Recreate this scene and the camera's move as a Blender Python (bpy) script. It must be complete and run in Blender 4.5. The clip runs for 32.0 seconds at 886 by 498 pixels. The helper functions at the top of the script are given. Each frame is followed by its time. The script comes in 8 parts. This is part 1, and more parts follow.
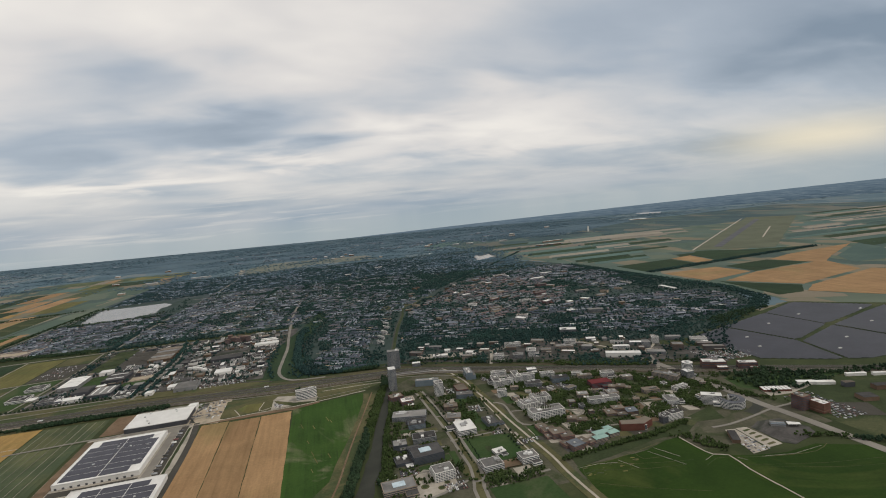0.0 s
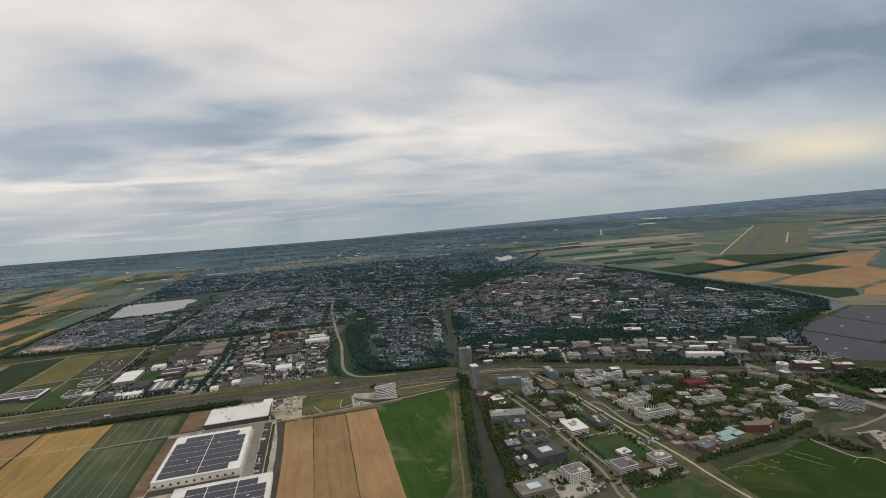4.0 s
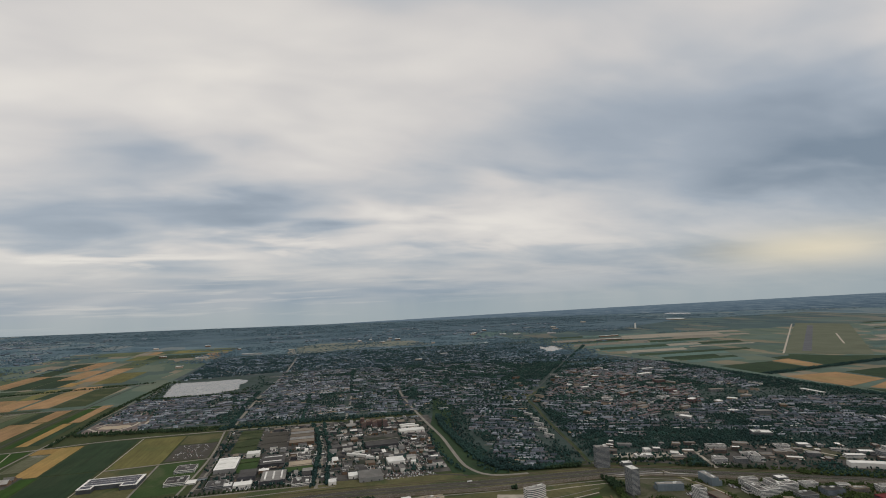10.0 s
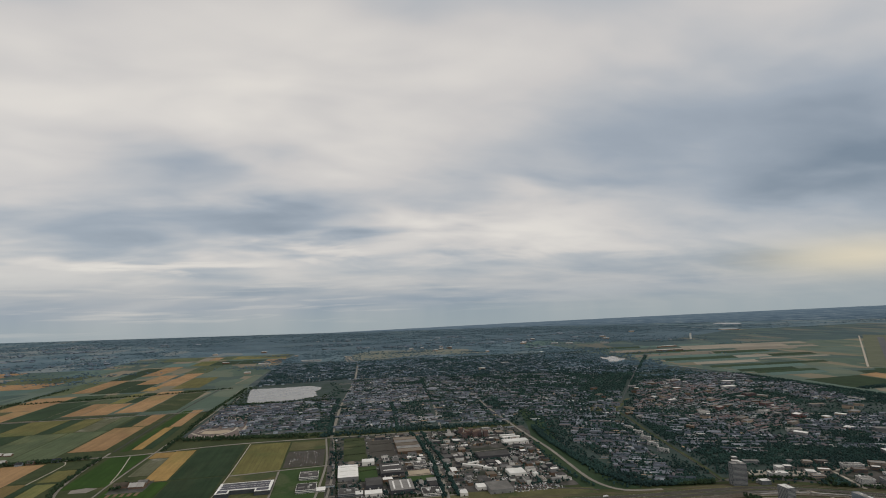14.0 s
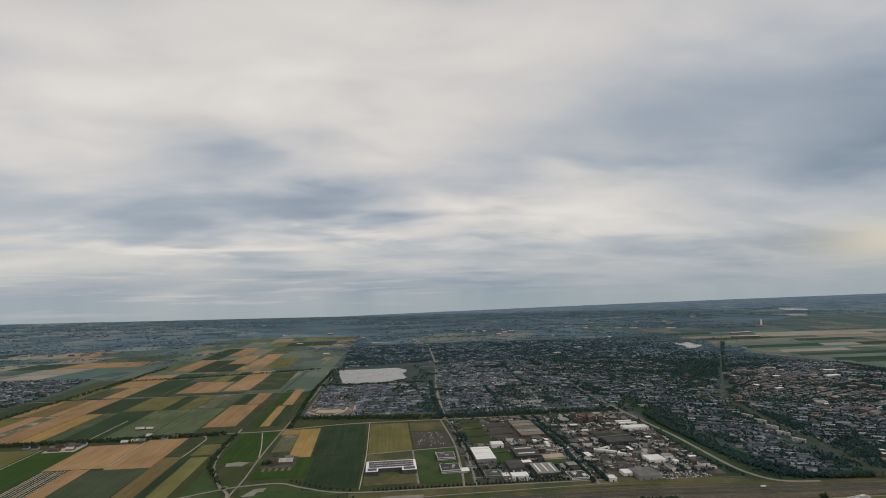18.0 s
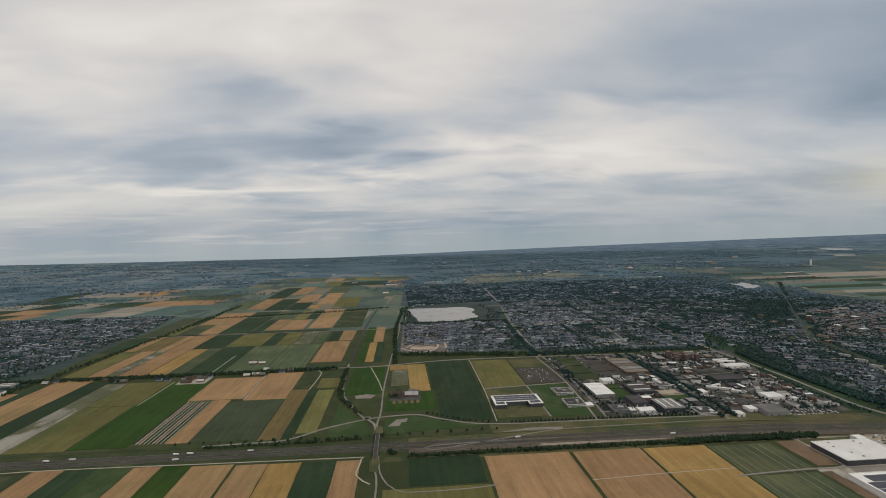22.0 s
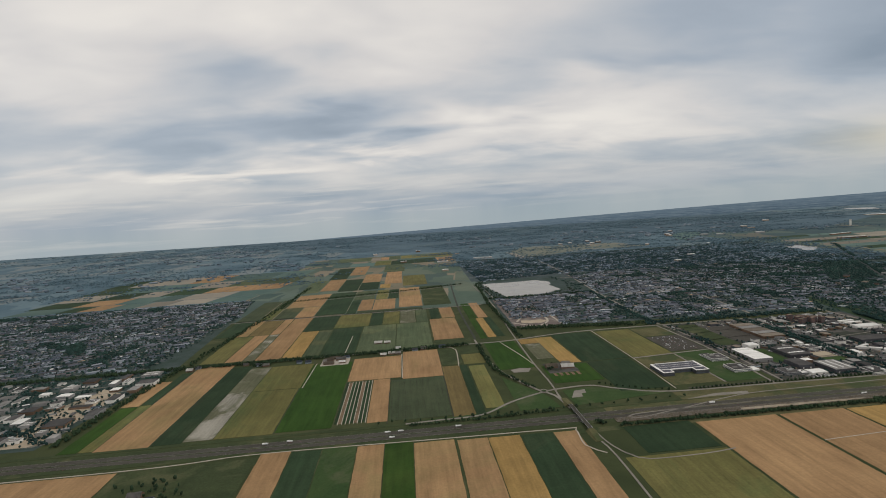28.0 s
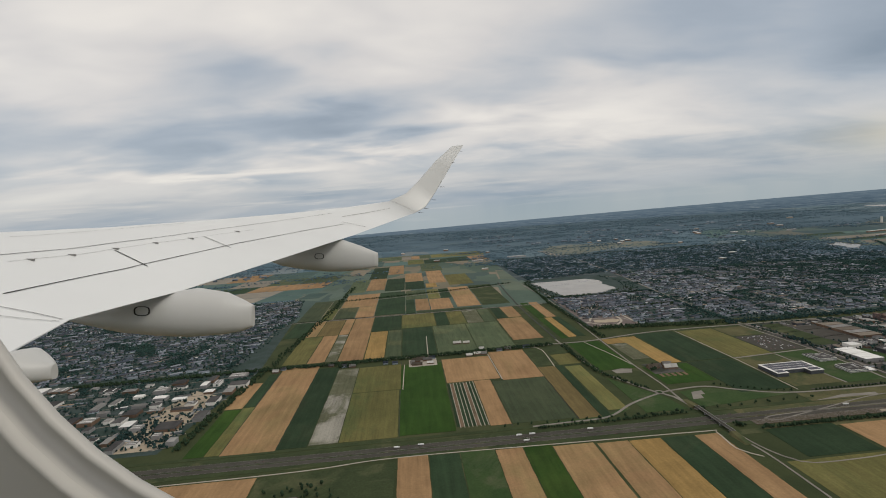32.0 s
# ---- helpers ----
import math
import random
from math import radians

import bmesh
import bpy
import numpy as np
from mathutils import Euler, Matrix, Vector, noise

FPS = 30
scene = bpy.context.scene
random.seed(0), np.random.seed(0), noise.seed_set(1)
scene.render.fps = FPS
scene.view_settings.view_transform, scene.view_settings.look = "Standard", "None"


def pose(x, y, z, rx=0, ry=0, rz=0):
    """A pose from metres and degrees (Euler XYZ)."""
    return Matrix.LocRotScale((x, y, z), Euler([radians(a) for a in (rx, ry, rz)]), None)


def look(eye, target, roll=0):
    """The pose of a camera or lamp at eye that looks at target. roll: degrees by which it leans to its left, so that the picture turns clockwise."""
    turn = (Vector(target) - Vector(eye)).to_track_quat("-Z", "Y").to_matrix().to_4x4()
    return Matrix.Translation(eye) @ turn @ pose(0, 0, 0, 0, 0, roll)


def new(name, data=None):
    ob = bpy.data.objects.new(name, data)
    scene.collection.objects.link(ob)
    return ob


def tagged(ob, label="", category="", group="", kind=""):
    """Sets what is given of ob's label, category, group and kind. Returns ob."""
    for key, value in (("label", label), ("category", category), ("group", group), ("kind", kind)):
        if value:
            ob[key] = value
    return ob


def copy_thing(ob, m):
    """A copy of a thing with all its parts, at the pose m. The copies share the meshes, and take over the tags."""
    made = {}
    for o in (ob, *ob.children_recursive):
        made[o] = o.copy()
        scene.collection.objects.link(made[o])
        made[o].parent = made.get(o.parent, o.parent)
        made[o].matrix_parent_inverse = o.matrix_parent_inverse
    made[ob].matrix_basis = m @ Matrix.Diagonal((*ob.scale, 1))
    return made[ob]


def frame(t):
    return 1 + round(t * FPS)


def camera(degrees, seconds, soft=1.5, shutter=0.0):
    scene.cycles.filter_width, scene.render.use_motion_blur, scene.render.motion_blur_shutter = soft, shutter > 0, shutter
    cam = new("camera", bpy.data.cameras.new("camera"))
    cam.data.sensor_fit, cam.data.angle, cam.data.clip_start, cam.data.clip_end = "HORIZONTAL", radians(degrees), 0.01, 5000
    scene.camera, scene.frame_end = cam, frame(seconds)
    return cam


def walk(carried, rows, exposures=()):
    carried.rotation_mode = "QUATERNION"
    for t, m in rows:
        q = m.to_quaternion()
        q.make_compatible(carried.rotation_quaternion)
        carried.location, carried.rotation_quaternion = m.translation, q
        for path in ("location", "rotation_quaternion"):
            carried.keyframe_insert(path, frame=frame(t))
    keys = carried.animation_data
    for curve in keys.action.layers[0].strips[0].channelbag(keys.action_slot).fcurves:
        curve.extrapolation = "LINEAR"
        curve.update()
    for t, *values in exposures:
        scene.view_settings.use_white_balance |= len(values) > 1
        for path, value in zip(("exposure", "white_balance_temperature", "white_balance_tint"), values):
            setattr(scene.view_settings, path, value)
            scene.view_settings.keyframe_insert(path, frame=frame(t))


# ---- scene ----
cam = camera(83.1, 32.0, soft=1.0)
# seconds, place, turn: the flight, climbing gently, with the look out of the side window
ROWS = [
    (0.0, -2.2, -4.9, 216.1, 85.27, 4.78, -14.10),
    (0.5, -14.9, 0.8, 214.9, 85.31, 4.61, -14.21),
    (1.0, -27.6, 6.5, 213.9, 85.33, 4.46, -14.30),
    (1.5, -40.2, 12.3, 213.1, 85.34, 4.32, -14.39),
    (2.0, -52.9, 18.1, 212.4, 85.37, 4.21, -14.47),
    (2.5, -65.5, 23.9, 211.8, 85.44, 4.14, -14.54),
    (3.0, -78.1, 29.6, 211.3, 85.50, 4.08, -14.59),
    (3.5, -90.7, 35.4, 210.9, 85.55, 3.97, -14.64),
    (5.5, -141.6, 57.9, 210.4, 85.86, 3.15, -14.83),
    (6.0, -154.6, 63.3, 210.5, 86.31, 3.08, -14.95),
    (6.5, -167.6, 68.6, 210.6, 87.19, 2.96, -15.09),
    (7.0, -180.7, 73.8, 210.8, 88.45, 2.79, -15.23),
    (7.5, -193.9, 78.9, 211.1, 89.97, 2.54, -15.32),
    (8.0, -207.2, 83.9, 211.4, 91.54, 2.31, -15.32),
    (8.5, -220.6, 88.7, 211.8, 92.93, 2.08, -15.24),
    (9.0, -234.2, 93.4, 212.2, 94.05, 1.94, -15.04),
    (9.5, -247.9, 97.9, 212.7, 94.92, 1.78, -14.71),
    (10.0, -261.8, 102.3, 213.2, 95.56, 1.61, -14.28),
    (10.5, -275.8, 106.5, 213.7, 96.04, 1.51, -13.84),
    (11.0, -289.9, 110.6, 214.3, 96.38, 1.37, -13.40),
    (11.5, -304.2, 114.5, 214.8, 96.57, 1.18, -13.00),
    (12.0, -318.7, 118.3, 215.5, 96.62, 1.05, -12.64),
    (12.5, -333.3, 121.9, 216.1, 96.61, 1.11, -12.32),
    (13.0, -348.1, 125.3, 216.7, 96.58, 1.15, -11.93),
    (13.5, -363.0, 128.5, 217.4, 96.54, 1.21, -11.50),
    (14.0, -378.1, 131.6, 218.1, 96.53, 1.29, -11.04),
    (14.5, -393.4, 134.5, 218.8, 96.52, 1.38, -10.57),
    (16.5, -456.1, 144.6, 221.5, 96.49, 1.04, -8.45),
    (17.0, -472.2, 146.7, 222.2, 96.12, 0.98, -7.89),
    (17.5, -488.4, 148.7, 222.9, 95.53, 1.00, -7.32),
    (18.0, -504.8, 150.6, 223.6, 94.72, 1.03, -6.76),
    (18.5, -521.3, 152.3, 224.3, 93.74, 1.06, -6.26),
    (19.0, -537.9, 154.0, 225.0, 92.70, 0.96, -5.82),
    (19.5, -554.7, 155.5, 225.7, 91.62, 0.82, -5.45),
    (20.0, -571.6, 156.9, 226.4, 90.56, 0.69, -5.16),
    (20.5, -588.6, 158.2, 227.1, 89.61, 0.75, -4.96),
    (21.0, -605.7, 159.5, 227.8, 88.85, 0.87, -4.81),
    (21.5, -622.9, 160.7, 228.4, 88.31, 1.02, -4.65),
    (22.0, -640.2, 161.8, 229.1, 87.90, 1.15, -4.52),
    (22.5, -657.5, 162.9, 229.8, 87.50, 1.31, -4.48),
    (23.0, -675.0, 163.9, 230.4, 87.08, 1.42, -4.53),
    (23.5, -692.4, 165.0, 231.1, 86.64, 1.49, -4.56),
    (24.0, -710.0, 166.0, 231.8, 86.18, 1.58, -4.59),
    (24.5, -727.5, 167.1, 232.5, 85.81, 1.82, -4.61),
    (25.0, -745.1, 168.2, 233.2, 85.60, 2.18, -4.61),
    (25.5, -762.7, 169.4, 233.9, 85.61, 2.57, -4.55),
    (27.5, -832.7, 174.9, 236.9, 85.19, 3.51, -4.54),
    (28.0, -850.1, 176.7, 237.7, 85.12, 3.48, -4.57),
    (28.5, -867.3, 178.6, 238.5, 85.09, 3.46, -4.62),
    (29.0, -884.5, 180.7, 239.4, 85.10, 3.44, -4.71),
    (29.5, -901.5, 183.0, 240.2, 85.15, 3.46, -4.82),
    (30.0, -918.4, 185.5, 241.2, 85.23, 3.56, -4.93),
    (30.5, -935.1, 188.4, 242.2, 85.28, 3.68, -4.95),
    (31.0, -951.6, 191.5, 243.2, 85.26, 3.72, -4.81),
    (31.5, -967.9, 194.9, 244.2, 85.16, 3.69, -4.56),
    (32.0, -983.9, 198.7, 245.4, 85.00, 3.71, -4.28),
]
walk(cam, [(t, pose(*p)) for t, *p in ROWS], exposures=[(0.0, 0.15), (4.0, 0.14), (8.0, 0.05), (13.0, -0.06), (22.0, 0.0), (32.0, 0.08)])

# ---- sky and light ----
WORLD = bpy.data.worlds.new("overcast_sky")
scene.world = WORLD
WORLD.use_nodes = True


class Nodes:
    """Short forms for wiring a node tree."""

    def __init__(self, tree):
        self.tree = tree
        tree.nodes.clear()

    def add(self, kind):
        return self.tree.nodes.new(kind)

    def link(self, a, b):
        self.tree.links.new(a, b)
        return b

    def put(self, socket, value):
        if isinstance(value, bpy.types.NodeSocket):
            self.tree.links.new(value, socket)
        elif value is not None:
            socket.default_value = value

    def math(self, op, a, b=None, c=None, clamp=False):
        n = self.add("ShaderNodeMath")
        n.operation, n.use_clamp = op, clamp
        for socket, value in zip(n.inputs, (a, b, c)):
            self.put(socket, value)
        return n.outputs[0]

    def mix(self, fac, a, b, blend="MIX"):
        n = self.add("ShaderNodeMix")
        n.data_type, n.blend_type = "RGBA", blend
        self.put(n.inputs[0], fac)
        for socket, value in ((n.inputs[6], a), (n.inputs[7], b)):
            self.put(socket, (*value, 1) if isinstance(value, tuple) and len(value) == 3 else value)
        return n.outputs[2]

    def noise(self, vector, scale, detail=4.0, rough=0.55, distort=0.0):
        n = self.add("ShaderNodeTexNoise")
        self.put(n.inputs["Vector"], vector)
        n.inputs["Scale"].default_value, n.inputs["Detail"].default_value = scale, detail
        n.inputs["Roughness"].default_value, n.inputs["Distortion"].default_value = rough, distort
        return n.outputs["Fac"]

    def ramp(self, fac, *stops):
        n = self.add("ShaderNodeValToRGB")
        self.put(n.inputs[0], fac)
        while len(n.color_ramp.elements) < len(stops):
            n.color_ramp.elements.new(0.5)
        for e, (at, value) in zip(n.color_ramp.elements, stops):
            e.position = at
            e.color = (*value, 1) if isinstance(value, tuple) else (value, value, value, 1)
        return n.outputs[0]


def build_world():
    k = Nodes(WORLD.node_tree)
    out = k.add("ShaderNodeOutputWorld")
    back = k.add("ShaderNodeBackground")
    k.link(back.outputs[0], out.inputs[0])
    way = k.add("ShaderNodeTexCoord").outputs["Generated"]
    sep = k.add("ShaderNodeSeparateXYZ")
    k.link(way, sep.inputs[0])
    x, y, z = sep.outputs
    az = k.math("MULTIPLY", k.math("ARCTAN2", x, y), 57.2958)
    el = k.math("MULTIPLY", k.math("ARCSINE", z), 57.2958)
    # cloud deck seen in perspective: streaks draw together towards the horizon
    den = k.math("ADD", k.math("MAXIMUM", z, 0.0), 0.20)
    cx, cy = k.math("DIVIDE", x, den), k.math("DIVIDE", y, den)
    deck = k.add("ShaderNodeCombineXYZ")
    k.put(deck.inputs[0], k.math("MULTIPLY", cx, 0.62))
    k.put(deck.inputs[1], cy)
    deck.inputs[2].default_value = 3.7
    big = k.noise(deck.outputs[0], 0.62, 3.0, 0.45, 0.35)
    mid = k.noise(deck.outputs[0], 2.2, 3.0, 0.45, 0.4)
    fine = k.noise(deck.outputs[0], 7.0, 3.0, 0.5, 0.3)
    cover = k.math("ADD", k.math("MULTIPLY", big, 0.64), k.math("ADD", k.math("MULTIPLY", mid, 0.31), k.math("MULTIPLY", fine, 0.05)))

    def spot(a, e, wa, we, gain):
        """A thicker (minus) or thinner stretch of cloud round a direction, in degrees."""
        da = k.math("DIVIDE", k.math("SUBTRACT", az, a), wa)
        de = k.math("DIVIDE", k.math("SUBTRACT", el, e), we)
        r = k.math("ADD", k.math("MULTIPLY", da, da), k.math("MULTIPLY", de, de))
        return k.math("MULTIPLY", k.math("EXPONENT", k.math("MULTIPLY", r, -1.0)), gain)

    az0, el0 = az, el
    az = k.math("ADD", az, k.math("MULTIPLY", k.math("SUBTRACT", mid, 0.5), 30.0))
    el = k.math("ADD", el, k.math("MULTIPLY", k.math("SUBTRACT", k.noise(deck.outputs[0], 2.6, 4.0, 0.55, 0.4), 0.5), 5.0))
    for a, e, wa, we, gain in CLOUD_SPOTS + CLOUD_SWELLS:
        cover = k.math("ADD", cover, spot(a, e, wa, we, gain))
    az, el = az0, el0
    cover = k.math("ADD", k.math("MULTIPLY", k.math("SUBTRACT", cover, 0.5), 1.32), 0.49)
    clouds = k.ramp(cover, (0.18, (0.20, 0.25, 0.31)), (0.34, (0.365, 0.41, 0.465)), (0.42, (0.50, 0.515, 0.535)), (0.50, (0.645, 0.62, 0.60)), (0.61, (0.775, 0.735, 0.685)), (0.76, (0.90, 0.85, 0.765)))
    # thin blue daylight between the layers
    sky = k.add("ShaderNodeTexSky")
    sky.sky_type, sky.sun_disc, sky.sun_elevation, sky.sun_rotation = "NISHITA", False, radians(45), radians(115)
    blue = k.mix(1.0, sky.outputs[0], (0.12, 0.12, 0.12), "MULTIPLY")
    clouds = k.mix(0.07, clouds, blue)
    # the far skyline, lower towards the sea in the west than over the land in the east
    edge = k.math("SUBTRACT", -0.7, k.math("MULTIPLY", k.math("COSINE", k.math("MULTIPLY", k.math("ADD", az, 36.0), 0.0174533)), 2.35))
    edge = k.math("MINIMUM", edge, -0.3)
    up = k.math("SUBTRACT", el, edge)
    # hazy air low over the skyline: a pale strip, then a bluer one with thin bright streaks of cloud
    low = k.math("SUBTRACT", 1.0, k.math("DIVIDE", up, 7.5), clamp=True)
    strip = k.add("ShaderNodeCombineXYZ")
    k.put(strip.inputs[0], k.math("MULTIPLY", az, 0.045))
    k.put(strip.inputs[1], k.math("MULTIPLY", up, 0.75))
    streak = k.noise(strip.outputs[0], 1.7, 4.0, 0.55, 0.2)
    blue_air = k.ramp(k.math("DIVIDE", up, 10.0), (0.0, (0.325, 0.385, 0.410)), (0.16, (0.305, 0.370, 0.405)), (0.32, (0.255, 0.325, 0.395)), (0.50, (0.280, 0.340, 0.400)), (0.75, (0.42, 0.46, 0.49)))
    clouds = k.mix(k.math("MULTIPLY", k.math("POWER", low, 0.7), 0.88, clamp=True), clouds, blue_air)
    thin = k.math("MULTIPLY", k.ramp(streak, (0.52, 0.0), (0.72, 1.0)), k.ramp(k.math("DIVIDE", up, 10.0), (0.05, 0.0), (0.22, 0.55), (0.42, 0.7), (0.75, 0.0)))
    west = k.ramp(k.math("DIVIDE", k.math("ADD", az, 40.0), 100.0), (0.36, 1.0), (0.62, 0.25))
    clouds = k.mix(k.math("MULTIPLY", thin, west), clouds, (0.70, 0.67, 0.62))
    glow = spot(51, 3.6, 8, 1.7, 0.62)
    clouds = k.mix(glow, clouds, (0.86, 0.75, 0.53))
    # distant land and sea below the skyline, with haze painted paler towards the rim
    far_way = k.add("ShaderNodeCombineXYZ")
    k.put(far_way.inputs[0], k.math("MULTIPLY", az, 0.24))
    k.put(far_way.inputs[1], k.math("MULTIPLY", el, 4.2))
    patch = k.noise(far_way.outputs[0], 2.6, 8.0, 0.74, 0.3)
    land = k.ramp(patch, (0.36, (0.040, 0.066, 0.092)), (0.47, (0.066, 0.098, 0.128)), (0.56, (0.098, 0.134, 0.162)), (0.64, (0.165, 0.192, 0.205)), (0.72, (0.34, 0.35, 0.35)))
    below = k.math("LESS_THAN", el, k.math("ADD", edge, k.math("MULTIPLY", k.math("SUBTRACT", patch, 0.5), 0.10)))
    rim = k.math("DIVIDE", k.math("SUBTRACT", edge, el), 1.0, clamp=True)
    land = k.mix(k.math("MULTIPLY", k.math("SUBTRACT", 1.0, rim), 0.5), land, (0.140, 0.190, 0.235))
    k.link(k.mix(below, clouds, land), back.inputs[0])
    back.inputs[1].default_value = 1.0


# direction, half widths and strength of the thick and thin places in the cloud deck
CLOUD_SPOTS = (
    (46, 15, 17, 5.5, -0.125), (30, 20, 11, 4.0, -0.02), (-8, 9.6, 10, 1.7, -0.12), (-27, 8.5, 9, 2.4, -0.07), (64, 10, 14, 4, -0.05), (50, 11.5, 8, 2.2, -0.07),
    (22, 8.8, 14, 2.6, 0.11), (-3, 6.2, 7, 0.9, 0.13), (-17, 4.6, 9, 0.8, 0.15), (2, 19, 16, 5, 0.09), (20, 22, 12, 5, 0.05), (-22, 20, 14, 6, 0.04),
    (14, 4.6, 18, 1.3, -0.05), (34, 3.9, 20, 1.5, -0.07), (55, 8.0, 9, 1.4, 0.03), (32, 5.5, 9, 1.0, 0.03), (-32, 13, 8, 3, 0.05), (14, 13, 7, 1.6, -0.04),
)
# broader swells of the deck
CLOUD_SWELLS = (
    (56, 8, 8, 3, -0.142), (12, 27.5, 16, 5.5, 0.116), (-40, 17, 16, 5.5, -0.115), (36, 14, 12, 4, 0.064), (36, 5, 8, 3, -0.042), (-12, 5, 12, 4, -0.046), (44, 27.5, 12, 4, 0.057), (-16, 30.5, 16, 5.5, 0.05),
    (52, 18.5, 8, 3, -0.054), (16, 11, 8, 3, 0.04), (-36, 6.5, 8, 3, -0.044), (56, 11, 8, 3, -0.047), (-24, 20, 8, 3, -0.027),
)
build_world()

sun = new("sun", bpy.data.lights.new("sun", "SUN"))
sun.data.energy, sun.data.angle, sun.data.color = 1.05, radians(14), (1.0, 0.94, 0.84)
sun.matrix_world = look((600, 300, 800), (0, 600, 0))

# ---- materials ----


def surface(name, a, b, scale=0.05, rough=0.85, fine=1.2, fine_amount=0.25, c=None, c_level=0.62, stripes=None, bump=0.15, metal=0.0, island=0.0, per_object=0.0):
    """A surface that drifts between two colours, with a fine grain, a third colour in patches, and rows at a spacing along x or y."""
    m = bpy.data.materials.new(name)
    m.use_nodes = True
    k = Nodes(m.node_tree)
    out, bsdf = k.add("ShaderNodeOutputMaterial"), k.add("ShaderNodeBsdfPrincipled")
    k.link(bsdf.outputs[0], out.inputs[0])
    where = k.add("ShaderNodeNewGeometry")
    p = where.outputs["Position"]
    drift = k.noise(p, scale, 4.0, 0.6, 0.4)
    colour = k.mix(k.ramp(drift, (0.36, 0.0), (0.64, 1.0)), a, b)
    if c:
        spots = k.noise(p, scale * 0.45, 5.0, 0.62, 0.8)
        colour = k.mix(k.ramp(spots, (c_level - 0.05, 0.0), (c_level + 0.06, 1.0)), colour, c)
    if stripes:
        axis, gap, depth = stripes
        sep = k.add("ShaderNodeSeparateXYZ")
        k.link(p, sep.inputs[0])
        wobble = k.math("MULTIPLY", k.noise(p, 0.03, 2.0), gap * 0.35)
        wave = k.math("SINE", k.math("MULTIPLY", k.math("ADD", sep.outputs["xy".index(axis)], wobble), 6.28318 / gap))
        line = k.ramp(wave, (0.80, 0.0), (1.0, 1.0))
        broken = k.math("MULTIPLY", line, k.ramp(k.noise(p, 0.035, 3.0), (0.42, 0.0), (0.68, 1.0)))
        colour = k.mix(k.math("MULTIPLY", broken, depth * 1.1, clamp=True), colour, (0.02, 0.02, 0.015), "MIX")
        # the crop stands thicker or thinner in long drawn-out swathes along the rows
        long = k.add("ShaderNodeMapping")
        long.inputs["Scale"].default_value = (1.0, 0.07, 1.0) if axis == "x" else (0.07, 1.0, 1.0)
        k.link(p, long.inputs["Vector"])
        swathe = k.math("ADD", k.math("MULTIPLY", k.noise(long.outputs[0], 0.16, 4.0, 0.65), 0.6), k.math("MULTIPLY", k.noise(p, 0.022, 5.0, 0.62, 0.6), 0.4))
        level = k.math("ADD", k.math("MULTIPLY", k.math("SUBTRACT", swathe, 0.5), 1.5), 1.0)
        both = k.add("ShaderNodeCombineXYZ")
        for socket in both.inputs:
            k.put(socket, level)
        colour = k.mix(1.0, colour, both.outputs[0], "MULTIPLY")
    grain = k.noise(p, fine, 3.0, 0.65)
    shade = k.math("ADD", k.math("MULTIPLY", k.math("SUBTRACT", grain, 0.5), 2 * fine_amount), 1.0)
    if island:
        shade = k.math("MULTIPLY", shade, k.math("ADD", k.math("MULTIPLY", k.math("SUBTRACT", where.outputs["Random Per Island"], 0.5), 2 * island), 1.0))
    if per_object:
        rnd = k.add("ShaderNodeObjectInfo").outputs["Random"]
        shade = k.math("MULTIPLY", shade, k.math("ADD", k.math("MULTIPLY", k.math("SUBTRACT", rnd, 0.5), 2 * per_object), 1.0))
    tint = k.add("ShaderNodeCombineXYZ")
    for socket in tint.inputs:
        k.put(socket, shade)
    k.link(k.mix(1.0, colour, tint.outputs[0], "MULTIPLY"), bsdf.inputs["Base Color"])
    bsdf.inputs["Roughness"].default_value, bsdf.inputs["Metallic"].default_value = rough, metal
    bsdf.inputs["Specular IOR Level"].default_value = 0.12 if rough >= 0.8 else 0.5
    if bump:
        bmp = k.add("ShaderNodeBump")
        bmp.inputs["Strength"].default_value, bmp.inputs["Distance"].default_value = bump, 0.3
        k.link(grain, bmp.inputs["Height"])
        k.link(bmp.outputs[0], bsdf.inputs["Normal"])
    return m


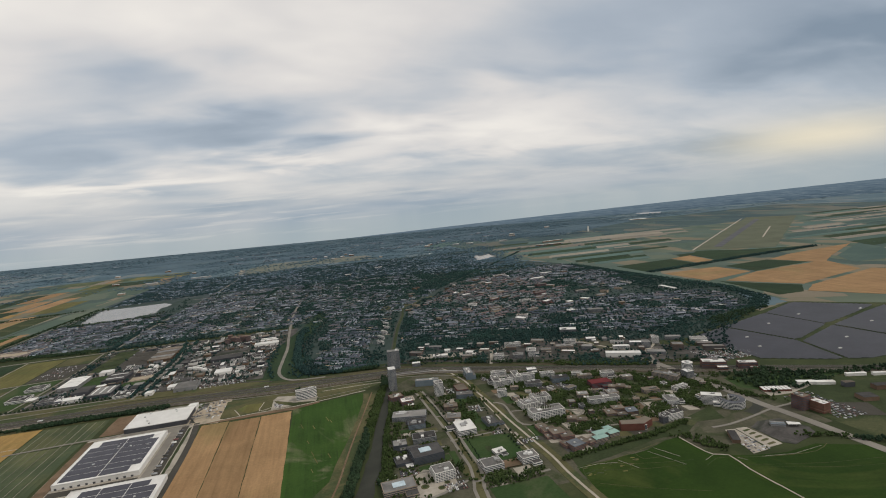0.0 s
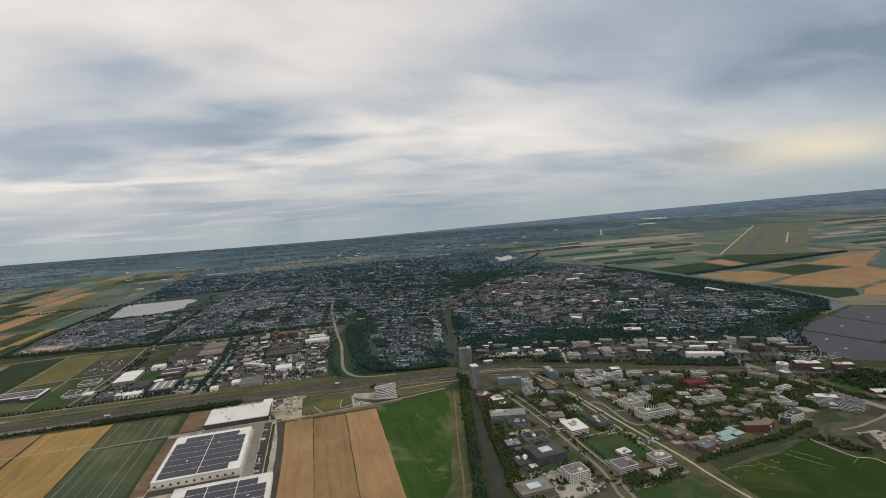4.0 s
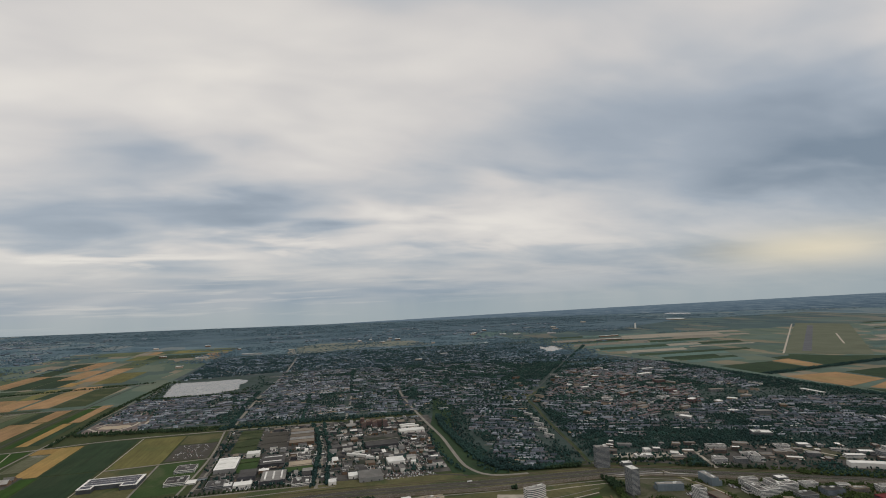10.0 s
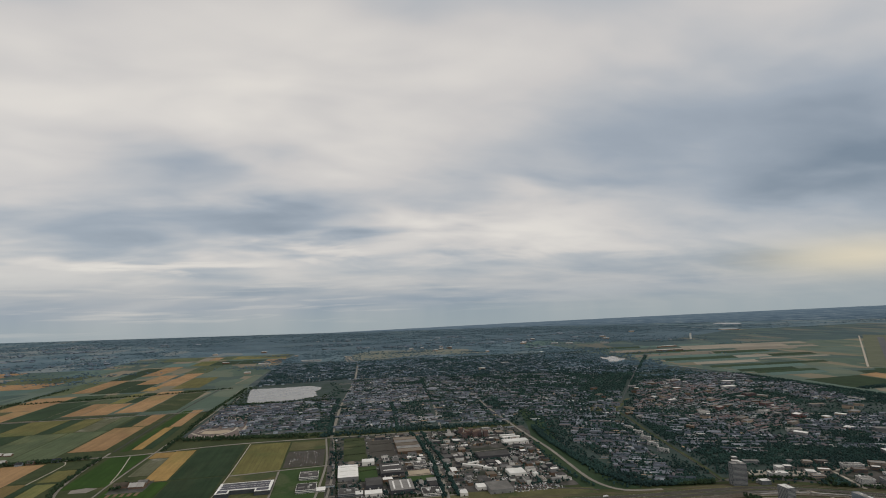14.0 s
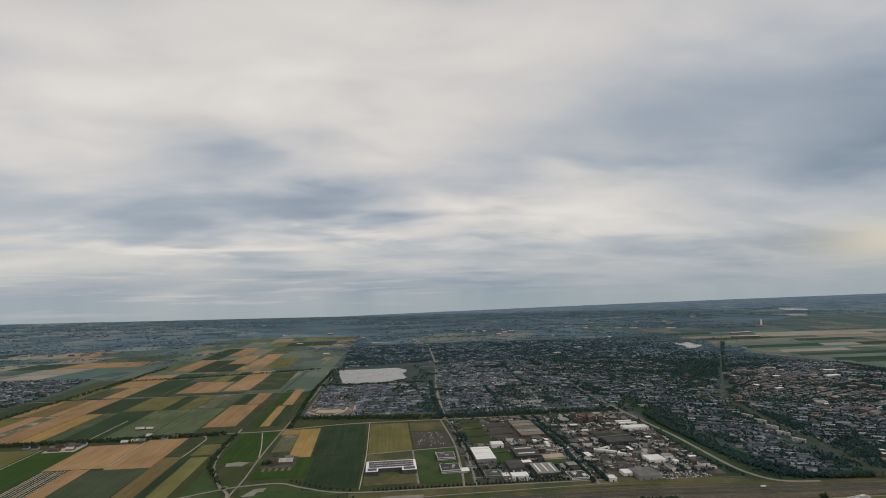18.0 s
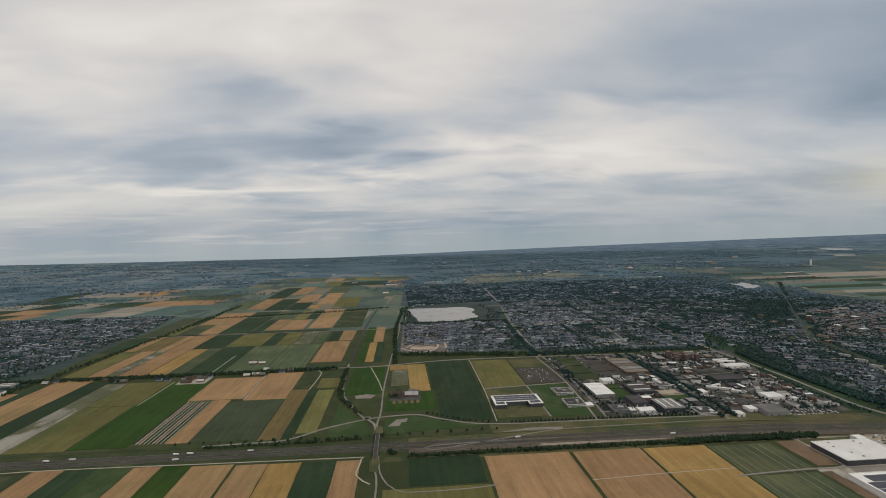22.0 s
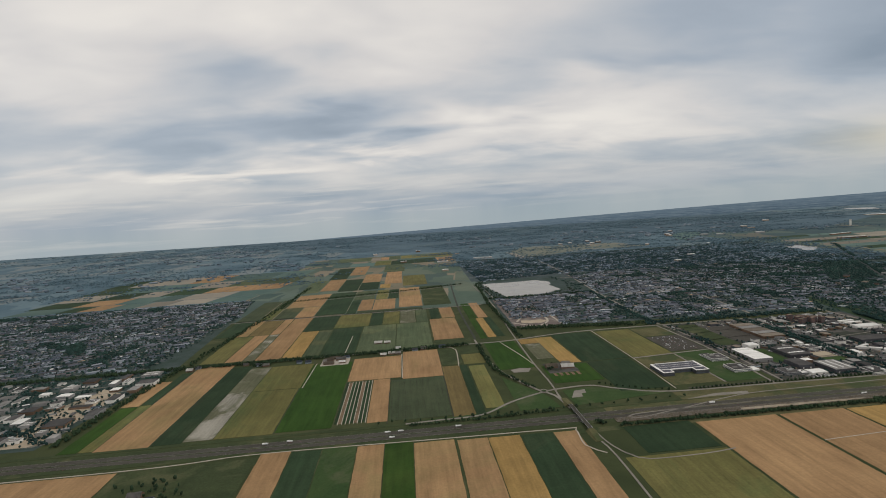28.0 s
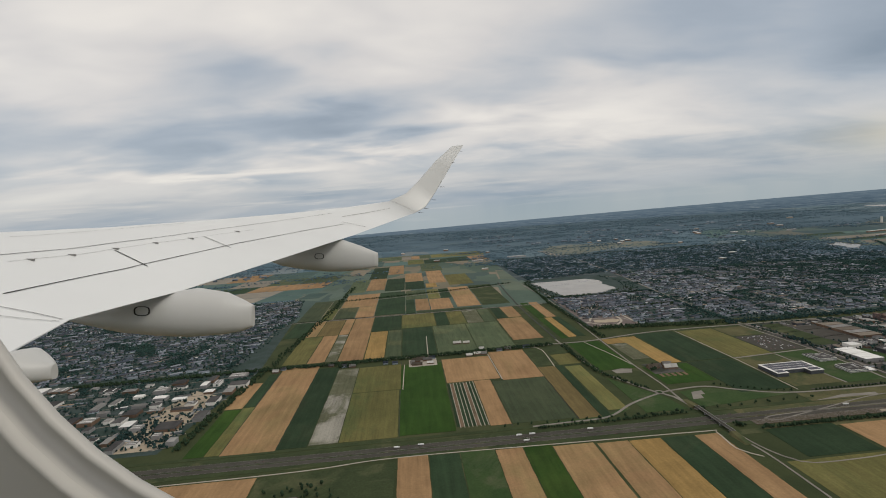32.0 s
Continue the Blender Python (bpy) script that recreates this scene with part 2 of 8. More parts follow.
def patchwork(name, scale, *colours, grain=0.25):
    """Far land as a quilt of small fields, dulled by haze in their colours, with a darker and lighter drift over it."""
    m = bpy.data.materials.new(name)
    m.use_nodes = True
    k = Nodes(m.node_tree)
    out, bsdf = k.add("ShaderNodeOutputMaterial"), k.add("ShaderNodeBsdfPrincipled")
    k.link(bsdf.outputs[0], out.inputs[0])
    p = k.add("ShaderNodeNewGeometry").outputs["Position"]
    squash = k.add("ShaderNodeMapping")
    squash.inputs["Scale"].default_value = (1.0, 0.45, 1.0)
    squash.inputs["Rotation"].default_value = (0, 0, 0.25)
    k.link(p, squash.inputs["Vector"])
    cells = k.add("ShaderNodeTexVoronoi")
    cells.distance = "CHEBYCHEV"
    k.link(squash.outputs[0], cells.inputs["Vector"])
    cells.inputs["Scale"].default_value = scale
    sep = k.add("ShaderNodeSeparateColor")
    k.link(cells.outputs["Color"], sep.inputs[0])
    n = k.add("ShaderNodeValToRGB")
    n.color_ramp.interpolation = "CONSTANT"
    while len(n.color_ramp.elements) < len(colours):
        n.color_ramp.elements.new(0.5)
    for i, e in enumerate(n.color_ramp.elements):
        e.position, e.color = i / len(colours), (*colours[i], 1)
    k.link(sep.outputs[0], n.inputs[0])
    drift = k.math("ADD", k.math("MULTIPLY", k.noise(p, 0.004, 6.0, 0.65, 0.4), 0.9), k.math("MULTIPLY", k.noise(p, 0.05, 4.0, 0.7), grain))
    level = k.math("ADD", drift, 0.42)
    tint = k.add("ShaderNodeCombineXYZ")
    for socket in tint.inputs:
        k.put(socket, level)
    k.link(k.mix(1.0, n.outputs[0], tint.outputs[0], "MULTIPLY"), bsdf.inputs["Base Color"])
    bsdf.inputs["Roughness"].default_value = 0.95
    bsdf.inputs["Specular IOR Level"].default_value = 0.12
    return m


def islands(name, *colours, rough=0.8, fine=1.5, fine_amount=0.2, metal=0.0):
    """A surface whose loose pieces each take one of some colours."""
    m = bpy.data.materials.new(name)
    m.use_nodes = True
    k = Nodes(m.node_tree)
    out, bsdf = k.add("ShaderNodeOutputMaterial"), k.add("ShaderNodeBsdfPrincipled")
    k.link(bsdf.outputs[0], out.inputs[0])
    where = k.add("ShaderNodeNewGeometry")
    n = k.add("ShaderNodeValToRGB")
    n.color_ramp.interpolation = "CONSTANT"
    while len(n.color_ramp.elements) < len(colours):
        n.color_ramp.elements.new(0.5)
    for i, e in enumerate(n.color_ramp.elements):
        e.position, e.color = i / len(colours), (*colours[i], 1)
    k.link(where.outputs["Random Per Island"], n.inputs[0])
    grain = k.noise(where.outputs["Position"], fine, 3.0, 0.6)
    shade = k.math("ADD", k.math("MULTIPLY", k.math("SUBTRACT", grain, 0.5), 2 * fine_amount), 1.0)
    tint = k.add("ShaderNodeCombineXYZ")
    for socket in tint.inputs:
        k.put(socket, shade)
    k.link(k.mix(1.0, n.outputs[0], tint.outputs[0], "MULTIPLY"), bsdf.inputs["Base Color"])
    bsdf.inputs["Roughness"].default_value, bsdf.inputs["Metallic"].default_value = rough, metal
    bsdf.inputs["Specular IOR Level"].default_value = 0.12 if rough >= 0.8 else 0.5
    return m


M = {
    "ground": surface("polder_ground", (0.033, 0.044, 0.019), (0.048, 0.059, 0.025), 0.02, 0.95, 0.8, 0.3, (0.066, 0.071, 0.033), 0.60),
    "wheat": surface("ripe_wheat", (0.242, 0.149, 0.075), (0.281, 0.178, 0.090), 0.012, 0.9, 0.42, 0.24, (0.224, 0.158, 0.074), 0.60, ("x", 9.0, 0.10), per_object=0.10),
    "wheat_y": surface("yellow_wheat", (0.237, 0.155, 0.056), (0.281, 0.182, 0.067), 0.015, 0.9, 0.42, 0.28, (0.207, 0.153, 0.053), 0.58, ("x", 9.0, 0.14), per_object=0.12),
    "olive": surface("olive_crop", (0.112, 0.107, 0.038), (0.146, 0.133, 0.049), 0.012, 0.92, 0.42, 0.31, (0.088, 0.105, 0.038), 0.56, ("x", 6.0, 0.26), per_object=0.16),
    "brown": surface("brown_crop", (0.119, 0.091, 0.039), (0.144, 0.109, 0.046), 0.02, 0.92, 0.42, 0.27, None, 0.6, ("x", 5.0, 0.22)),
    "green": surface("green_crop", (0.020, 0.049, 0.008), (0.027, 0.060, 0.010), 0.012, 0.92, 0.42, 0.27, (0.037, 0.068, 0.013), 0.60, ("x", 7.0, 0.18), per_object=0.10),
    "dark": surface("dark_potato_crop", (0.019, 0.038, 0.018), (0.027, 0.048, 0.023), 0.012, 0.92, 0.42, 0.31, (0.038, 0.052, 0.026), 0.62, ("x", 7.0, 0.2), per_object=0.14),
    "teal": surface("blue_green_crop", (0.052, 0.071, 0.038), (0.071, 0.089, 0.048), 0.012, 0.92, 0.42, 0.31, (0.097, 0.104, 0.051), 0.60, ("x", 8.0, 0.3), per_object=0.25),
    "grey": surface("bare_streaked_field", (0.080, 0.086, 0.050), (0.112, 0.112, 0.072), 0.03, 0.95, 0.42, 0.30, (0.250, 0.238, 0.200), 0.55, ("x", 4.0, 0.3)),
    "meadow": surface("green_meadow", (0.029, 0.057, 0.019), (0.042, 0.070, 0.024), 0.03, 0.95, 0.42, 0.37, (0.069, 0.084, 0.041), 0.58),
    "meadow_dark": surface("rough_grass", (0.032, 0.045, 0.020), (0.045, 0.059, 0.026), 0.04, 0.95, 0.42, 0.42, (0.071, 0.077, 0.038), 0.58),
    "verge": surface("dry_verge_grass", (0.076, 0.074, 0.035), (0.108, 0.102, 0.050), 0.04, 0.95, 0.42, 0.42, (0.052, 0.067, 0.030), 0.54),
    "earth": surface("brown_earth", (0.144, 0.097, 0.061), (0.180, 0.126, 0.083), 0.05, 0.95, 1.0, 0.2, (0.101, 0.076, 0.050), 0.6),
    "sand": surface("building_sand", (0.315, 0.262, 0.194), (0.384, 0.327, 0.248), 0.06, 0.95, 1.0, 0.2, (0.209, 0.184, 0.138), 0.58),
    "paving": surface("grey_paving", (0.055, 0.052, 0.049), (0.098, 0.092, 0.086), 0.05, 0.9, 0.4, 0.40, (0.036, 0.041, 0.031), 0.54),
    "plaza": surface("pale_paving", (0.293, 0.267, 0.224), (0.380, 0.345, 0.293), 0.08, 0.9, 0.8, 0.22, (0.207, 0.191, 0.161), 0.6),
    # field colours dulled: distance haze is mixed into them
    "land_hazed": patchwork("hazed_field_quilt", 0.013, (0.073, 0.106, 0.083), (0.105, 0.128, 0.096), (0.081, 0.116, 0.096), (0.165, 0.150, 0.107), (0.092, 0.123, 0.102), (0.061, 0.090, 0.080), (0.192, 0.166, 0.123), (0.080, 0.111, 0.087)),
    "pitch": surface("dark_sports_meadow", (0.016, 0.036, 0.005), (0.023, 0.048, 0.007), 0.02, 0.92, 0.42, 0.3, (0.049, 0.066, 0.015), 0.62),
    "leaf_park": surface("park_tree_leaves", (0.025, 0.041, 0.013), (0.045, 0.066, 0.022), 0.05, 0.95, 0.9, 0.4, island=0.4),
    "flats": surface("salmon_brick", (0.180, 0.105, 0.084), (0.220, 0.130, 0.104), 0.12, 0.9, 2.0, 0.15, per_object=0.2),
    "airfield": surface("dry_airfield_grass", (0.090, 0.100, 0.068), (0.112, 0.122, 0.084), 0.01, 0.95, 0.4, 0.15),
    "site_earth": surface("trodden_red_earth", (0.111, 0.090, 0.083), (0.149, 0.124, 0.115), 0.05, 0.95, 0.5, 0.3, (0.234, 0.213, 0.188), 0.60),
    "green_worn": surface("green_crop_with_bare_wisps", (0.028, 0.062, 0.012), (0.038, 0.076, 0.015), 0.02, 0.92, 0.42, 0.27, (0.155, 0.150, 0.090), 0.60, ("x", 7.0, 0.25)),
    "park": surface("office_park_ground", (0.065, 0.064, 0.043), (0.096, 0.092, 0.064), 0.06, 0.92, 0.4, 0.4, (0.045, 0.055, 0.026), 0.54),
    # next two: far crops paled and greyed in colour for distance haze
    "straw": surface("hazed_stubble_field", (0.184, 0.171, 0.142), (0.233, 0.206, 0.165), 0.01, 0.95, 0.4, 0.15, per_object=0.3),
    "far_green": surface("hazed_green_field", (0.061, 0.102, 0.093), (0.084, 0.127, 0.110), 0.01, 0.95, 0.4, 0.18, per_object=0.3),
    # plain tinted blue-green in place of the haze over it
    "plain_hazed": patchwork("hazed_plain_quilt", 0.008, (0.055, 0.088, 0.090), (0.070, 0.100, 0.092), (0.050, 0.082, 0.088), (0.120, 0.122, 0.104), (0.064, 0.094, 0.096), (0.046, 0.076, 0.084), (0.078, 0.108, 0.098)),
    # woods seen through haze: its pale blue is part of this base colour
    "wood_hazed": surface("hazed_woodland", (0.054, 0.090, 0.117), (0.081, 0.125, 0.154), 0.004, 0.95, 0.05, 0.4, (0.094, 0.133, 0.144), 0.62),
    "far_meadow": surface("far_dull_meadow", (0.128, 0.142, 0.118), (0.158, 0.168, 0.136), 0.01, 0.95, 0.1, 0.25, (0.180, 0.176, 0.146), 0.6),
    # teal cast in the town's ground colour imitates haze
    "estate": surface("lightly_hazed_gardens", (0.030, 0.049, 0.041), (0.048, 0.067, 0.064), 0.03, 0.95, 0.35, 0.45, (0.084, 0.091, 0.103), 0.62),
    # outer town ground, blued in colour for the haze over it
    "town_hazed": surface("hazed_gardens_and_streets", (0.040, 0.061, 0.063), (0.060, 0.079, 0.083), 0.04, 0.95, 0.25, 0.35, (0.091, 0.106, 0.112), 0.60),
    "asphalt": surface("worn_asphalt", (0.051, 0.047, 0.040), (0.068, 0.064, 0.054), 0.04, 0.85, 1.5, 0.22),
    "road": surface("pale_road", (0.176, 0.163, 0.143), (0.232, 0.215, 0.185), 0.05, 0.88, 1.5, 0.15),
    "path": surface("shell_path", (0.328, 0.296, 0.242), (0.390, 0.351, 0.296), 0.1, 0.9, 1.5, 0.15),
    "ballast": surface("railway_ballast", (0.075, 0.062, 0.043), (0.097, 0.081, 0.054), 0.06, 0.95, 1.0, 0.25),
    # the same ballast made bluer, with distance haze in its colour
    "ballast_hazed": surface("hazed_railway_ballast", (0.053, 0.060, 0.061), (0.074, 0.081, 0.080), 0.06, 0.95, 0.4, 0.25),
    "runway": surface("grey_runway_concrete", (0.082, 0.086, 0.096), (0.105, 0.108, 0.116), 0.02, 0.9, 0.4, 0.2),
    "rail": surface("rail_steel", (0.22, 0.20, 0.18), (0.28, 0.26, 0.24), 0.2, 0.5, 2.0, 0.1, metal=0.6),
    "line": surface("white_road_paint", (0.22, 0.21, 0.19), (0.30, 0.29, 0.27), 0.2, 0.7, 2.0, 0.1),
    # turbid lake; its base colour is also raised to imitate reflected sky
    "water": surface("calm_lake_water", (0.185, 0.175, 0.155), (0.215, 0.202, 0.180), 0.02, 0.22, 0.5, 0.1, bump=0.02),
    "ditch": surface("dark_canal_water", (0.034, 0.037, 0.030), (0.048, 0.050, 0.041), 0.03, 0.8, 0.5, 0.1, bump=0.04),
    "panel": surface("solar_panels", (0.030, 0.030, 0.043), (0.042, 0.042, 0.057), 0.1, 0.55, 0.4, 0.15, bump=0.0),
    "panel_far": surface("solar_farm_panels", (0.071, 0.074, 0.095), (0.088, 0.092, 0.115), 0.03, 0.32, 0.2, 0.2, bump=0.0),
    "roof_white": surface("white_roof_sheet", (0.60, 0.59, 0.56), (0.70, 0.69, 0.66), 0.06, 0.7, 1.0, 0.1, (0.50, 0.48, 0.45), 0.64, per_object=0.10),
    "roof_grey": surface("grey_roof_felt", (0.160, 0.156, 0.148), (0.232, 0.224, 0.212), 0.07, 0.85, 1.0, 0.15, (0.112, 0.108, 0.104), 0.62, per_object=0.35),
    "roof_dark": surface("dark_roof_felt", (0.048, 0.046, 0.046), (0.076, 0.074, 0.072), 0.07, 0.85, 1.0, 0.18, per_object=0.3),
    "roof_brown": surface("brown_roof", (0.130, 0.110, 0.088), (0.175, 0.148, 0.118), 0.07, 0.85, 1.0, 0.15, per_object=0.3),
    "copper": surface("green_copper_roof", (0.205, 0.334, 0.296), (0.262, 0.395, 0.351), 0.12, 0.7, 1.0, 0.1),
    "wall_white": surface("white_plaster", (0.64, 0.62, 0.585), (0.72, 0.70, 0.66), 0.08, 0.8, 1.5, 0.08, per_object=0.08),
    "wall_grey": surface("grey_cladding", (0.208, 0.208, 0.208), (0.272, 0.272, 0.268), 0.08, 0.6, 1.5, 0.1, per_object=0.25),
    "wall_dark": surface("dark_cladding", (0.040, 0.042, 0.049), (0.064, 0.066, 0.075), 0.08, 0.5, 1.5, 0.1, per_object=0.2),
    "wall_red": surface("red_brick", (0.123, 0.053, 0.040), (0.156, 0.068, 0.052), 0.12, 0.9, 2.0, 0.2, per_object=0.15),
    "wall_maroon": surface("maroon_cladding", (0.119, 0.022, 0.024), (0.140, 0.030, 0.032), 0.12, 0.8, 2.0, 0.15),
    "wall_brown": surface("brown_brick", (0.128, 0.088, 0.062), (0.165, 0.112, 0.080), 0.12, 0.9, 2.0, 0.2, per_object=0.25),
    "wall_tan": surface("tan_brick", (0.288, 0.228, 0.172), (0.336, 0.272, 0.212), 0.12, 0.9, 2.0, 0.15, per_object=0.2),
    "glass": surface("office_glass", (0.052, 0.062, 0.074), (0.085, 0.10, 0.115), 0.12, 0.12, 0.6, 0.2, bump=0.0),
    "glass_blue": surface("blue_grey_glass", (0.13, 0.165, 0.195), (0.18, 0.22, 0.25), 0.06, 0.15, 0.5, 0.15, bump=0.0),
    "glass_roof": surface("atrium_glass", (0.40, 0.50, 0.55), (0.50, 0.60, 0.65), 0.2, 0.15, 0.6, 0.15, bump=0.0),
    "plant_box": surface("roof_plant_metal", (0.34, 0.34, 0.33), (0.44, 0.435, 0.42), 0.3, 0.6, 2.0, 0.1, per_object=0.3),
    "bark": surface("bark", (0.07, 0.052, 0.036), (0.10, 0.075, 0.052), 0.6, 0.95, 3.0, 0.2),
    "leaf": surface("tree_leaves", (0.016, 0.031, 0.017), (0.027, 0.046, 0.023), 0.04, 0.95, 0.9, 0.4, island=0.35),
    # leaves shifted to teal to suggest the air over the town is hazy
    "leaf_town": surface("lightly_hazed_leaves", (0.015, 0.034, 0.033), (0.025, 0.054, 0.046), 0.012, 0.95, 0.7, 0.45, island=0.45),
    # far leaves paled and blued to stand for the haze before them
    "leaf_hazed": surface("hazed_tree_leaves", (0.057, 0.096, 0.123), (0.087, 0.137, 0.167), 0.01, 0.95, 0.3, 0.35, island=0.35),
    # a first step of haze in the leaf colour: bluer than near trees
    "leaf_part_hazed": surface("hazed_outer_leaves", (0.021, 0.042, 0.053), (0.034, 0.063, 0.071), 0.02, 0.95, 0.5, 0.4, island=0.40),
    # roofs and walls bluer than the near town's, standing in for haze
    "tiles_hazed": islands("hazed_roofs", (0.076, 0.105, 0.143), (0.113, 0.147, 0.199), (0.094, 0.120, 0.159), (0.139, 0.166, 0.206), (0.100, 0.132, 0.161), (0.191, 0.223, 0.265)),
    "walls_hazed": islands("hazed_walls", (0.119, 0.145, 0.164), (0.085, 0.115, 0.135), (0.255, 0.281, 0.287), (0.102, 0.132, 0.148), (0.076, 0.102, 0.123), (0.170, 0.200, 0.213)),
    "tyre": surface("black_rubber", (0.02, 0.02, 0.02), (0.03, 0.03, 0.03), 1.0, 0.8, 2.0, 0.1),
    "truck_white": surface("white_lorry_paint", (0.70, 0.70, 0.69), (0.78, 0.78, 0.77), 0.5, 0.4, 2.0, 0.05, per_object=0.06),
    "car_paint": islands("car_paint", (0.55, 0.55, 0.55), (0.05, 0.05, 0.055), (0.22, 0.23, 0.24), (0.65, 0.65, 0.63), (0.07, 0.075, 0.10), (0.03, 0.03, 0.03), (0.14, 0.05, 0.045), (0.33, 0.34, 0.35), rough=0.35),
    # part of the blue in these roofs and walls stands for haze
    "tiles": islands("roof_tiles", (0.049, 0.063, 0.081), (0.083, 0.094, 0.118), (0.117, 0.105, 0.110), (0.059, 0.071, 0.094), (0.158, 0.175, 0.204), (0.083, 0.080, 0.090), (0.113, 0.122, 0.146), (0.225, 0.241, 0.272), (0.041, 0.051, 0.066), (0.068, 0.075, 0.090)),
    "tiles_red": islands("red_roof_tiles", (0.129, 0.092, 0.091), (0.105, 0.086, 0.091), (0.079, 0.084, 0.096), (0.147, 0.106, 0.104), (0.095, 0.098, 0.104), (0.160, 0.173, 0.178)),
    "town_wall": islands("town_walls", (0.178, 0.212, 0.239), (0.114, 0.115, 0.125), (0.279, 0.328, 0.367), (0.148, 0.165, 0.185), (0.406, 0.468, 0.522), (0.098, 0.109, 0.122), (0.205, 0.248, 0.288)),
    "flat_roofs": islands("flat_roofs", (0.25, 0.245, 0.235), (0.10, 0.098, 0.095), (0.38, 0.375, 0.36), (0.17, 0.165, 0.16), (0.52, 0.515, 0.50), (0.13, 0.126, 0.122), (0.30, 0.22, 0.15)),
}

# ---- building helpers ----
RNG = np.random.default_rng(7)


def fast_mesh(name, verts, faces, mats, face_mat=None):
    """A mesh from arrays: faces all with the same number of corners, or a list of such arrays."""
    blocks = faces if isinstance(faces, list) else [faces]
    blocks = [np.asarray(b, np.int32) for b in blocks if len(b)]
    me = bpy.data.meshes.new(name)
    verts = np.asarray(verts, np.float32)
    me.vertices.add(len(verts))
    me.vertices.foreach_set("co", verts.ravel())
    loops = np.concatenate([b.ravel() for b in blocks])
    sizes = np.concatenate([np.full(len(b), b.shape[1], np.int32) for b in blocks])
    me.loops.add(len(loops))
    me.loops.foreach_set("vertex_index", loops)
    me.polygons.add(len(sizes))
    me.polygons.foreach_set("loop_start", np.concatenate([[0], np.cumsum(sizes)[:-1]]).astype(np.int32))
    for m in mats if isinstance(mats, (list, tuple)) else [mats]:
        me.materials.append(m)
    if face_mat is not None:
        me.polygons.foreach_set("material_index", np.asarray(face_mat, np.int32))
    me.update(calc_edges=True)
    return me


def mesh_of(name, bm, mat):
    me = bpy.data.meshes.new(name)
    bmesh.ops.recalc_face_normals(bm, faces=bm.faces)
    bm.to_mesh(me)
    bm.free()
    me.materials.append(mat)
    return me


def part(name, bm, mat, parent, label=""):
    """Links a bmesh as one mesh object under a thing or a part."""
    ob = new(name, bm if isinstance(bm, bpy.types.Mesh) else mesh_of(name, bm, mat))
    ob.parent = parent
    return tagged(ob, label)


def box(bm, x0, x1, y0, y1, z0, z1, turn=0.0):
    c, s = math.cos(turn), math.sin(turn)
    v = [bm.verts.new((c * x - s * y, s * x + c * y, z)) for z in (z0, z1) for x, y in ((x0, y0), (x1, y0), (x1, y1), (x0, y1))]
    for f in ((3, 2, 1, 0), (4, 5, 6, 7), (0, 1, 5, 4), (1, 2, 6, 5), (2, 3, 7, 6), (3, 0, 4, 7)):
        bm.faces.new([v[i] for i in f])
    return bm


def a_box(x0, x1, y0, y1, z0, z1):
    return box(bmesh.new(), x0, x1, y0, y1, z0, z1)


def prism(bm, outline, z0, z1):
    """An upright prism on an outline of (x, y)."""
    lo, hi = [bm.verts.new((x, y, z0)) for x, y in outline], [bm.verts.new((x, y, z1)) for x, y in outline]
    bm.faces.new(hi)
    bm.faces.new(lo[::-1])
    for i in range(len(outline)):
        j = (i + 1) % len(outline)
        bm.faces.new((lo[i], lo[j], hi[j], hi[i]))
    return bm


def worn(outline, step=9.0, amount=0.35):
    """The outline with points along its sides, a little off the straight."""
    out = []
    for (x0, y0), (x1, y1) in zip(outline, outline[1:] + outline[:1]):
        n = max(1, int(math.hypot(x1 - x0, y1 - y0) / step))
        for i in range(n):
            j = amount if i else 0
            out.append((x0 + (x1 - x0) * i / n + random.uniform(-j, j), y0 + (y1 - y0) * i / n + random.uniform(-j, j)))
    return out


def slab(name, outline, mat, z, label, category, kind="structure", rough=0.35, group=""):
    """A flat area of ground with an edge of its own height."""
    cx, cy = sum(p[0] for p in outline) / len(outline), sum(p[1] for p in outline) / len(outline)
    pts = worn([(x - cx, y - cy) for x, y in outline], 9.0, rough)
    bm = prism(bmesh.new(), pts, -0.4, 0.0)
    ob = new(name, mesh_of(name, bm, M[mat]))
    ob.location = (cx, cy, z)
    return tagged(ob, label, category, group, kind)


def rect(u0, u1, v0, v1):
    return [(u0, v0), (u1, v0), (u1, v1), (u0, v1)]


def ribbon(points, width, z, thick=0.5, smooth=True):
    """A road-like strip along points (x, y)."""
    pts = [Vector((x, y)) for x, y in points]
    if smooth and len(pts) > 2:
        dense = []
        for i in range(len(pts) - 1):
            p0, p1, p2, p3 = pts[max(0, i - 1)], pts[i], pts[i + 1], pts[min(len(pts) - 1, i + 2)]
            n = max(2, int((p2 - p1).length / 8))
            for j in range(n):
                t = j / n
                dense.append(0.5 * ((2 * p1) + (p2 - p0) * t + (2 * p0 - 5 * p1 + 4 * p2 - p3) * t * t + (3 * p1 - p0 - 3 * p2 + p3) * t ** 3))
        pts = dense + [pts[-1]]
    bm = bmesh.new()
    rows = []
    for i, p in enumerate(pts):
        d = (pts[min(i + 1, len(pts) - 1)] - pts[max(i - 1, 0)]).normalized()
        n = Vector((-d.y, d.x)) * width / 2
        rows.append([bm.verts.new((*(p + s * n), h)) for s, h in ((-1, z - thick), (-1, z), (1, z), (1, z - thick))])
    for a, b in zip(rows, rows[1:]):
        for i in range(3):
            bm.faces.new((a[i], a[i + 1], b[i + 1], b[i]))
    bm.faces.new(rows[0])
    bm.faces.new(rows[-1][::-1])
    return bm


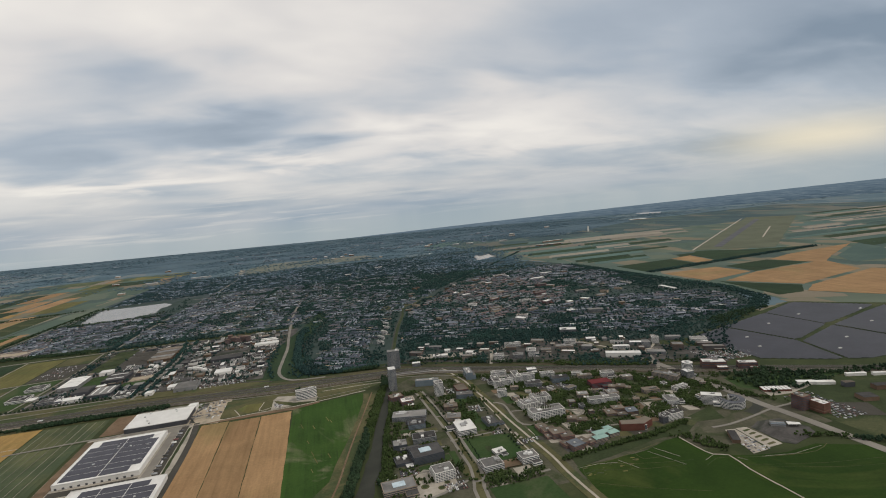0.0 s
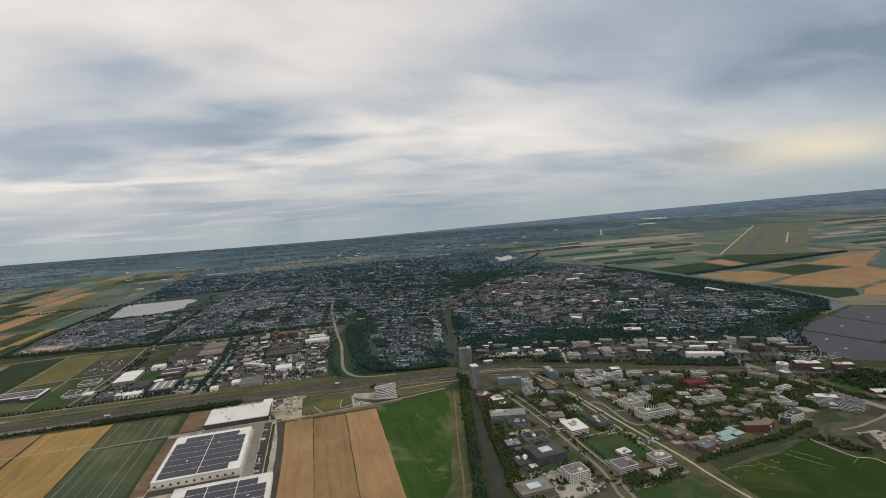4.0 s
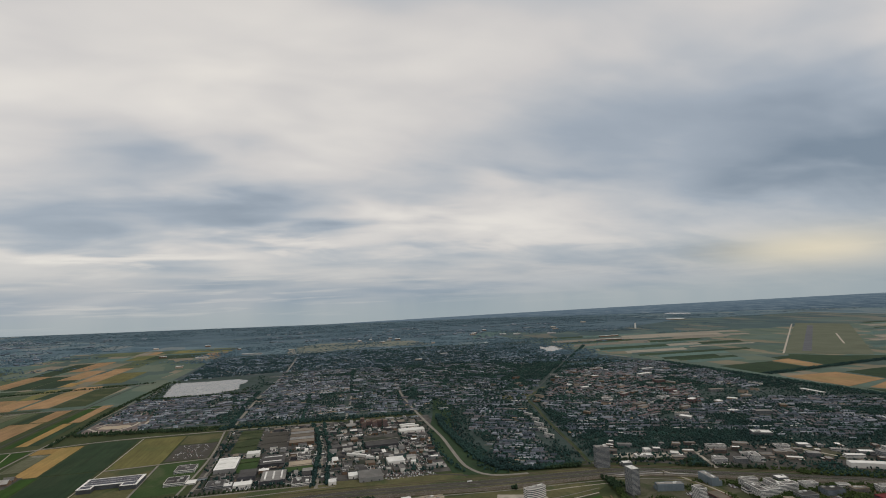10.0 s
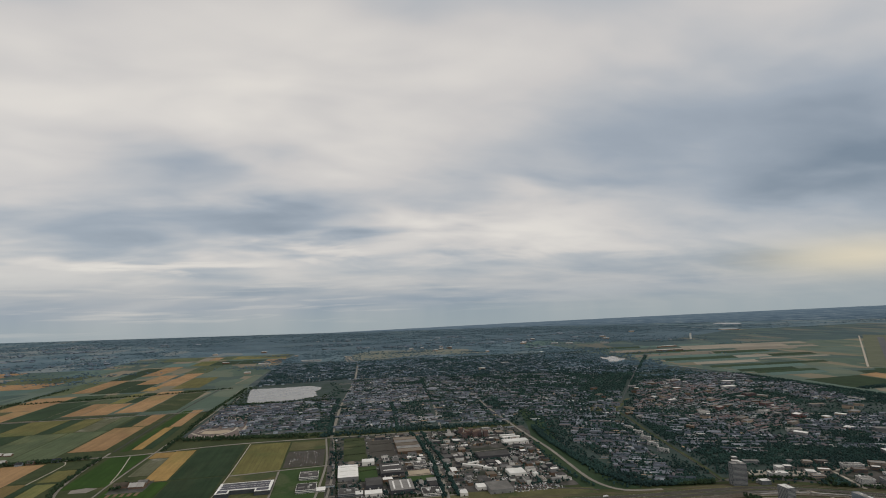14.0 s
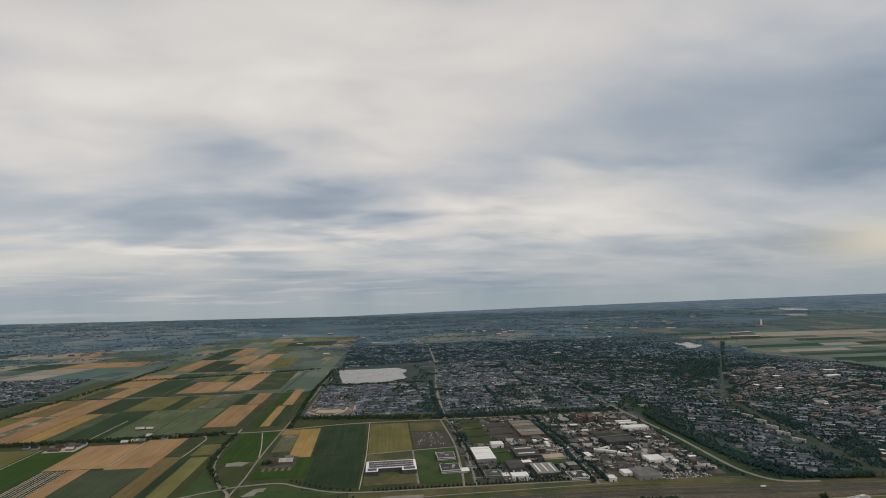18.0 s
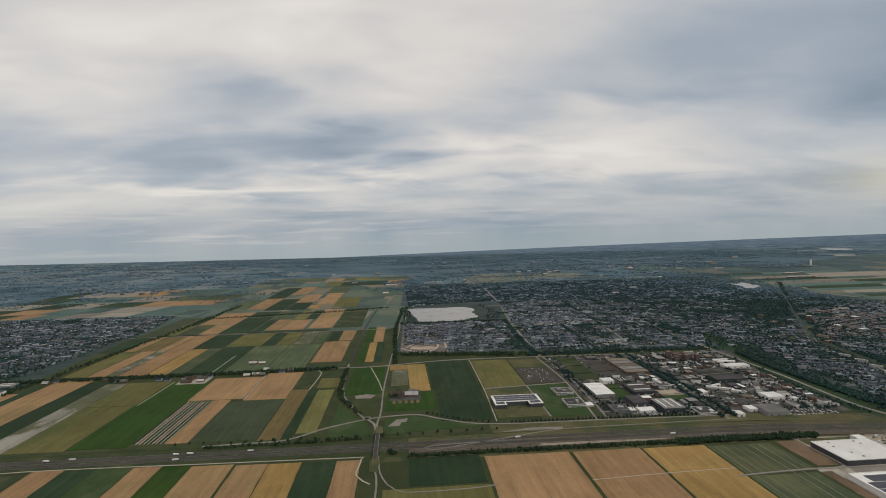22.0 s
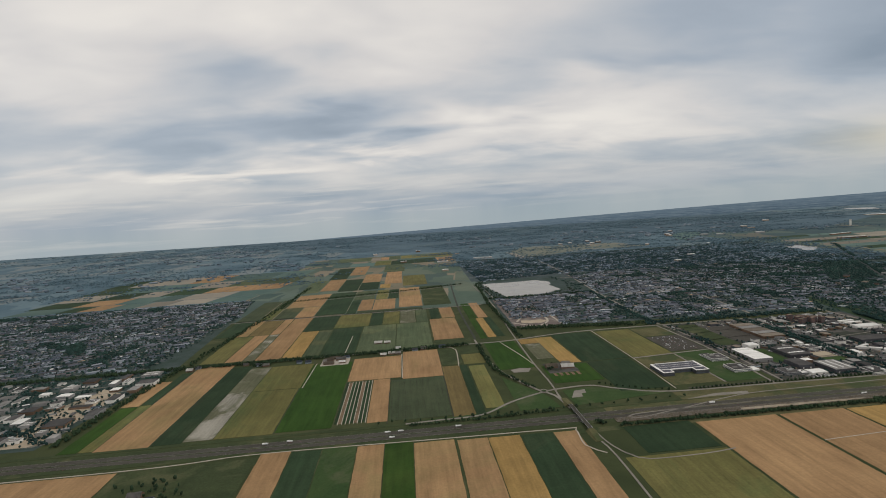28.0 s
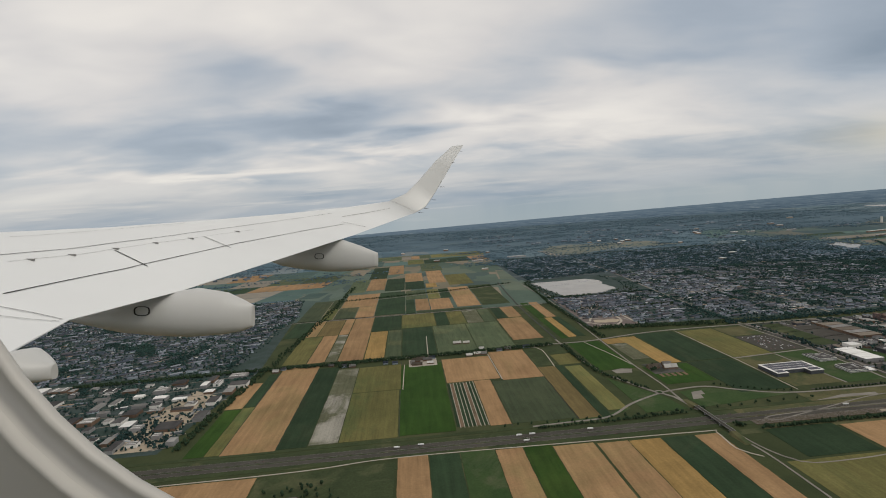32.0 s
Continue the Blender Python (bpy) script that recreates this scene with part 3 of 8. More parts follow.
def road(name, points, width, mat, z, label, category="road", smooth=True):
    return tagged(new(name, mesh_of(name, ribbon(points, width, z, smooth=smooth), M[mat])), label, category, "", "structure")


def along(points, gap, jitter=0.0):
    """Places at even gaps along a line of points."""
    out = []
    for (x0, y0), (x1, y1) in zip(points, points[1:]):
        n = max(1, int(math.hypot(x1 - x0, y1 - y0) / gap))
        for i in range(n):
            t = (i + 0.5) / n
            out.append((x0 + (x1 - x0) * t + random.uniform(-jitter, jitter), y0 + (y1 - y0) * t + random.uniform(-jitter, jitter)))
    return out


def inside(points, outline):
    """Which of the (n, 2) points lie in an outline."""
    p = np.asarray(points, float)
    hit = np.zeros(len(p), bool)
    for (x0, y0), (x1, y1) in zip(outline, outline[1:] + outline[:1]):
        if y0 == y1:
            continue
        cut = (y0 > p[:, 1]) != (y1 > p[:, 1])
        hit ^= cut & (p[:, 0] < (x1 - x0) * (p[:, 1] - y0) / (y1 - y0) + x0)
    return hit


def scatter(outline, count):
    xs, ys = [p[0] for p in outline], [p[1] for p in outline]
    p = RNG.uniform((min(xs), min(ys)), (max(xs), max(ys)), (int(count), 2))
    return p[inside(p, outline)]


# ---- trees ----
def ico():
    bm = bmesh.new()
    bmesh.ops.create_icosphere(bm, subdivisions=1, radius=1.0)
    v = np.array([x.co[:] for x in bm.verts])
    f = np.array([[x.index for x in face.verts] for face in bm.faces if face.calc_center_median().z > -0.5])
    bm.free()
    return v, f


ICO_V, ICO_F = ico()


def clumps(places, size, tall, lumps=2, base=0.25):
    """Uneven leafy clumps, some to a tree, as arrays of corners and faces."""
    n = len(places)
    if not n:
        return np.zeros((0, 3)), np.zeros((0, 3), np.int32)
    trees = np.repeat(np.asarray(places), lumps, 0)
    s = np.repeat(size * RNG.uniform(0.65, 1.3, n), lumps) * RNG.uniform(0.6, 1.0, n * lumps)
    h = np.repeat(tall * RNG.uniform(0.65, 1.25, n), lumps)
    off = RNG.normal(0, 0.5, (n * lumps, 2)) * s[:, None]
    lift = RNG.uniform(0.35, 0.75, n * lumps)
    turn = RNG.uniform(0, 6.28, n * lumps)
    c, si = np.cos(turn)[:, None], np.sin(turn)[:, None]
    vx, vy, vz = ICO_V[:, 0], ICO_V[:, 1], ICO_V[:, 2]
    bump = RNG.uniform(0.7, 1.25, (n * lumps, len(ICO_V)))
    x = (c * vx - si * vy) * bump * s[:, None] + trees[:, :1] + off[:, :1]
    y = (si * vx + c * vy) * bump * s[:, None] + trees[:, 1:2] + off[:, 1:]
    z = np.maximum(vz * bump * (h * 0.42)[:, None] + (h * lift + base * h * 0.3)[:, None], 0.05)
    v = np.stack([x, y, z], -1).reshape(-1, 3)
    f = (ICO_F[None] + (np.arange(n * lumps) * len(ICO_V))[:, None, None]).reshape(-1, 3)
    return v, f


def woods(name, places, size, tall, label, mat="leaf", lumps=2, category="trees"):
    v, f = clumps(places, size, tall, lumps)
    return tagged(new(name, fast_mesh(name, v, f, M[mat])), label, category, "", "stuff")


def tree_mesh(seed):
    """Crown and trunk meshes of a broad-leaved tree about four metres high."""
    global RNG
    keep, RNG = RNG, np.random.default_rng(seed)
    spots = RNG.normal(0, 0.55, (11, 2))
    v, f = clumps(spots, 0.8, 3.6, 2)
    crown = fast_mesh("crown", v, f, M["leaf"])
    RNG = keep
    bm = bmesh.new()
    bmesh.ops.create_cone(bm, cap_ends=True, segments=7, radius1=0.20, radius2=0.10, depth=2.0, matrix=Matrix.Translation((0, 0, 1.0)))
    for k in range(3):
        turn = Matrix.Rotation(k * 2.1, 4, "Z") @ Matrix.Translation((0.3, 0, 2.0)) @ Matrix.Rotation(0.6, 4, "Y")
        bmesh.ops.create_cone(bm, cap_ends=True, segments=5, radius1=0.07, radius2=0.03, depth=1.2, matrix=turn)
    return crown, mesh_of("trunk", bm, M["bark"])


TREES = [tree_mesh(s) for s in range(6)]


def tree(x, y, size=1.0, label="broad-leaved tree in full green leaf", group=""):
    crown, trunk = random.choice(TREES)
    ob = new("tree")
    ob.matrix_basis = pose(x, y, 0, 0, 0, random.uniform(0, 360)) @ Matrix.Scale(size, 4)
    part("crown", crown, None, ob)
    part("trunk", trunk, None, ob)
    return tagged(ob, label, "tree", group)


# ---- buildings ----
BUILT = []


def free(x, y, w, d, gap=2.0):
    return all(abs(x - a) > (w + c) / 2 + gap or abs(y - b) > (d + e) / 2 + gap for a, b, c, e in BUILT)


def office(x, y, w, d, h, wall="wall_white", roof="roof_grey", turn=0, storeys=0, glass="glass", label="", plant=True, mullions=0, rim=None, outline=None, name="office_building"):
    """A block with a band of windows to each storey, a flat roof with a rim, and machine boxes on it."""
    if x > 90 and 618 < y < 780 and not outline:
        w, d, h = w * 0.72, d * 0.78, h * 0.62
    elif 28 < x < 420 and not outline:
        w, d, h = w * 0.84, d * 0.84, h * (0.86 if h > 15 else 0.78)
    BUILT.append((x, y, w, d))
    ob = new(name)
    ob.matrix_basis = pose(x, y, 0.05, 0, 0, turn)
    shape = outline or rect(-w / 2, w / 2, -d / 2, d / 2)
    part("wall", prism(bmesh.new(), shape, -0.3, h), M[wall], ob)
    storeys = storeys or max(1, round(h / 1.5))
    step = h / storeys
    grow = [(px * (1 + 0.12 / max(w, 1)), py * (1 + 0.12 / max(d, 1))) for px, py in shape]
    for i in range(storeys):
        band = part("window_band", prism(bmesh.new(), grow, i * step + step * 0.30, i * step + step * 0.80), M[glass], ob)
        if mullions and i == 0:
            for side in (-1, 1):
                for k in range(int(w / mullions) + 1):
                    px = -w / 2 + k * w / int(w / mullions)
                    part("facade_fin", a_box(px - 0.22, px + 0.22, side * (d / 2 + 0.12) - 0.16, side * (d / 2 + 0.12) + 0.16, 0, h), M[wall], ob)
                for k in range(1, int(d / mullions)):
                    py = -d / 2 + k * d / int(d / mullions)
                    part("facade_fin", a_box(side * (w / 2 + 0.12) - 0.16, side * (w / 2 + 0.12) + 0.16, py - 0.22, py + 0.22, 0, h), M[wall], ob)
    part("roof", prism(bmesh.new(), [(px * 0.97, py * 0.97) for px, py in shape], h - 0.1, h + 0.18), M[roof], ob)
    bm = bmesh.new()
    n = len(shape)
    outer = [bm.verts.new((px, py, z)) for z in (h, h + 0.4) for px, py in shape]
    k = [1 - 0.7 / max(w, 2), 1 - 0.7 / max(d, 2)]
    inner = [bm.verts.new((px * k[0], py * k[1], z)) for z in (h, h + 0.4) for px, py in shape]
    for i in range(n):
        j = (i + 1) % n
        bm.faces.new((outer[i], outer[j], outer[n + j], outer[n + i]))
        bm.faces.new((inner[j], inner[i], inner[n + i], inner[n + j]))
        bm.faces.new((outer[n + i], outer[n + j], inner[n + j], inner[n + i]))
    part("parapet", bm, M[rim or wall], ob)
    if not outline and max(w, d) > 9 and h < 14 and random.random() < 0.75:
        # a lower wing against one side
        side, wide, low = random.choice((-1, 1)), random.uniform(0.35, 0.6), h * random.uniform(0.4, 0.7)
        if w > d:
            x0, x1, y0, y1 = -w / 2, -w / 2 + w * wide, d / 2 - 0.3, d / 2 + d * 0.45
            x0, x1, y0, y1 = (x0, x1, y0, y1) if side > 0 else (-x1, -x0, -y1, -y0)
        else:
            x0, x1, y0, y1 = w / 2 - 0.3, w / 2 + w * 0.45, -d / 2, -d / 2 + d * wide
            x0, x1, y0, y1 = (x0, x1, y0, y1) if side > 0 else (-x1, -x0, -y1, -y0)
        part("wing", a_box(x0, x1, y0, y1, -0.3, low), M[wall], ob)
        part("wing_window_band", a_box(x0 - 0.06, x1 + 0.06, y0 - 0.06, y1 + 0.06, low * 0.4, low * 0.72), M[glass], ob)
        part("wing_roof", a_box(x0 + 0.3, x1 - 0.3, y0 + 0.3, y1 - 0.3, low - 0.1, low + 0.12), M[random.choice((roof, "roof_white", "roof_dark", "roof_grey"))], ob)
    if plant:
        for i in range(random.choice((2, 3, 4))):
            pw, pd = random.uniform(0.10, 0.3) * w, random.uniform(0.10, 0.3) * d
            px, py = random.uniform(-0.33, 0.33) * w, random.uniform(-0.33, 0.33) * d
            part("roof_plant", a_box(px - pw / 2, px + pw / 2, py - pd / 2, py + pd / 2, h + 0.1 + 0.02 * i, h + random.uniform(0.8, 1.6)), M[random.choice(("plant_box", "roof_white", "roof_grey"))], ob)
    return tagged(ob, label or "low office block with bands of windows and a flat roof", "office building", "office blocks")


def hall(x, y, w, d, h, wall="wall_grey", roof="roof_grey", lights=0, label="", turn=0, doors=True, along_x=True):
    """A low industrial hall with a flat roof, a roof edge, rooflights and loading doors."""
    BUILT.append((x, y, w, d))
    ob = new("industrial_hall")
    ob.matrix_basis = pose(x, y, 0.05, 0, 0, turn)
    part("wall", a_box(-w / 2, w / 2, -d / 2, d / 2, -0.3, h), M[wall], ob)
    bm = bmesh.new()
    # a barely pitched roof with a ridge
    z0, z1 = h + 0.02, h + 0.03 * min(w, d) * 0.5 + 0.15
    pts = [(-w / 2 - 0.1, -d / 2 - 0.1, z0), (w / 2 + 0.1, -d / 2 - 0.1, z0), (w / 2 + 0.1, d / 2 + 0.1, z0), (-w / 2 - 0.1, d / 2 + 0.1, z0)]
    ridge = [(-w / 2 - 0.1, 0, z1), (w / 2 + 0.1, 0, z1)] if along_x else [(0, -d / 2 - 0.1, z1), (0, d / 2 + 0.1, z1)]
    v = [bm.verts.new(p) for p in pts + ridge]
    for f in (((0, 1, 5, 4), (2, 3, 4, 5), (1, 2, 5), (3, 0, 4), (3, 2, 1, 0)) if along_x else ((1, 2, 5, 4), (3, 0, 4, 5), (0, 1, 4), (2, 3, 5), (3, 2, 1, 0))):
        bm.faces.new([v[i] for i in f])
    part("roof", bm, M[roof], ob)
    for i in range(lights):
        if along_x:
            px = -w / 2 + (i + 0.5) * w / lights
            part("rooflight", a_box(px - 0.035 * w, px + 0.035 * w, -d * 0.38, d * 0.38, h, z1 + 0.15), M["roof_white"], ob)
        else:
            py = -d / 2 + (i + 0.5) * d / lights
            part("rooflight", a_box(-w * 0.38, w * 0.38, py - 0.035 * d, py + 0.035 * d, h, z1 + 0.15), M["roof_white"], ob)
    if doors:
        for i in range(max(1, int(w / 9))):
            px = -w / 2 + (i + 0.5) * w / max(1, int(w / 9))
            part("loading_door", a_box(px - 0.9, px + 0.9, -d / 2 - 0.1, -d / 2 + 0.1, 0, min(h * 0.6, 2.0)), M["roof_white" if wall == "wall_dark" else "wall_dark"], ob)
    return tagged(ob, label or "low industrial hall with a flat metal roof", "industrial hall", "industrial halls")


def house_rows(name, rows, label, roof="tiles", wall="town_wall", flat=0.12):
    """Rows of small houses, as (x, y, length, depth, eaves, turn): walls, gabled or flat roofs."""
    rows = np.asarray(rows, float)
    n = len(rows)
    c, s = np.cos(rows[:, 5]), np.sin(rows[:, 5])
    hl, hd, e = rows[:, 2] / 2, rows[:, 3] / 2, rows[:, 4]
    is_flat = RNG.random(n) < flat
    ridge = np.where(is_flat, e + 0.05, e + rows[:, 3] * 0.36)

    def world(px, py, z):
        return np.stack([rows[:, 0] + c * px - s * py, rows[:, 1] + s * px + c * py, z], -1)

    z0 = np.zeros(n)
    corners = [(-hl, -hd), (hl, -hd), (hl, hd), (-hl, hd)]
    v = np.stack([world(px, py, z0) for px, py in corners] + [world(px, py, e) for px, py in corners] + [world(-hl, 0 * hd, ridge - 0.1), world(hl, 0 * hd, ridge - 0.1)], 1)
    o = 0.25
    rv = np.stack([world(-hl - o, -hd - o, e - 0.08), world(hl + o, -hd - o, e - 0.08), world(hl + o, hd + o, e - 0.08), world(-hl - o, hd + o, e - 0.08), world(-hl - o, 0 * hd, ridge), world(hl + o, 0 * hd, ridge)], 1)
    base, rbase = (np.arange(n) * 10)[:, None], 10 * n + (np.arange(n) * 6)[:, None]
    quads = np.concatenate([base + np.array(q) for q in ((0, 1, 5, 4), (2, 3, 7, 6), (1, 2, 6, 5), (3, 0, 4, 7))])
    tris = np.concatenate([base + np.array(q) for q in ((4, 8, 7), (5, 6, 9))])
    roofs = np.concatenate([rbase + np.array(q) for q in ((0, 1, 5, 4), (2, 3, 4, 5))])
    ids = np.concatenate([np.zeros(len(quads)), np.zeros(len(tris)), np.where(np.tile(is_flat, 2), 2, 1)])
    me = fast_mesh(name, np.concatenate([v.reshape(-1, 3), rv.reshape(-1, 3)]), [quads, tris, roofs], [M[wall], M[roof], M["flat_roofs"]], ids)
    return tagged(new(name, me), label, "houses", "", "stuff")


def boxes_stuff(name, rows, label, mat, category):
    """Many small boxes (x, y, length, depth, height, turn) as one object."""
    rows = np.asarray(rows, float)
    n = len(rows)
    c, s = np.cos(rows[:, 5]), np.sin(rows[:, 5])
    hl, hd = rows[:, 2] / 2, rows[:, 3] / 2
    v = []
    for z in (np.full(n, 0.1), rows[:, 4]):
        for px, py in ((-hl, -hd), (hl, -hd), (hl, hd), (-hl, hd)):
            v.append(np.stack([rows[:, 0] + c * px - s * py, rows[:, 1] + s * px + c * py, z], -1))
    base = (np.arange(n) * 8)[:, None]
    f = np.concatenate([base + np.array(q) for q in ((4, 5, 6, 7), (0, 1, 5, 4), (1, 2, 6, 5), (2, 3, 7, 6), (3, 0, 4, 7))])
    return tagged(new(name, fast_mesh(name, np.stack(v, 1).reshape(-1, 3), f, M[mat])), label, category, "", "stuff")


def house(x, y, w, d, e, turn=0, roof="tiles_red", wall="town_wall", label="farmhouse with a pitched tile roof", name="farmhouse", category="house"):
    """One house with a gabled roof, walls, door, windows and a chimney."""
    ob = new(name)
    ob.matrix_basis = pose(x, y, 0.05, 0, 0, turn)
    ridge = e + d * 0.42
    bm = a_box(-w / 2, w / 2, -d / 2, d / 2, 0, e)
    for side in (-1, 1):
        a = [bm.verts.new(p) for p in ((side * w / 2, -d / 2, e), (side * w / 2, d / 2, e), (side * w / 2, 0, ridge - 0.1))]
        bm.faces.new(a)
    part("wall", bm, M[wall], ob)
    bm = bmesh.new()
    o = 0.3
    for side in (-1, 1):
        a = [bm.verts.new(p) for p in ((-w / 2 - o, side * (d / 2 + o), e - 0.15), (w / 2 + o, side * (d / 2 + o), e - 0.15), (w / 2 + o, 0, ridge), (-w / 2 - o, 0, ridge))]
        bm.faces.new(a)
    bmesh.ops.solidify(bm, geom=bm.faces[:], thickness=0.12)
    part("roof", bm, M[roof], ob)
    part("chimney", a_box(-w * 0.3 - 0.2, -w * 0.3 + 0.2, -0.2, 0.2, ridge - 0.4, ridge + 0.5), M["wall_brown"], ob)
    part("door", a_box(-0.35, 0.35, -d / 2 - 0.05, -d / 2 + 0.05, 0, 0.85), M["wall_dark"], ob)
    for px in (-0.3, 0.3):
        part("window", a_box(px * w - 0.4, px * w + 0.4, -d / 2 - 0.05, -d / 2 + 0.05, 0.4, 0.95), M["glass"], ob)
    return tagged(ob, label, category)

# ---- the ground ----
def build_ground():
    # blue cast of the cells is distance haze held in their colours
    m = patchwork("hazed_distant_land", 0.0075, (0.068, 0.110, 0.136), (0.086, 0.130, 0.156), (0.074, 0.116, 0.142), (0.110, 0.146, 0.160), (0.060, 0.100, 0.126), (0.092, 0.136, 0.158), (0.132, 0.158, 0.166), grain=0.5)
    n = 24
    xs = np.linspace(-6500, 6500, n)
    v = np.array([(x, y, 0.0) for y in np.linspace(-5000, 4850, n) for x in xs])
    f = np.array([(j * n + i, j * n + i + 1, (j + 1) * n + i + 1, (j + 1) * n + i) for j in range(n - 1) for i in range(n - 1)])
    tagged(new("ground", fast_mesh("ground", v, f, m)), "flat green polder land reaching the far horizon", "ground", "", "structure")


build_ground()
slab("polder", rect(-2300, 700, -900, 1345), "ground", 0.06, "dark rough grass between the polder fields", "grass")

slab("polder", rect(-1320, -640, 1340, 2750), "land_hazed", 0.06, "dull green land between far fields", "grass", "structure", 2.0)
slab("polder", [(560, 660), (790, 700), (830, 880), (796, 1100), (772, 1480), (690, 1800), (700, 3400), (3900, 3400), (3900, -200), (1000, 160), (640, 390)], "land_hazed", 0.05, "dull green polder land round a runway", "grass", "structure", 3.0)

# ---- fields: crop, west and east edge, south and north edge ----
LABELS = {"wheat": "ripe tan wheat field with faint tractor lines", "wheat_y": "yellowish ripe grain field", "olive": "olive-green crop field in rows", "brown": "brown-green ripening crop field",
          "green": "bright green crop field", "dark": "dark green potato field", "teal": "blue-green vegetable field", "grey": "bare grey field with pale streaks", "meadow": "green meadow",
          "meadow_dark": "rough grass field", "earth": "bare brown earth field"}


FAR_LABELS = {"straw": "distant stubble field paled by haze in its colour", "far_green": "distant green field dulled by haze in its colour"}


def field(mat, u0, u1, v0, v1, lean=0.0, z=0.24):
    """lean: how far the north end lies east of the south end."""
    slab("field", [(u0, v0), (u1, v0), (u1 + lean, v1), (u0 + lean, v1)], mat, z + random.uniform(0, 0.08), FAR_LABELS.get(mat) or LABELS[mat], "field", "", 0.3, "polder fields")


NORTH = (
    ("green", -1234, -1213, 718, 842), ("olive", -1212, -1197, 718, 846), ("wheat", -1236, -1213, 845, 940), ("dark", -1212, -1198, 848, 975),
    ("wheat", -1196, -1139, 716, 1000), ("dark", -1138, -1106, 718, 985), ("grey", -1105, -1074, 721, 972), ("olive", -1073, -1010, 721, 862), ("olive", -1073, -1008, 864, 972),
    ("green", -1008, -946, 723, 965), ("wheat", -944, -869, 872, 978), ("wheat", -907, -884, 727, 870), ("wheat", -866, -809, 864, 996), ("teal", -882, -810, 727, 862),
    ("brown", -808, -783, 722, 902), ("dark", -782, -771, 722, 903), ("olive", -769, -746, 738, 896), ("meadow_dark", -808, -776, 908, 998), ("olive", -774, -742, 905, 955), ("meadow_dark", -774, -742, 958, 1000),
)
SOUTH = (
    ("wheat", -1330, -1142, 480, 664), ("wheat", -1009, -979, 440, 676), ("dark", -978, -948, 440, 675), ("meadow", -947, -913, 440, 674), ("wheat", -912, -885, 440, 672),
    ("green", -884, -856, 440, 672), ("wheat", -855, -814, 440, 668), ("wheat", -811, -780, 440, 665), ("wheat_y", -779, -747, 440, 664), ("dark", -746, -713, 440, 663), ("wheat", -712, -688, 440, 662),
    ("dark", -640, -569, 604, 660), ("olive", -664, -567, 440, 600), ("wheat", -564, -477, 430, 655), ("wheat", -473, -402, 430, 654), ("wheat_y", -399, -333, 430, 653), ("teal", -331, -266, 428, 586), ("teal", -331, -262, 592, 650),
    ("wheat", -148, -119.9, 400, 579), ("wheat", -119.1, -86.4, 392, 576), ("wheat", -85.6, -53, 382, 577),
)
SECOND = (
    ("olive", -1205, -1166, 1018, 1192), ("wheat", -1164, -1136, 1018, 1194), ("grey", -1134, -1116, 1018, 1192), ("wheat", -1114, -1072, 1016, 1336), ("wheat_y", -1070, -1037, 1016, 1196), ("teal", -1035, -1009, 1016, 1198),
    ("dark", -1007, -948, 1016, 1204), ("teal", -946, -880, 1016, 1205), ("teal", -878, -814, 1016, 1205), ("dark", -1246, -1204, 1198, 1334), ("wheat", -1202, -1180, 1196, 1336), ("brown", -1178, -1137, 1196, 1330), ("wheat", -1135, -1116, 1196, 1334),
    ("dark", -1070, -1011, 1200, 1338), ("olive", -1009, -938, 1208, 1336), ("dark", -936, -911, 1208, 1336), ("olive", -909, -874, 1208, 1334), ("grey", -872, -839, 1208, 1334), ("teal", -837, -813, 1208, 1334),
    ("wheat", -810, -756, 1056, 1224), ("meadow_dark", -812, -746, 1016, 1052), ("dark", -806, -786, 1228, 1334), ("wheat", -783, -754, 1230, 1336), ("green", -728, -716, 1040, 1200), ("wheat_y", -714, -699, 1046, 1200), ("dark", -697, -683, 1046, 1200), ("wheat", -708, -688, 1204, 1365), ("green", -728, -710, 1204, 1365),
    ("green", -728, -676, 866, 1008), ("wheat_y", -636, -606, 872, 1016, -3), ("wheat_y", -668, -638, 985, 1014), ("grey", -664, -638, 900, 982), ("dark", -603, -534, 872, 1028, -2), ("dark", -600, -536, 752, 869), ("green", -668, -602, 796, 866),
    ("teal", -1250, -1200, 1346, 1590), ("olive", -1198, -1170, 1346, 1470), ("meadow_dark", -1198, -1168, 1474, 1600), ("wheat", -1166, -1076, 1476, 1660), ("teal", -1168, -1120, 1346, 1472), ("wheat", -1118, -1076, 1346, 1472), ("dark", -1074, -1002, 1350, 1664), ("teal", -1000, -944, 1524, 1664), ("dark", -1000, -978, 1346, 1520),
    ("wheat", -976, -942, 1374, 1520), ("wheat", -940, -886, 1372, 1508), ("olive", -940, -908, 1512, 1664), ("dark", -906, -878, 1512, 1660), ("wheat", -876, -818, 1382, 1674), ("meadow_dark", -815, -748, 1380, 1680), ("teal", -974, -820, 1346, 1369),
    ("wheat", -1122, -1066, 1720, 1965), ("teal", -1180, -1124, 1700, 1960), ("dark", -1064, -1004, 1690, 1940), ("dark", -1002, -942, 1690, 1842), ("wheat", -1002, -942, 1846, 2050), ("wheat_y", -938, -905, 1700, 1780), ("wheat", -926, -870, 1786, 2085), ("olive", -866, -790, 1720, 1950), ("wheat", -1066, -1008, 2060, 2330), ("dark", -1130, -1068, 1970, 2300), ("teal", -940, -860, 2090, 2330),
)
for r in NORTH + SECOND:
    field(*r)
# the southern fields run on under the line of flight
for mat, u0, u1, v0, v1 in SOUTH:
    field(mat, u0, u1, v0 - 330 if v0 < 500 else v0, v1)
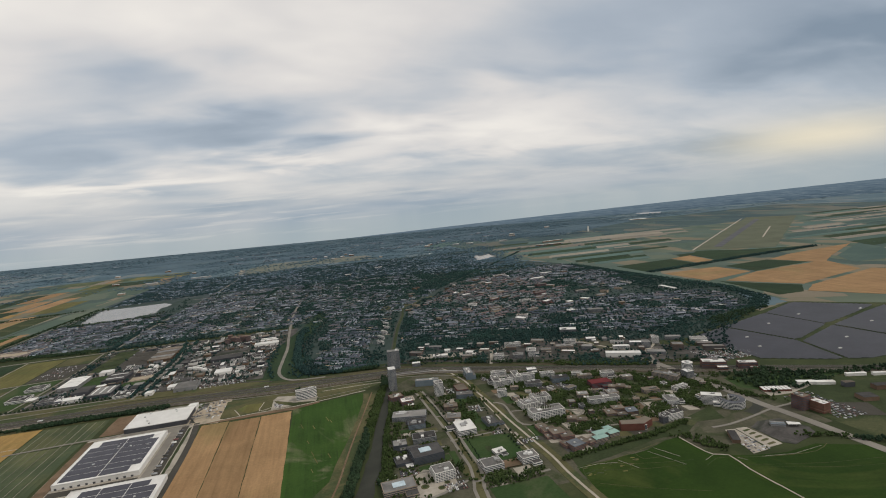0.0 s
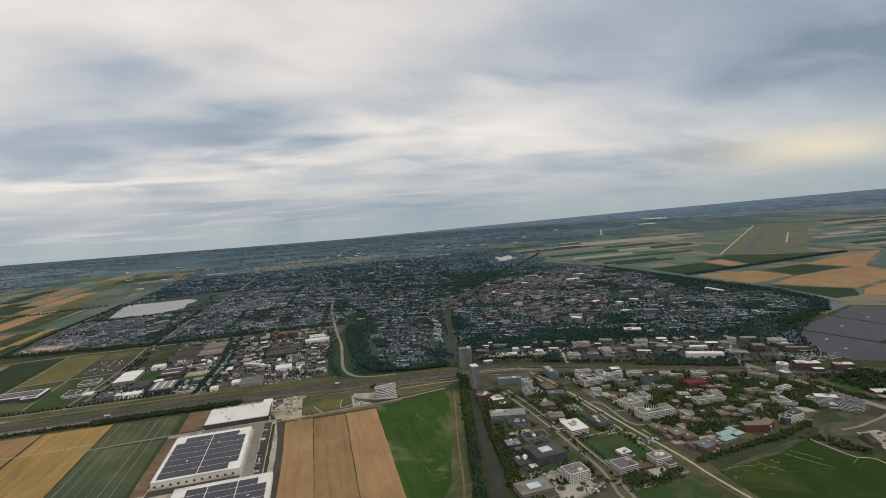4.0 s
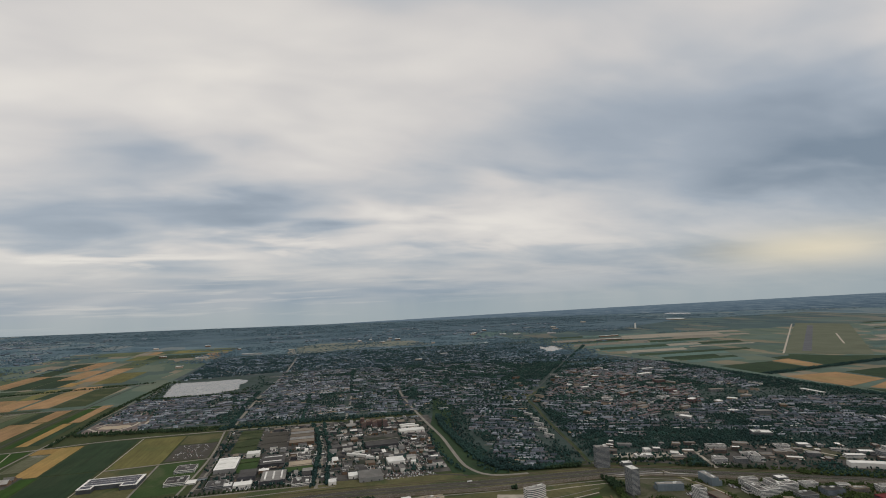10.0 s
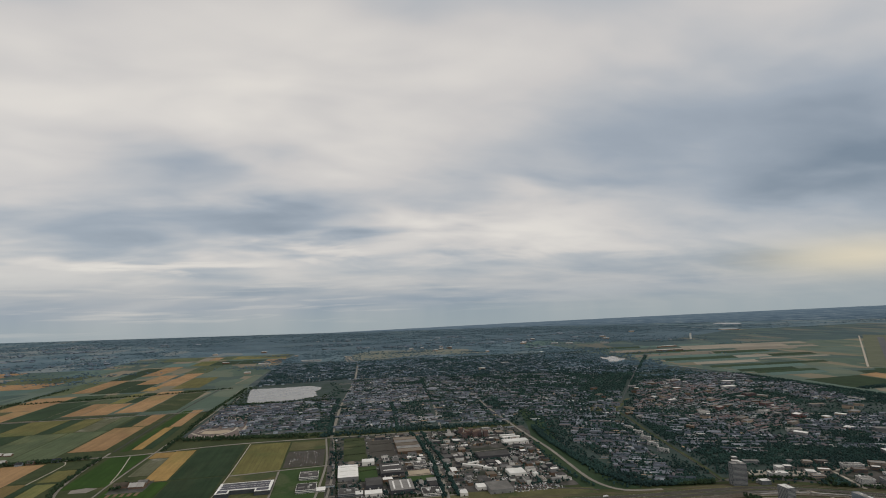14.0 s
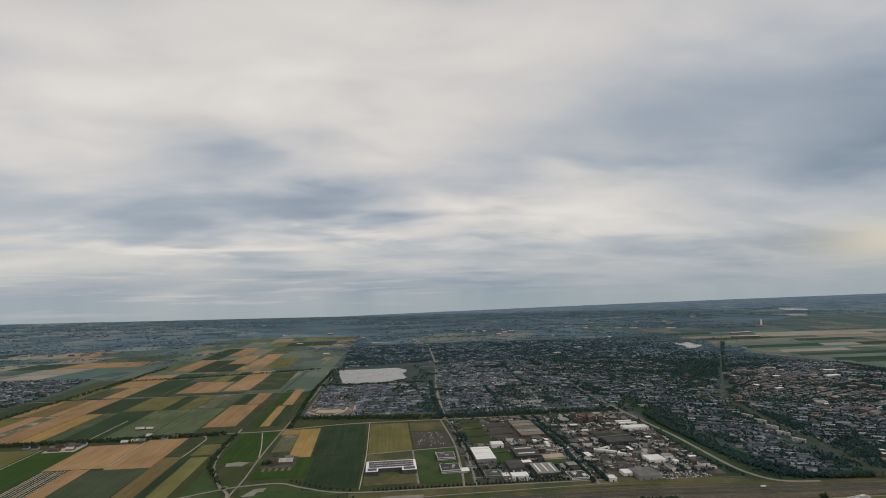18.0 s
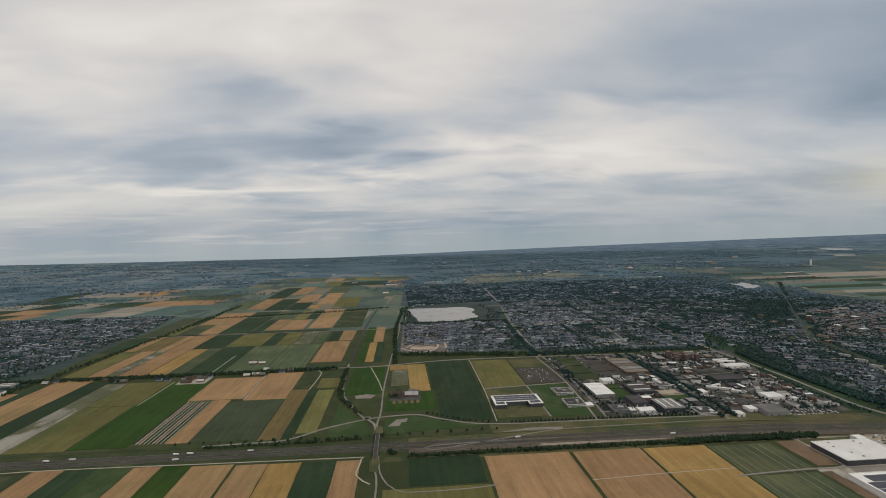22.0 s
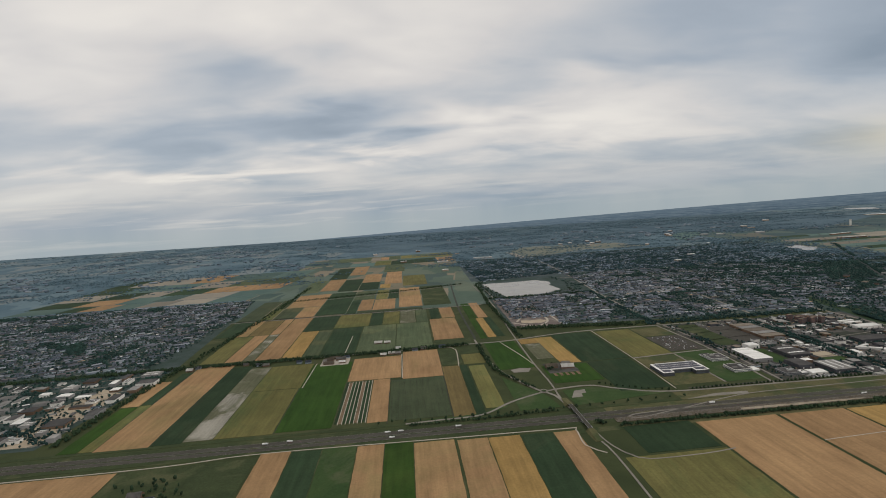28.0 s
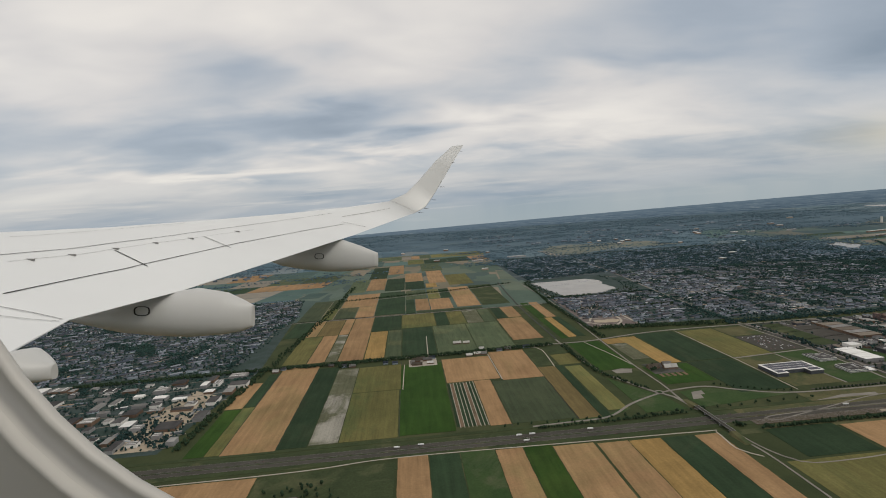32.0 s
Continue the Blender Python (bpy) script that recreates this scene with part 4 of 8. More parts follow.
for i in range(14):
    field(("wheat", "green", "dark", "olive", "wheat", "brown", "teal")[i % 7], -1330 + i * 100, -1234 + i * 100, -420, 92)
# rows of striped vegetable beds beside the wheat
for i in range(8):
    field(("dark", "earth", "dark", "dark")[i % 4], -944 + i * 4.5, -944 + i * 4.5 + 3.2, 731, 866)
    road("path", [(-944 + i * 4.5 + 3.8, 729), (-944 + i * 4.5 + 3.8, 868)], 0.8, "path", 0.40, "pale strip between vegetable beds", "path", False)


def far_fields():
    rnd = random.Random(5)
    mix = ("wheat", "dark", "teal", "olive", "straw", "far_green", "dark", "straw", "far_green")
    v = 2340
    for depth in (220, 190):
        u = -1180
        while u < -700:
            w = rnd.uniform(40, 110)
            field(rnd.choice(mix), u, u + w - 2, v + 4, v + depth * rnd.uniform(0.6, 0.95))
            u += w
        v += depth
    # fields behind the western town
    v = 1660
    for depth in (90, 110, 130, 160, 200):
        u = -2000
        while u < -1290:
            w = rnd.uniform(60, 150)
            field(rnd.choice(("straw", "wheat", "far_green", "dark", "straw", "far_green", "teal")), u, u + w - 3, v, v + depth - 5, 20)
            u += w
        v += depth
    # larger fields near the solar farm
    for mat, outline in (("wheat", [(845, 1098), (1004, 1100), (1004, 988), (846, 948)]), ("wheat", [(1012, 978), (1250, 1002), (1180, 862), (946, 802), (872, 926)]), ("dark", [(856, 926), (936, 797), (882, 748), (826, 750)]),
                         ("wheat", [(892, 748), (952, 788), (1200, 852), (1320, 700), (960, 640)]), ("wheat", [(1030, 1168), (1044, 1320), (1128, 1340), (1091, 1192)]), ("dark", [(836, 1160), (840, 1300), (1036, 1316), (1022, 1186)]),
                         ("wheat", [(1192, 1108), (1300, 1150), (1600, 1200), (1330, 1048), (1216, 974)]), ("dark", [(1100, 1192), (1136, 1340), (1220, 1420), (1330, 1320), (1500, 1250)]), ("far_green", [(1340, 1040), (1620, 1190), (1900, 1120), (1500, 900), (1260, 940)]),
                         ("dark", [(1015, 985), (1030, 1095), (1180, 1110), (1205, 1010)])):
        slab("field", outline, mat, 0.26 + 0.012 * (int(abs(outline[0][0])) % 23), FAR_LABELS.get(mat) or LABELS[mat], "field", "", 0.8, "polder fields")
    # narrow strips beyond the town, round the runway
    v = 1215
    while v < 2330:
        depth = rnd.uniform(18, 46) * (1 + (v - 1200) / 900)
        u = max(830 - (v - 1215) * 0.12, 690) + rnd.uniform(-10, 40)
        while u < 3800:
            w = rnd.uniform(110, 330) * (1 + (v - 1200) / 2500)
            mid = (u + w / 2 + depth * 0.3, v + depth / 2)
            near = any(inside([(u + f * w, v + depth / 2)], [(1010, 1100), (1040, 1350), (1160, 1500), (1240, 1500), (1420, 1330), (2800, 2420), (2450, 2720), (1190, 1520), (1180, 1400), (830, 1330), (830, 1100)])[0] for f in (0, 0.25, 0.5, 0.75, 1))
            if not near and not (v < 1400 and u > 1180):
                field(rnd.choice(("straw", "far_green", "far_green", "straw", "dark", "far_green", "far_green", "straw")), u, u + w - 4, v, v + depth - 2, depth * 0.5)
            u += w
        v += depth
    v = 740
    while v < 1400:
        depth = rnd.uniform(40, 80)
        u = 1350 + (v - 740) * 0.6
        while u < 3800:
            w = rnd.uniform(180, 420)
            field(rnd.choice(("straw", "far_green", "straw", "dark", "wheat", "far_green")), u, u + w - 4, v, v + depth - 3, depth * 0.5, 0.34)
            u += w
        v += depth


far_fields()

# meadows and grass plots near the business park and the industrial estate
slab("meadow", [(178, 160), (176, 300), (179, 347), (210, 347), (245, 349), (269, 357), (283, 358), (285, 338), (288, 322), (297, 317), (314, 310), (340, 304), (371, 306), (402, 290), (440, 120)], "pitch", 0.25, "bright green sports meadow with mown lines", "meadow")
slab("meadow", [(104, 250), (104, 345), (152, 345), (158, 250)], "meadow", 0.25, "green meadow beside the office park", "meadow")
slab("meadow", [(120, 394), (122, 432), (150, 424), (152, 397)], "meadow", 0.25, "green lawn round a small pavilion", "lawn")
slab("field", [(-51, 581), (-22, 589), (30, 598), (22, 520), (-8, 404), (-22, 385), (-54, 385)], "green_worn", 0.26, "dark green crop field with pale bare wisps", "field", "", 0.3, "polder fields")
for i in range(9):
    a, b, l = random.uniform(-40, -8), random.uniform(420, 535), random.uniform(6, 14)
    slab("bare_streak", [(a, b), (a + 0.5, b + 1), (a + 0.2 - l * 0.2, b + l), (a - 0.3 - l * 0.2, b + l * 0.9)], "olive", 0.36, "thin pale streak in the green crop", "bare patch", "", 0.15)
slab("verge", [(30, 595), (36, 592), (27, 520), (-4, 404), (-18, 384), (-24, 384), (-8, 402), (22, 520)], "verge", 0.3, "dry grass strip along a field", "grass")
slab("meadow", [(-1140, 470), (-1012, 470), (-1012, 668), (-1140, 664)], "meadow_dark", 0.24, "rough grass round a small farm", "meadow")
slab("meadow", rect(-530, -467, 755, 868), "verge", 0.2, "rough mown grass plot on an industrial estate", "grass")
slab("meadow", rect(-528, -466, 872, 1024), "olive", 0.24, "empty olive-green grass plot", "grass")
slab("meadow", rect(-464, -410, 752, 878), "meadow", 0.22, "green grass plot between halls", "grass")
slab("car_park", rect(-463, -408, 884, 965), "asphalt", 0.24, "dark allotment and parking plot", "car park")
slab("yard", rect(-463, -408, 970, 1022), "verge", 0.22, "dry grass yard", "yard")

# built-up ground
slab("paved_ground", [(-402, 742), (-80, 722), (-62, 1025), (-402, 1030)], "paving", 0.14, "grey paved yards of an industrial estate", "paving")
slab("paved_ground", [(28, 345), (104, 330), (420, 330), (425, 480), (340, 530), (215, 590), (118, 640), (60, 600)], "park", 0.14, "streets, gardens and paving of an office park", "paving")
slab("meadow", [(419, 453), (461, 445), (490, 442), (560, 404), (500, 414), (467, 409), (428, 409), (413, 424)], "meadow", 0.24, "green grass between a wide road and the railway", "grass")
slab("yard", [(425, 409), (467, 407), (496, 411), (495, 402), (445, 391), (421, 394)], "plaza", 0.26, "pale brown paved yard of low sheds", "yard")
slab("paved_ground", [(425, 270), (700, 200), (760, 300), (600, 400), (480, 465), (415, 480)], "meadow_dark", 0.12, "rough grass beside a wide road", "grass")
slab("car_park", [(438, 335), (470, 320), (482, 346), (450, 362)], "asphalt", 0.3, "grey car park beside a brick office", "car park")
slab("meadow", [(440, 420), (500, 392), (520, 430), (470, 455)], "meadow", 0.2, "green meadow beside sheds", "grass")
slab("paved_ground", [(60, 690), (125, 682), (225, 625), (345, 560), (470, 495), (480, 560), (360, 680), (180, 720)], "paving", 0.14, "streets and gardens north of the railway", "paving")
slab("town_ground", [(-660, 1100), (-70, 1050), (-70, 730), (60, 705), (330, 640), (500, 600), (720, 690), (812, 850), (790, 1100), (768, 1500), (700, 1700), (-640, 1700)], "estate", 0.10, "streets and gardens of a town", "town ground")
slab("town_ground", [(-655, 1700), (700, 1700), (690, 2300), (-640, 2300)], "town_hazed", 0.08, "streets and gardens at the edge of a town", "town ground")
slab("polder", [(700, 2335), (1100, 2330), (3900, 2330), (3900, 3600), (2300, 3300), (1400, 2700), (760, 2900)], "plain_hazed", 0.10, "plain far beyond the runway, hazed blue-green in colour", "grass", "structure", 3.0)
slab("wood_floor", [(-1150, 3080), (-640, 2760), (300, 2740), (560, 2950), (1400, 2700), (2300, 3300), (2600, 4845), (-2600, 4845)], "wood_hazed", 0.12, "dark woodland beyond the town, tinted blue for haze", "woods")
slab("meadow", [(-390, 2300), (-258, 2292), (-104, 2377), (-15, 2440), (122, 2381), (266, 2393), (221, 2640), (1, 2690), (-253, 2720), (-330, 2600)], "far_meadow", 0.20, "pale dull meadow behind the town", "meadow", "structure", 3.0)
slab("field", [(-368, 2240), (-336, 2232), (-349, 2500), (-381, 2516)], "straw", 0.26, "pale tan field behind the town", "field", "structure", 1.0)
slab("meadow", [(508, 2540), (629, 2894), (860, 3080), (842, 2912), (579, 2558)], "far_green", 0.24, "green clearing between far woods", "meadow", "structure", 3.0)
slab("meadow", [(-914, 2700), (-652, 2640), (-690, 2380), (-860, 2400)], "far_green", 0.24, "green meadow behind the fields", "meadow", "structure", 3.0)
road("avenue", [(120, 1118), (160, 1140), (206, 1160), (255, 1198)], 7.0, "verge", 0.33, "dry grass beside a bend of the avenue", "grass")
slab("town_ground", [(-1268, 735), (-1235, 1000), (-1262, 1400), (-1290, 1640), (-2300, 1640), (-2200, 735)], "estate", 0.10, "streets and yards of a town beyond the canal", "town ground")
for i in range(7):
    road("mown_line", [(-326 + i * 9.5, 592 if i > 5 else 432), (-324 + i * 9.5, 648)], 0.45, "straw", 0.40, "pale tractor line in a blue-green crop", "grass line", False)
slab("building_site", [(-170, 590), (-172, 652), (-128, 660), (-126, 596), (-132, 580)], "sand", 0.2, "sandy building site with tracks", "building site")
slab("verge", [(-128, 592), (-60, 606), (20, 612), (40, 630), (-20, 655), (-60, 650), (-128, 640)], "verge", 0.26, "dry grass bank beside the motorway", "grass")
slab("building_site", [(-262, 470), (-262, 590), (-232, 595), (-232, 660), (-160, 655), (-150, 560), (-158, 380), (-250, 380)], "plaza", 0.18, "pale concrete yards round new warehouses", "yard")
slab("building_site", [(-652, 1098), (-560, 1090), (-545, 1240), (-540, 1392), (-600, 1396), (-646, 1380)], "site_earth", 0.24, "red-brown earth of a housing estate being built", "building site")
slab("building_site", [(-634, 1128), (-596, 1118), (-580, 1134), (-590, 1148), (-612, 1144), (-630, 1150)], "sand", 0.30, "sandy streets of a housing estate being built", "building site", "structure", 2.0)
for pts in ([(-649, 1135), (-612, 1100), (-581, 1129), (-578, 1181), (-592, 1207), (-618, 1185), (-640, 1140)], [(-562, 1175), (-561, 1105)], [(-622, 1190), (-626, 1260), (-632, 1310), (-640, 1330)], [(-600, 1214), (-590, 1290), (-596, 1385)]):
    road("street", pts, 4.2, "path", 0.34, "pale sandy street on a building site")
slab("grass_bank", rect(-1560, -640, 654, 664), "meadow_dark", 0.22, "dark grass bank beside the motorway", "grass")
slab("grass_bank", rect(-640, -262, 654, 664), "verge", 0.22, "dry grass bank beside the motorway", "grass")
slab("grass_bank", rect(-1560, -230, 711, 717), "meadow_dark", 0.26, "green bank beside the motorway", "grass")

slab("grass_belt", [(-100, 705), (-34, 692), (-48, 860), (-30, 960), (4, 1080), (20, 1160), (-22, 1160), (-54, 1020), (-88, 900), (-98, 780)], "dark", 0.18, "dark grass belt along a curving town road", "grass")

# yards of the new warehouses: docks, access roads, hedges and rough ground
for u0, u1, v0, v1, mat, label, what in ((-178, -170, 476, 580, "road", "pale concrete loading dock", "yard"), (-169, -162, 470, 586, "asphalt", "dark asphalt lorry lane", "road"), (-161, -158, 474, 580, "meadow_dark", "green hedge strip beside a yard", "hedge"), (-262, -251, 474, 586, "earth", "bare brown earth beside a warehouse", "earth"), (-250, -180, 470, 480, "asphalt", "dark asphalt lorry lane", "road"), (-255, -231, 597, 652, "earth", "bare brown earth beside a warehouse", "earth"), (-231, -166, 576, 590, "road", "pale concrete loading dock", "yard"), (-164, -154, 592, 652, "paving", "grey paved yard", "yard"), (-228, -160, 640, 654, "verge", "dry grass behind a warehouse", "grass")):
    slab("yard", rect(u0, u1, v0, v1), mat, 0.30 - 0.0006 * (u0 + v0) * 0.2, label, what)
# water
LAKE = [(-632, 1635), (-622, 1525), (-606, 1412), (-560, 1400), (-515, 1408), (-450, 1460), (-446, 1480), (-456, 1530), (-446, 1560), (-442, 1600), (-468, 1640), (-545, 1632)]
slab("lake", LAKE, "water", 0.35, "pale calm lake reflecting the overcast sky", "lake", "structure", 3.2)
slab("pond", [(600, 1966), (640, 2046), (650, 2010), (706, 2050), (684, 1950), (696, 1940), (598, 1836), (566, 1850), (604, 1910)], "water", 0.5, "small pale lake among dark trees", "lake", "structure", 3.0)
slab("lake", [(2950, 4050), (3080, 4020), (3250, 4250), (3150, 4420), (3000, 4300)], "water", 1.0, "far pale lake", "lake", "structure", 8.0)
CANAL = [(60, 600), (52, 569), (40, 522), (29, 470), (22, 438), (10, 393), (3, 370), (-10, 318), (8, 318), (17, 364), (21, 389), (29, 404), (32, 433), (40, 479), (50, 518), (58, 566), (66, 600)]
slab("canal", CANAL, "ditch", 0.36, "dark grey canal beside the office park", "water", "structure", 0.9)
slab("verge", [(46, 596), (28, 571), (16, 518), (3, 469), (-9, 429), (-15, 403), (-29, 382), (-10, 372), (0, 398), (6, 425), (19, 476), (34, 540)], "verge", 0.32, "olive grass strip with a farm track beside a field", "grass")
road("farm_track", [(40, 594), (24, 529), (11, 478), (1, 436), (-7, 400), (-14, 376), (-28, 330)], 1.5, "earth", 0.42, "brown earth track between a field and a tree belt")
road("canal", [(-40, 735), (-52, 800), (-48, 870), (-30, 960), (0, 1080)], 7.0, "ditch", 0.26, "dark canal along a tree belt", "water")
road("canal", [(372, 372), (392, 380), (400, 395), (395, 415)], 10.0, "ditch", 0.26, "dark pond beside a round office", "water")
road("canal", [(-738, 1040), (-737, 1330), (-720, 1700)], 4.0, "ditch", 0.26, "narrow straight canal beside a road", "water")
for u in (-1197, -1139, -1008, -884, -809):
    road("ditch", [(u, 721), (u, 985)], 1.0, "ditch", 0.20, "narrow ditch between two fields", "ditch")
for u in (-813, -566, -475, -401, -332, -119.5, -86):
    road("ditch", [(u, 100), (u, 655 if u < -200 else 577)], 1.0 if u < -200 else 0.5, "meadow_dark", 0.25, "grassy ditch between two fields", "ditch")

# roads
MOTORWAY = [(-1900, 700), (-1560, 693), (-1200, 691), (-800, 690), (-300, 689), (-160, 680), (-60, 668), (40, 662), (110, 650), (215, 599), (330, 541), (430, 486), (620, 386), (900, 246)]


def offset(points, d):
    out = []
    for i, (x, y) in enumerate(points):
        a, b = points[max(0, i - 1)], points[min(len(points) - 1, i + 1)]
        l = math.hypot(b[0] - a[0], b[1] - a[1])
        out.append((x - d * (b[1] - a[1]) / l, y + d * (b[0] - a[0]) / l))
    return out


road("motorway_verge", [p for p in MOTORWAY if p[0] < -700] + [(-640, 690)], 34, "meadow_dark", 0.27, "dark grass along a motorway", "grass")
road("motorway_verge", [(40, 662)] + [p for p in MOTORWAY if p[0] > 40], 26, "meadow_dark", 0.27, "rough grass along a railway", "grass")
road("motorway_verge", [(-640, 690)] + [p for p in MOTORWAY if -640 < p[0] < 130], 38, "verge", 0.28, "dry grass along a motorway", "grass")
for d in (-5.5, 5.5):
    road("carriageway", offset(MOTORWAY, d), 7.0, "asphalt", 0.44, "grey asphalt carriageway of a motorway")
    for e in (-3.4, 3.4):
        road("edge_line", offset(MOTORWAY, d + e), 0.10, "line", 0.47, "white painted edge line of a motorway", "road marking")
road("guard_rail", offset(MOTORWAY, 0.0), 0.2, "rail", 0.9, "grey steel guard rail in a central strip", "guard rail")
road("service_road", [(-1560, 669), (-1145, 667), (-1015, 676), (-840, 672), (-700, 668), (-688, 664), (-690, 630), (-676, 612)], 1.4, "path", 0.40, "narrow pale service road along the motorway")
RAIL = [(-640, 676), (-420, 675), (-300, 675), (-160, 664), (-60, 650), (40, 646), (112, 636), (215, 588), (330, 530), (430, 475), (620, 375), (900, 235)]
road("railway_bed", RAIL, 11, "ballast", 0.46, "brown railway ballast with several tracks", "railway")
for d in (-4.0, -3.1, -1.2, -0.3, 1.4, 2.3, 3.6, 4.5):
    road("rail", offset(RAIL, d), 0.16, "rail", 0.62, "worn steel rail", "rail")
road("road", [(-863, 715), (-826, 717), (-776, 721), (-737, 749), (-694, 770), (-669, 777), (-628, 779), (-597, 760), (-542, 738), (-400, 733), (-250, 728)], 3.2, "road", 0.40, "pale curved slip road")
road("road", [(-662, 1620), (-655, 1340), (-668, 1059), (-674, 893), (-674, 798), (-677, 750), (-674, 716)], 2.2, "road", 0.45, "pale road running north beside a canal")
road("road", [(-674, 665), (-673, 640), (-670, 612), (-671, 552), (-676, 420)], 1.8, "road", 0.42, "pale road running south from the motorway")
road("road", [(-740, 1036), (-737, 935), (-729, 866), (-712, 816), (-694, 776), (-681, 757), (-675, 716)], 3.2, "road", 0.50, "pale curved road along a tree belt")
road("road", [(-671, 668), (-668, 634), (-662, 614), (-656, 604), (-643, 594), (-589, 594), (-560, 598)], 1.5, "road", 0.47, "pale narrow farm road curving round a field")
road("road", [(-240, 716), (-400, 714), (-472, 711), (-545, 693), (-585, 683), (-612, 676), (-621, 679), (-614, 686), (-538, 690), (-476, 690)], 1.6, "road", 0.52, "pale looping slip road beside the motorway")
slab("verge", [(-545, 711), (-235, 709), (-90, 690), (-88, 712), (-235, 731), (-400, 732), (-545, 734)], "verge", 0.27, "brown trodden grass between motorway and estate road", "grass")
slab("water_basin", [(-541, 712), (-500, 714), (-464, 712), (-462, 719), (-500, 721)], "road", 0.36, "grey paved strip beside the motorway", "paving")
for d, w in ((14.5, 2.2), (19.0, 1.6), (-13.0, 2.0), (-26.0, 1.4)):
    road("service_track", offset([p for p in MOTORWAY if -400 < p[0] < 450], d), w, "ballast" if d > 0 else "road", 0.40, "brown service track beside the motorway")
road("road", [(-760, 1012), (-690, 1012), (-600, 1030), (-528, 1036), (-400, 1034), (-230, 1030)], 4.0, "road", 0.43, "pale road along a tree belt")
road("road", [(-1270, 1003), (-1000, 1004), (-760, 1010)], 2.6, "road", 0.42, "narrow road between rows of trees")
road("road", [(-1262, 1334), (-990, 1337), (-680, 1340)], 3.4, "road", 0.42, "narrow pale country road")
road("road", [(-1090, 1560), (-850, 1610), (-690, 1660)], 3.4, "road", 0.42, "narrow country road")
road("road", [(-397, 1030), (-392, 900), (-396, 800), (-401, 735)], 2.8, "road", 0.46, "lane of a wide pale road on an industrial estate")
road("road", [(-409, 1030), (-404, 900), (-409, 800), (-415, 735)], 2.8, "road", 0.46, "lane of a wide pale road on an industrial estate")
slab("building_site", [(-502, 672), (-430, 671), (-365, 670.5), (-356, 674), (-426, 676), (-499, 677)], "sand", 0.50, "sandy strip beside the railway", "building site", "structure", 0.8)
road("path", [(-474, 596), (-403, 600), (-333, 602)], 0.9, "path", 0.46, "faint pale path across a ripe field", "path")
road("road", [(-266, 1032), (-256, 960), (-252, 860), (-262, 716)], 4.0, "road", 0.47, "straight tree-lined estate road")
road("road", [(-534, 745), (-530, 870), (-530, 1030)], 1.2, "path", 0.42, "pale cycle path along a field")
road("road", [(-530, 868), (-400, 880)], 3.0, "road", 0.49, "pale estate road")
road("road", [(-466, 752), (-466, 870)], 2.4, "road", 0.45, "pale service road")
road("road", [(-520, 742), (-400, 740), (-230, 735), (-120, 715), (-85, 700)], 3.2, "asphalt", 0.42, "estate road beside the motorway")
road("road", [(-14, 684), (-46, 688), (-66, 700), (-78, 735), (-77, 797), (-74, 870), (-76, 945), (-78, 1058), (-76, 1221), (-60, 1420), (-20, 1640)], 4.6, "road", 0.46, "wide pale road curving into the town")
road("avenue", [(74, 690), (92, 765), (108, 845), (128, 937), (147, 1009), (164, 1090), (206, 1160)], 4.6, "meadow_dark", 0.34, "broad dry grass strip through the town", "grass")
road("road", [(70.5, 690), (88.5, 765), (104.5, 845), (124.5, 937), (143.5, 1009), (160.5, 1090), (203, 1160)], 1.6, "asphalt", 0.50, "straight avenue beside a grass strip")
road("railway_line", [(206, 1150), (318, 1310), (452, 1500), (586, 1690), (800, 1985), (1127, 2430)], 3.0, "ballast_hazed", 0.50, "straight railway line between trees", "railway")
LANES = [(93, 570), (95, 556), (98, 514), (101, 472), (102.5, 438), (103, 405), (103.5, 380), (100, 358), (96, 334), (100, 250)]
road("verge", LANES, 9.6, "verge", 0.36, "dry grass between two lanes of an avenue", "grass")
road("road", offset(LANES, 3.6), 2.8, "road", 0.46, "pale lane of a tree-lined avenue")
road("road", offset(LANES, -4.2), 2.6, "road", 0.46, "pale lane of a tree-lined avenue")
for pts, w in (([(96, 358), (120, 356), (134, 352), (158, 352)], 2.6), ([(92, 362), (70, 352), (40, 345)], 2.4), ([(162, 499), (171, 491), (169, 456), (171, 437), (185, 431), (207, 432), (223, 432), (234, 437), (236, 461), (236, 487)], 2.4), ([(208, 425), (213, 409), (219, 398)], 2.0), ([(321, 361), (339, 360), (371, 365), (398, 371), (419, 372), (443, 376)], 2.6), ([(172, 692), (193, 664), (223, 652), (240, 650)], 2.4)):
    road("road", pts, w, "road", 0.49, "narrow grey street between offices")
BUSWAY = [(140, 640), (149, 602), (154, 577), (156, 538), (159, 507), (162, 455), (165, 417), (169, 371), (169, 347), (170, 328), (172, 304), (182, 200)]
road("verge", BUSWAY, 12.0, "verge", 0.32, "olive grass strip along a busway", "grass")
road("busway", BUSWAY, 2.2, "path", 0.46, "pale concrete busway in a grass strip")
road("cycle_path", [(155, 520), (154, 504), (155, 464), (154, 434), (154, 408), (156, 384)], 1.3, "path", 0.47, "pale cycle path beside a busway")
road("road", [(384, 560), (391, 520), (393, 480), (395, 442), (397, 411), (398, 382), (401, 358), (404, 329), (408, 270), (420, 180)], 9.0, "road", 0.46, "wide road beside the office park")
road("road", [(-58, 612), (-20, 606), (40, 616)], 1.0, "road", 0.44, "pale track beside a field")
road("road", [(-160, 584), (-139, 586), (-116, 588), (-92, 590), (-49, 591), (-22, 595), (6, 600), (33, 605)], 1.3, "path", 0.46, "pale farm track along a field")
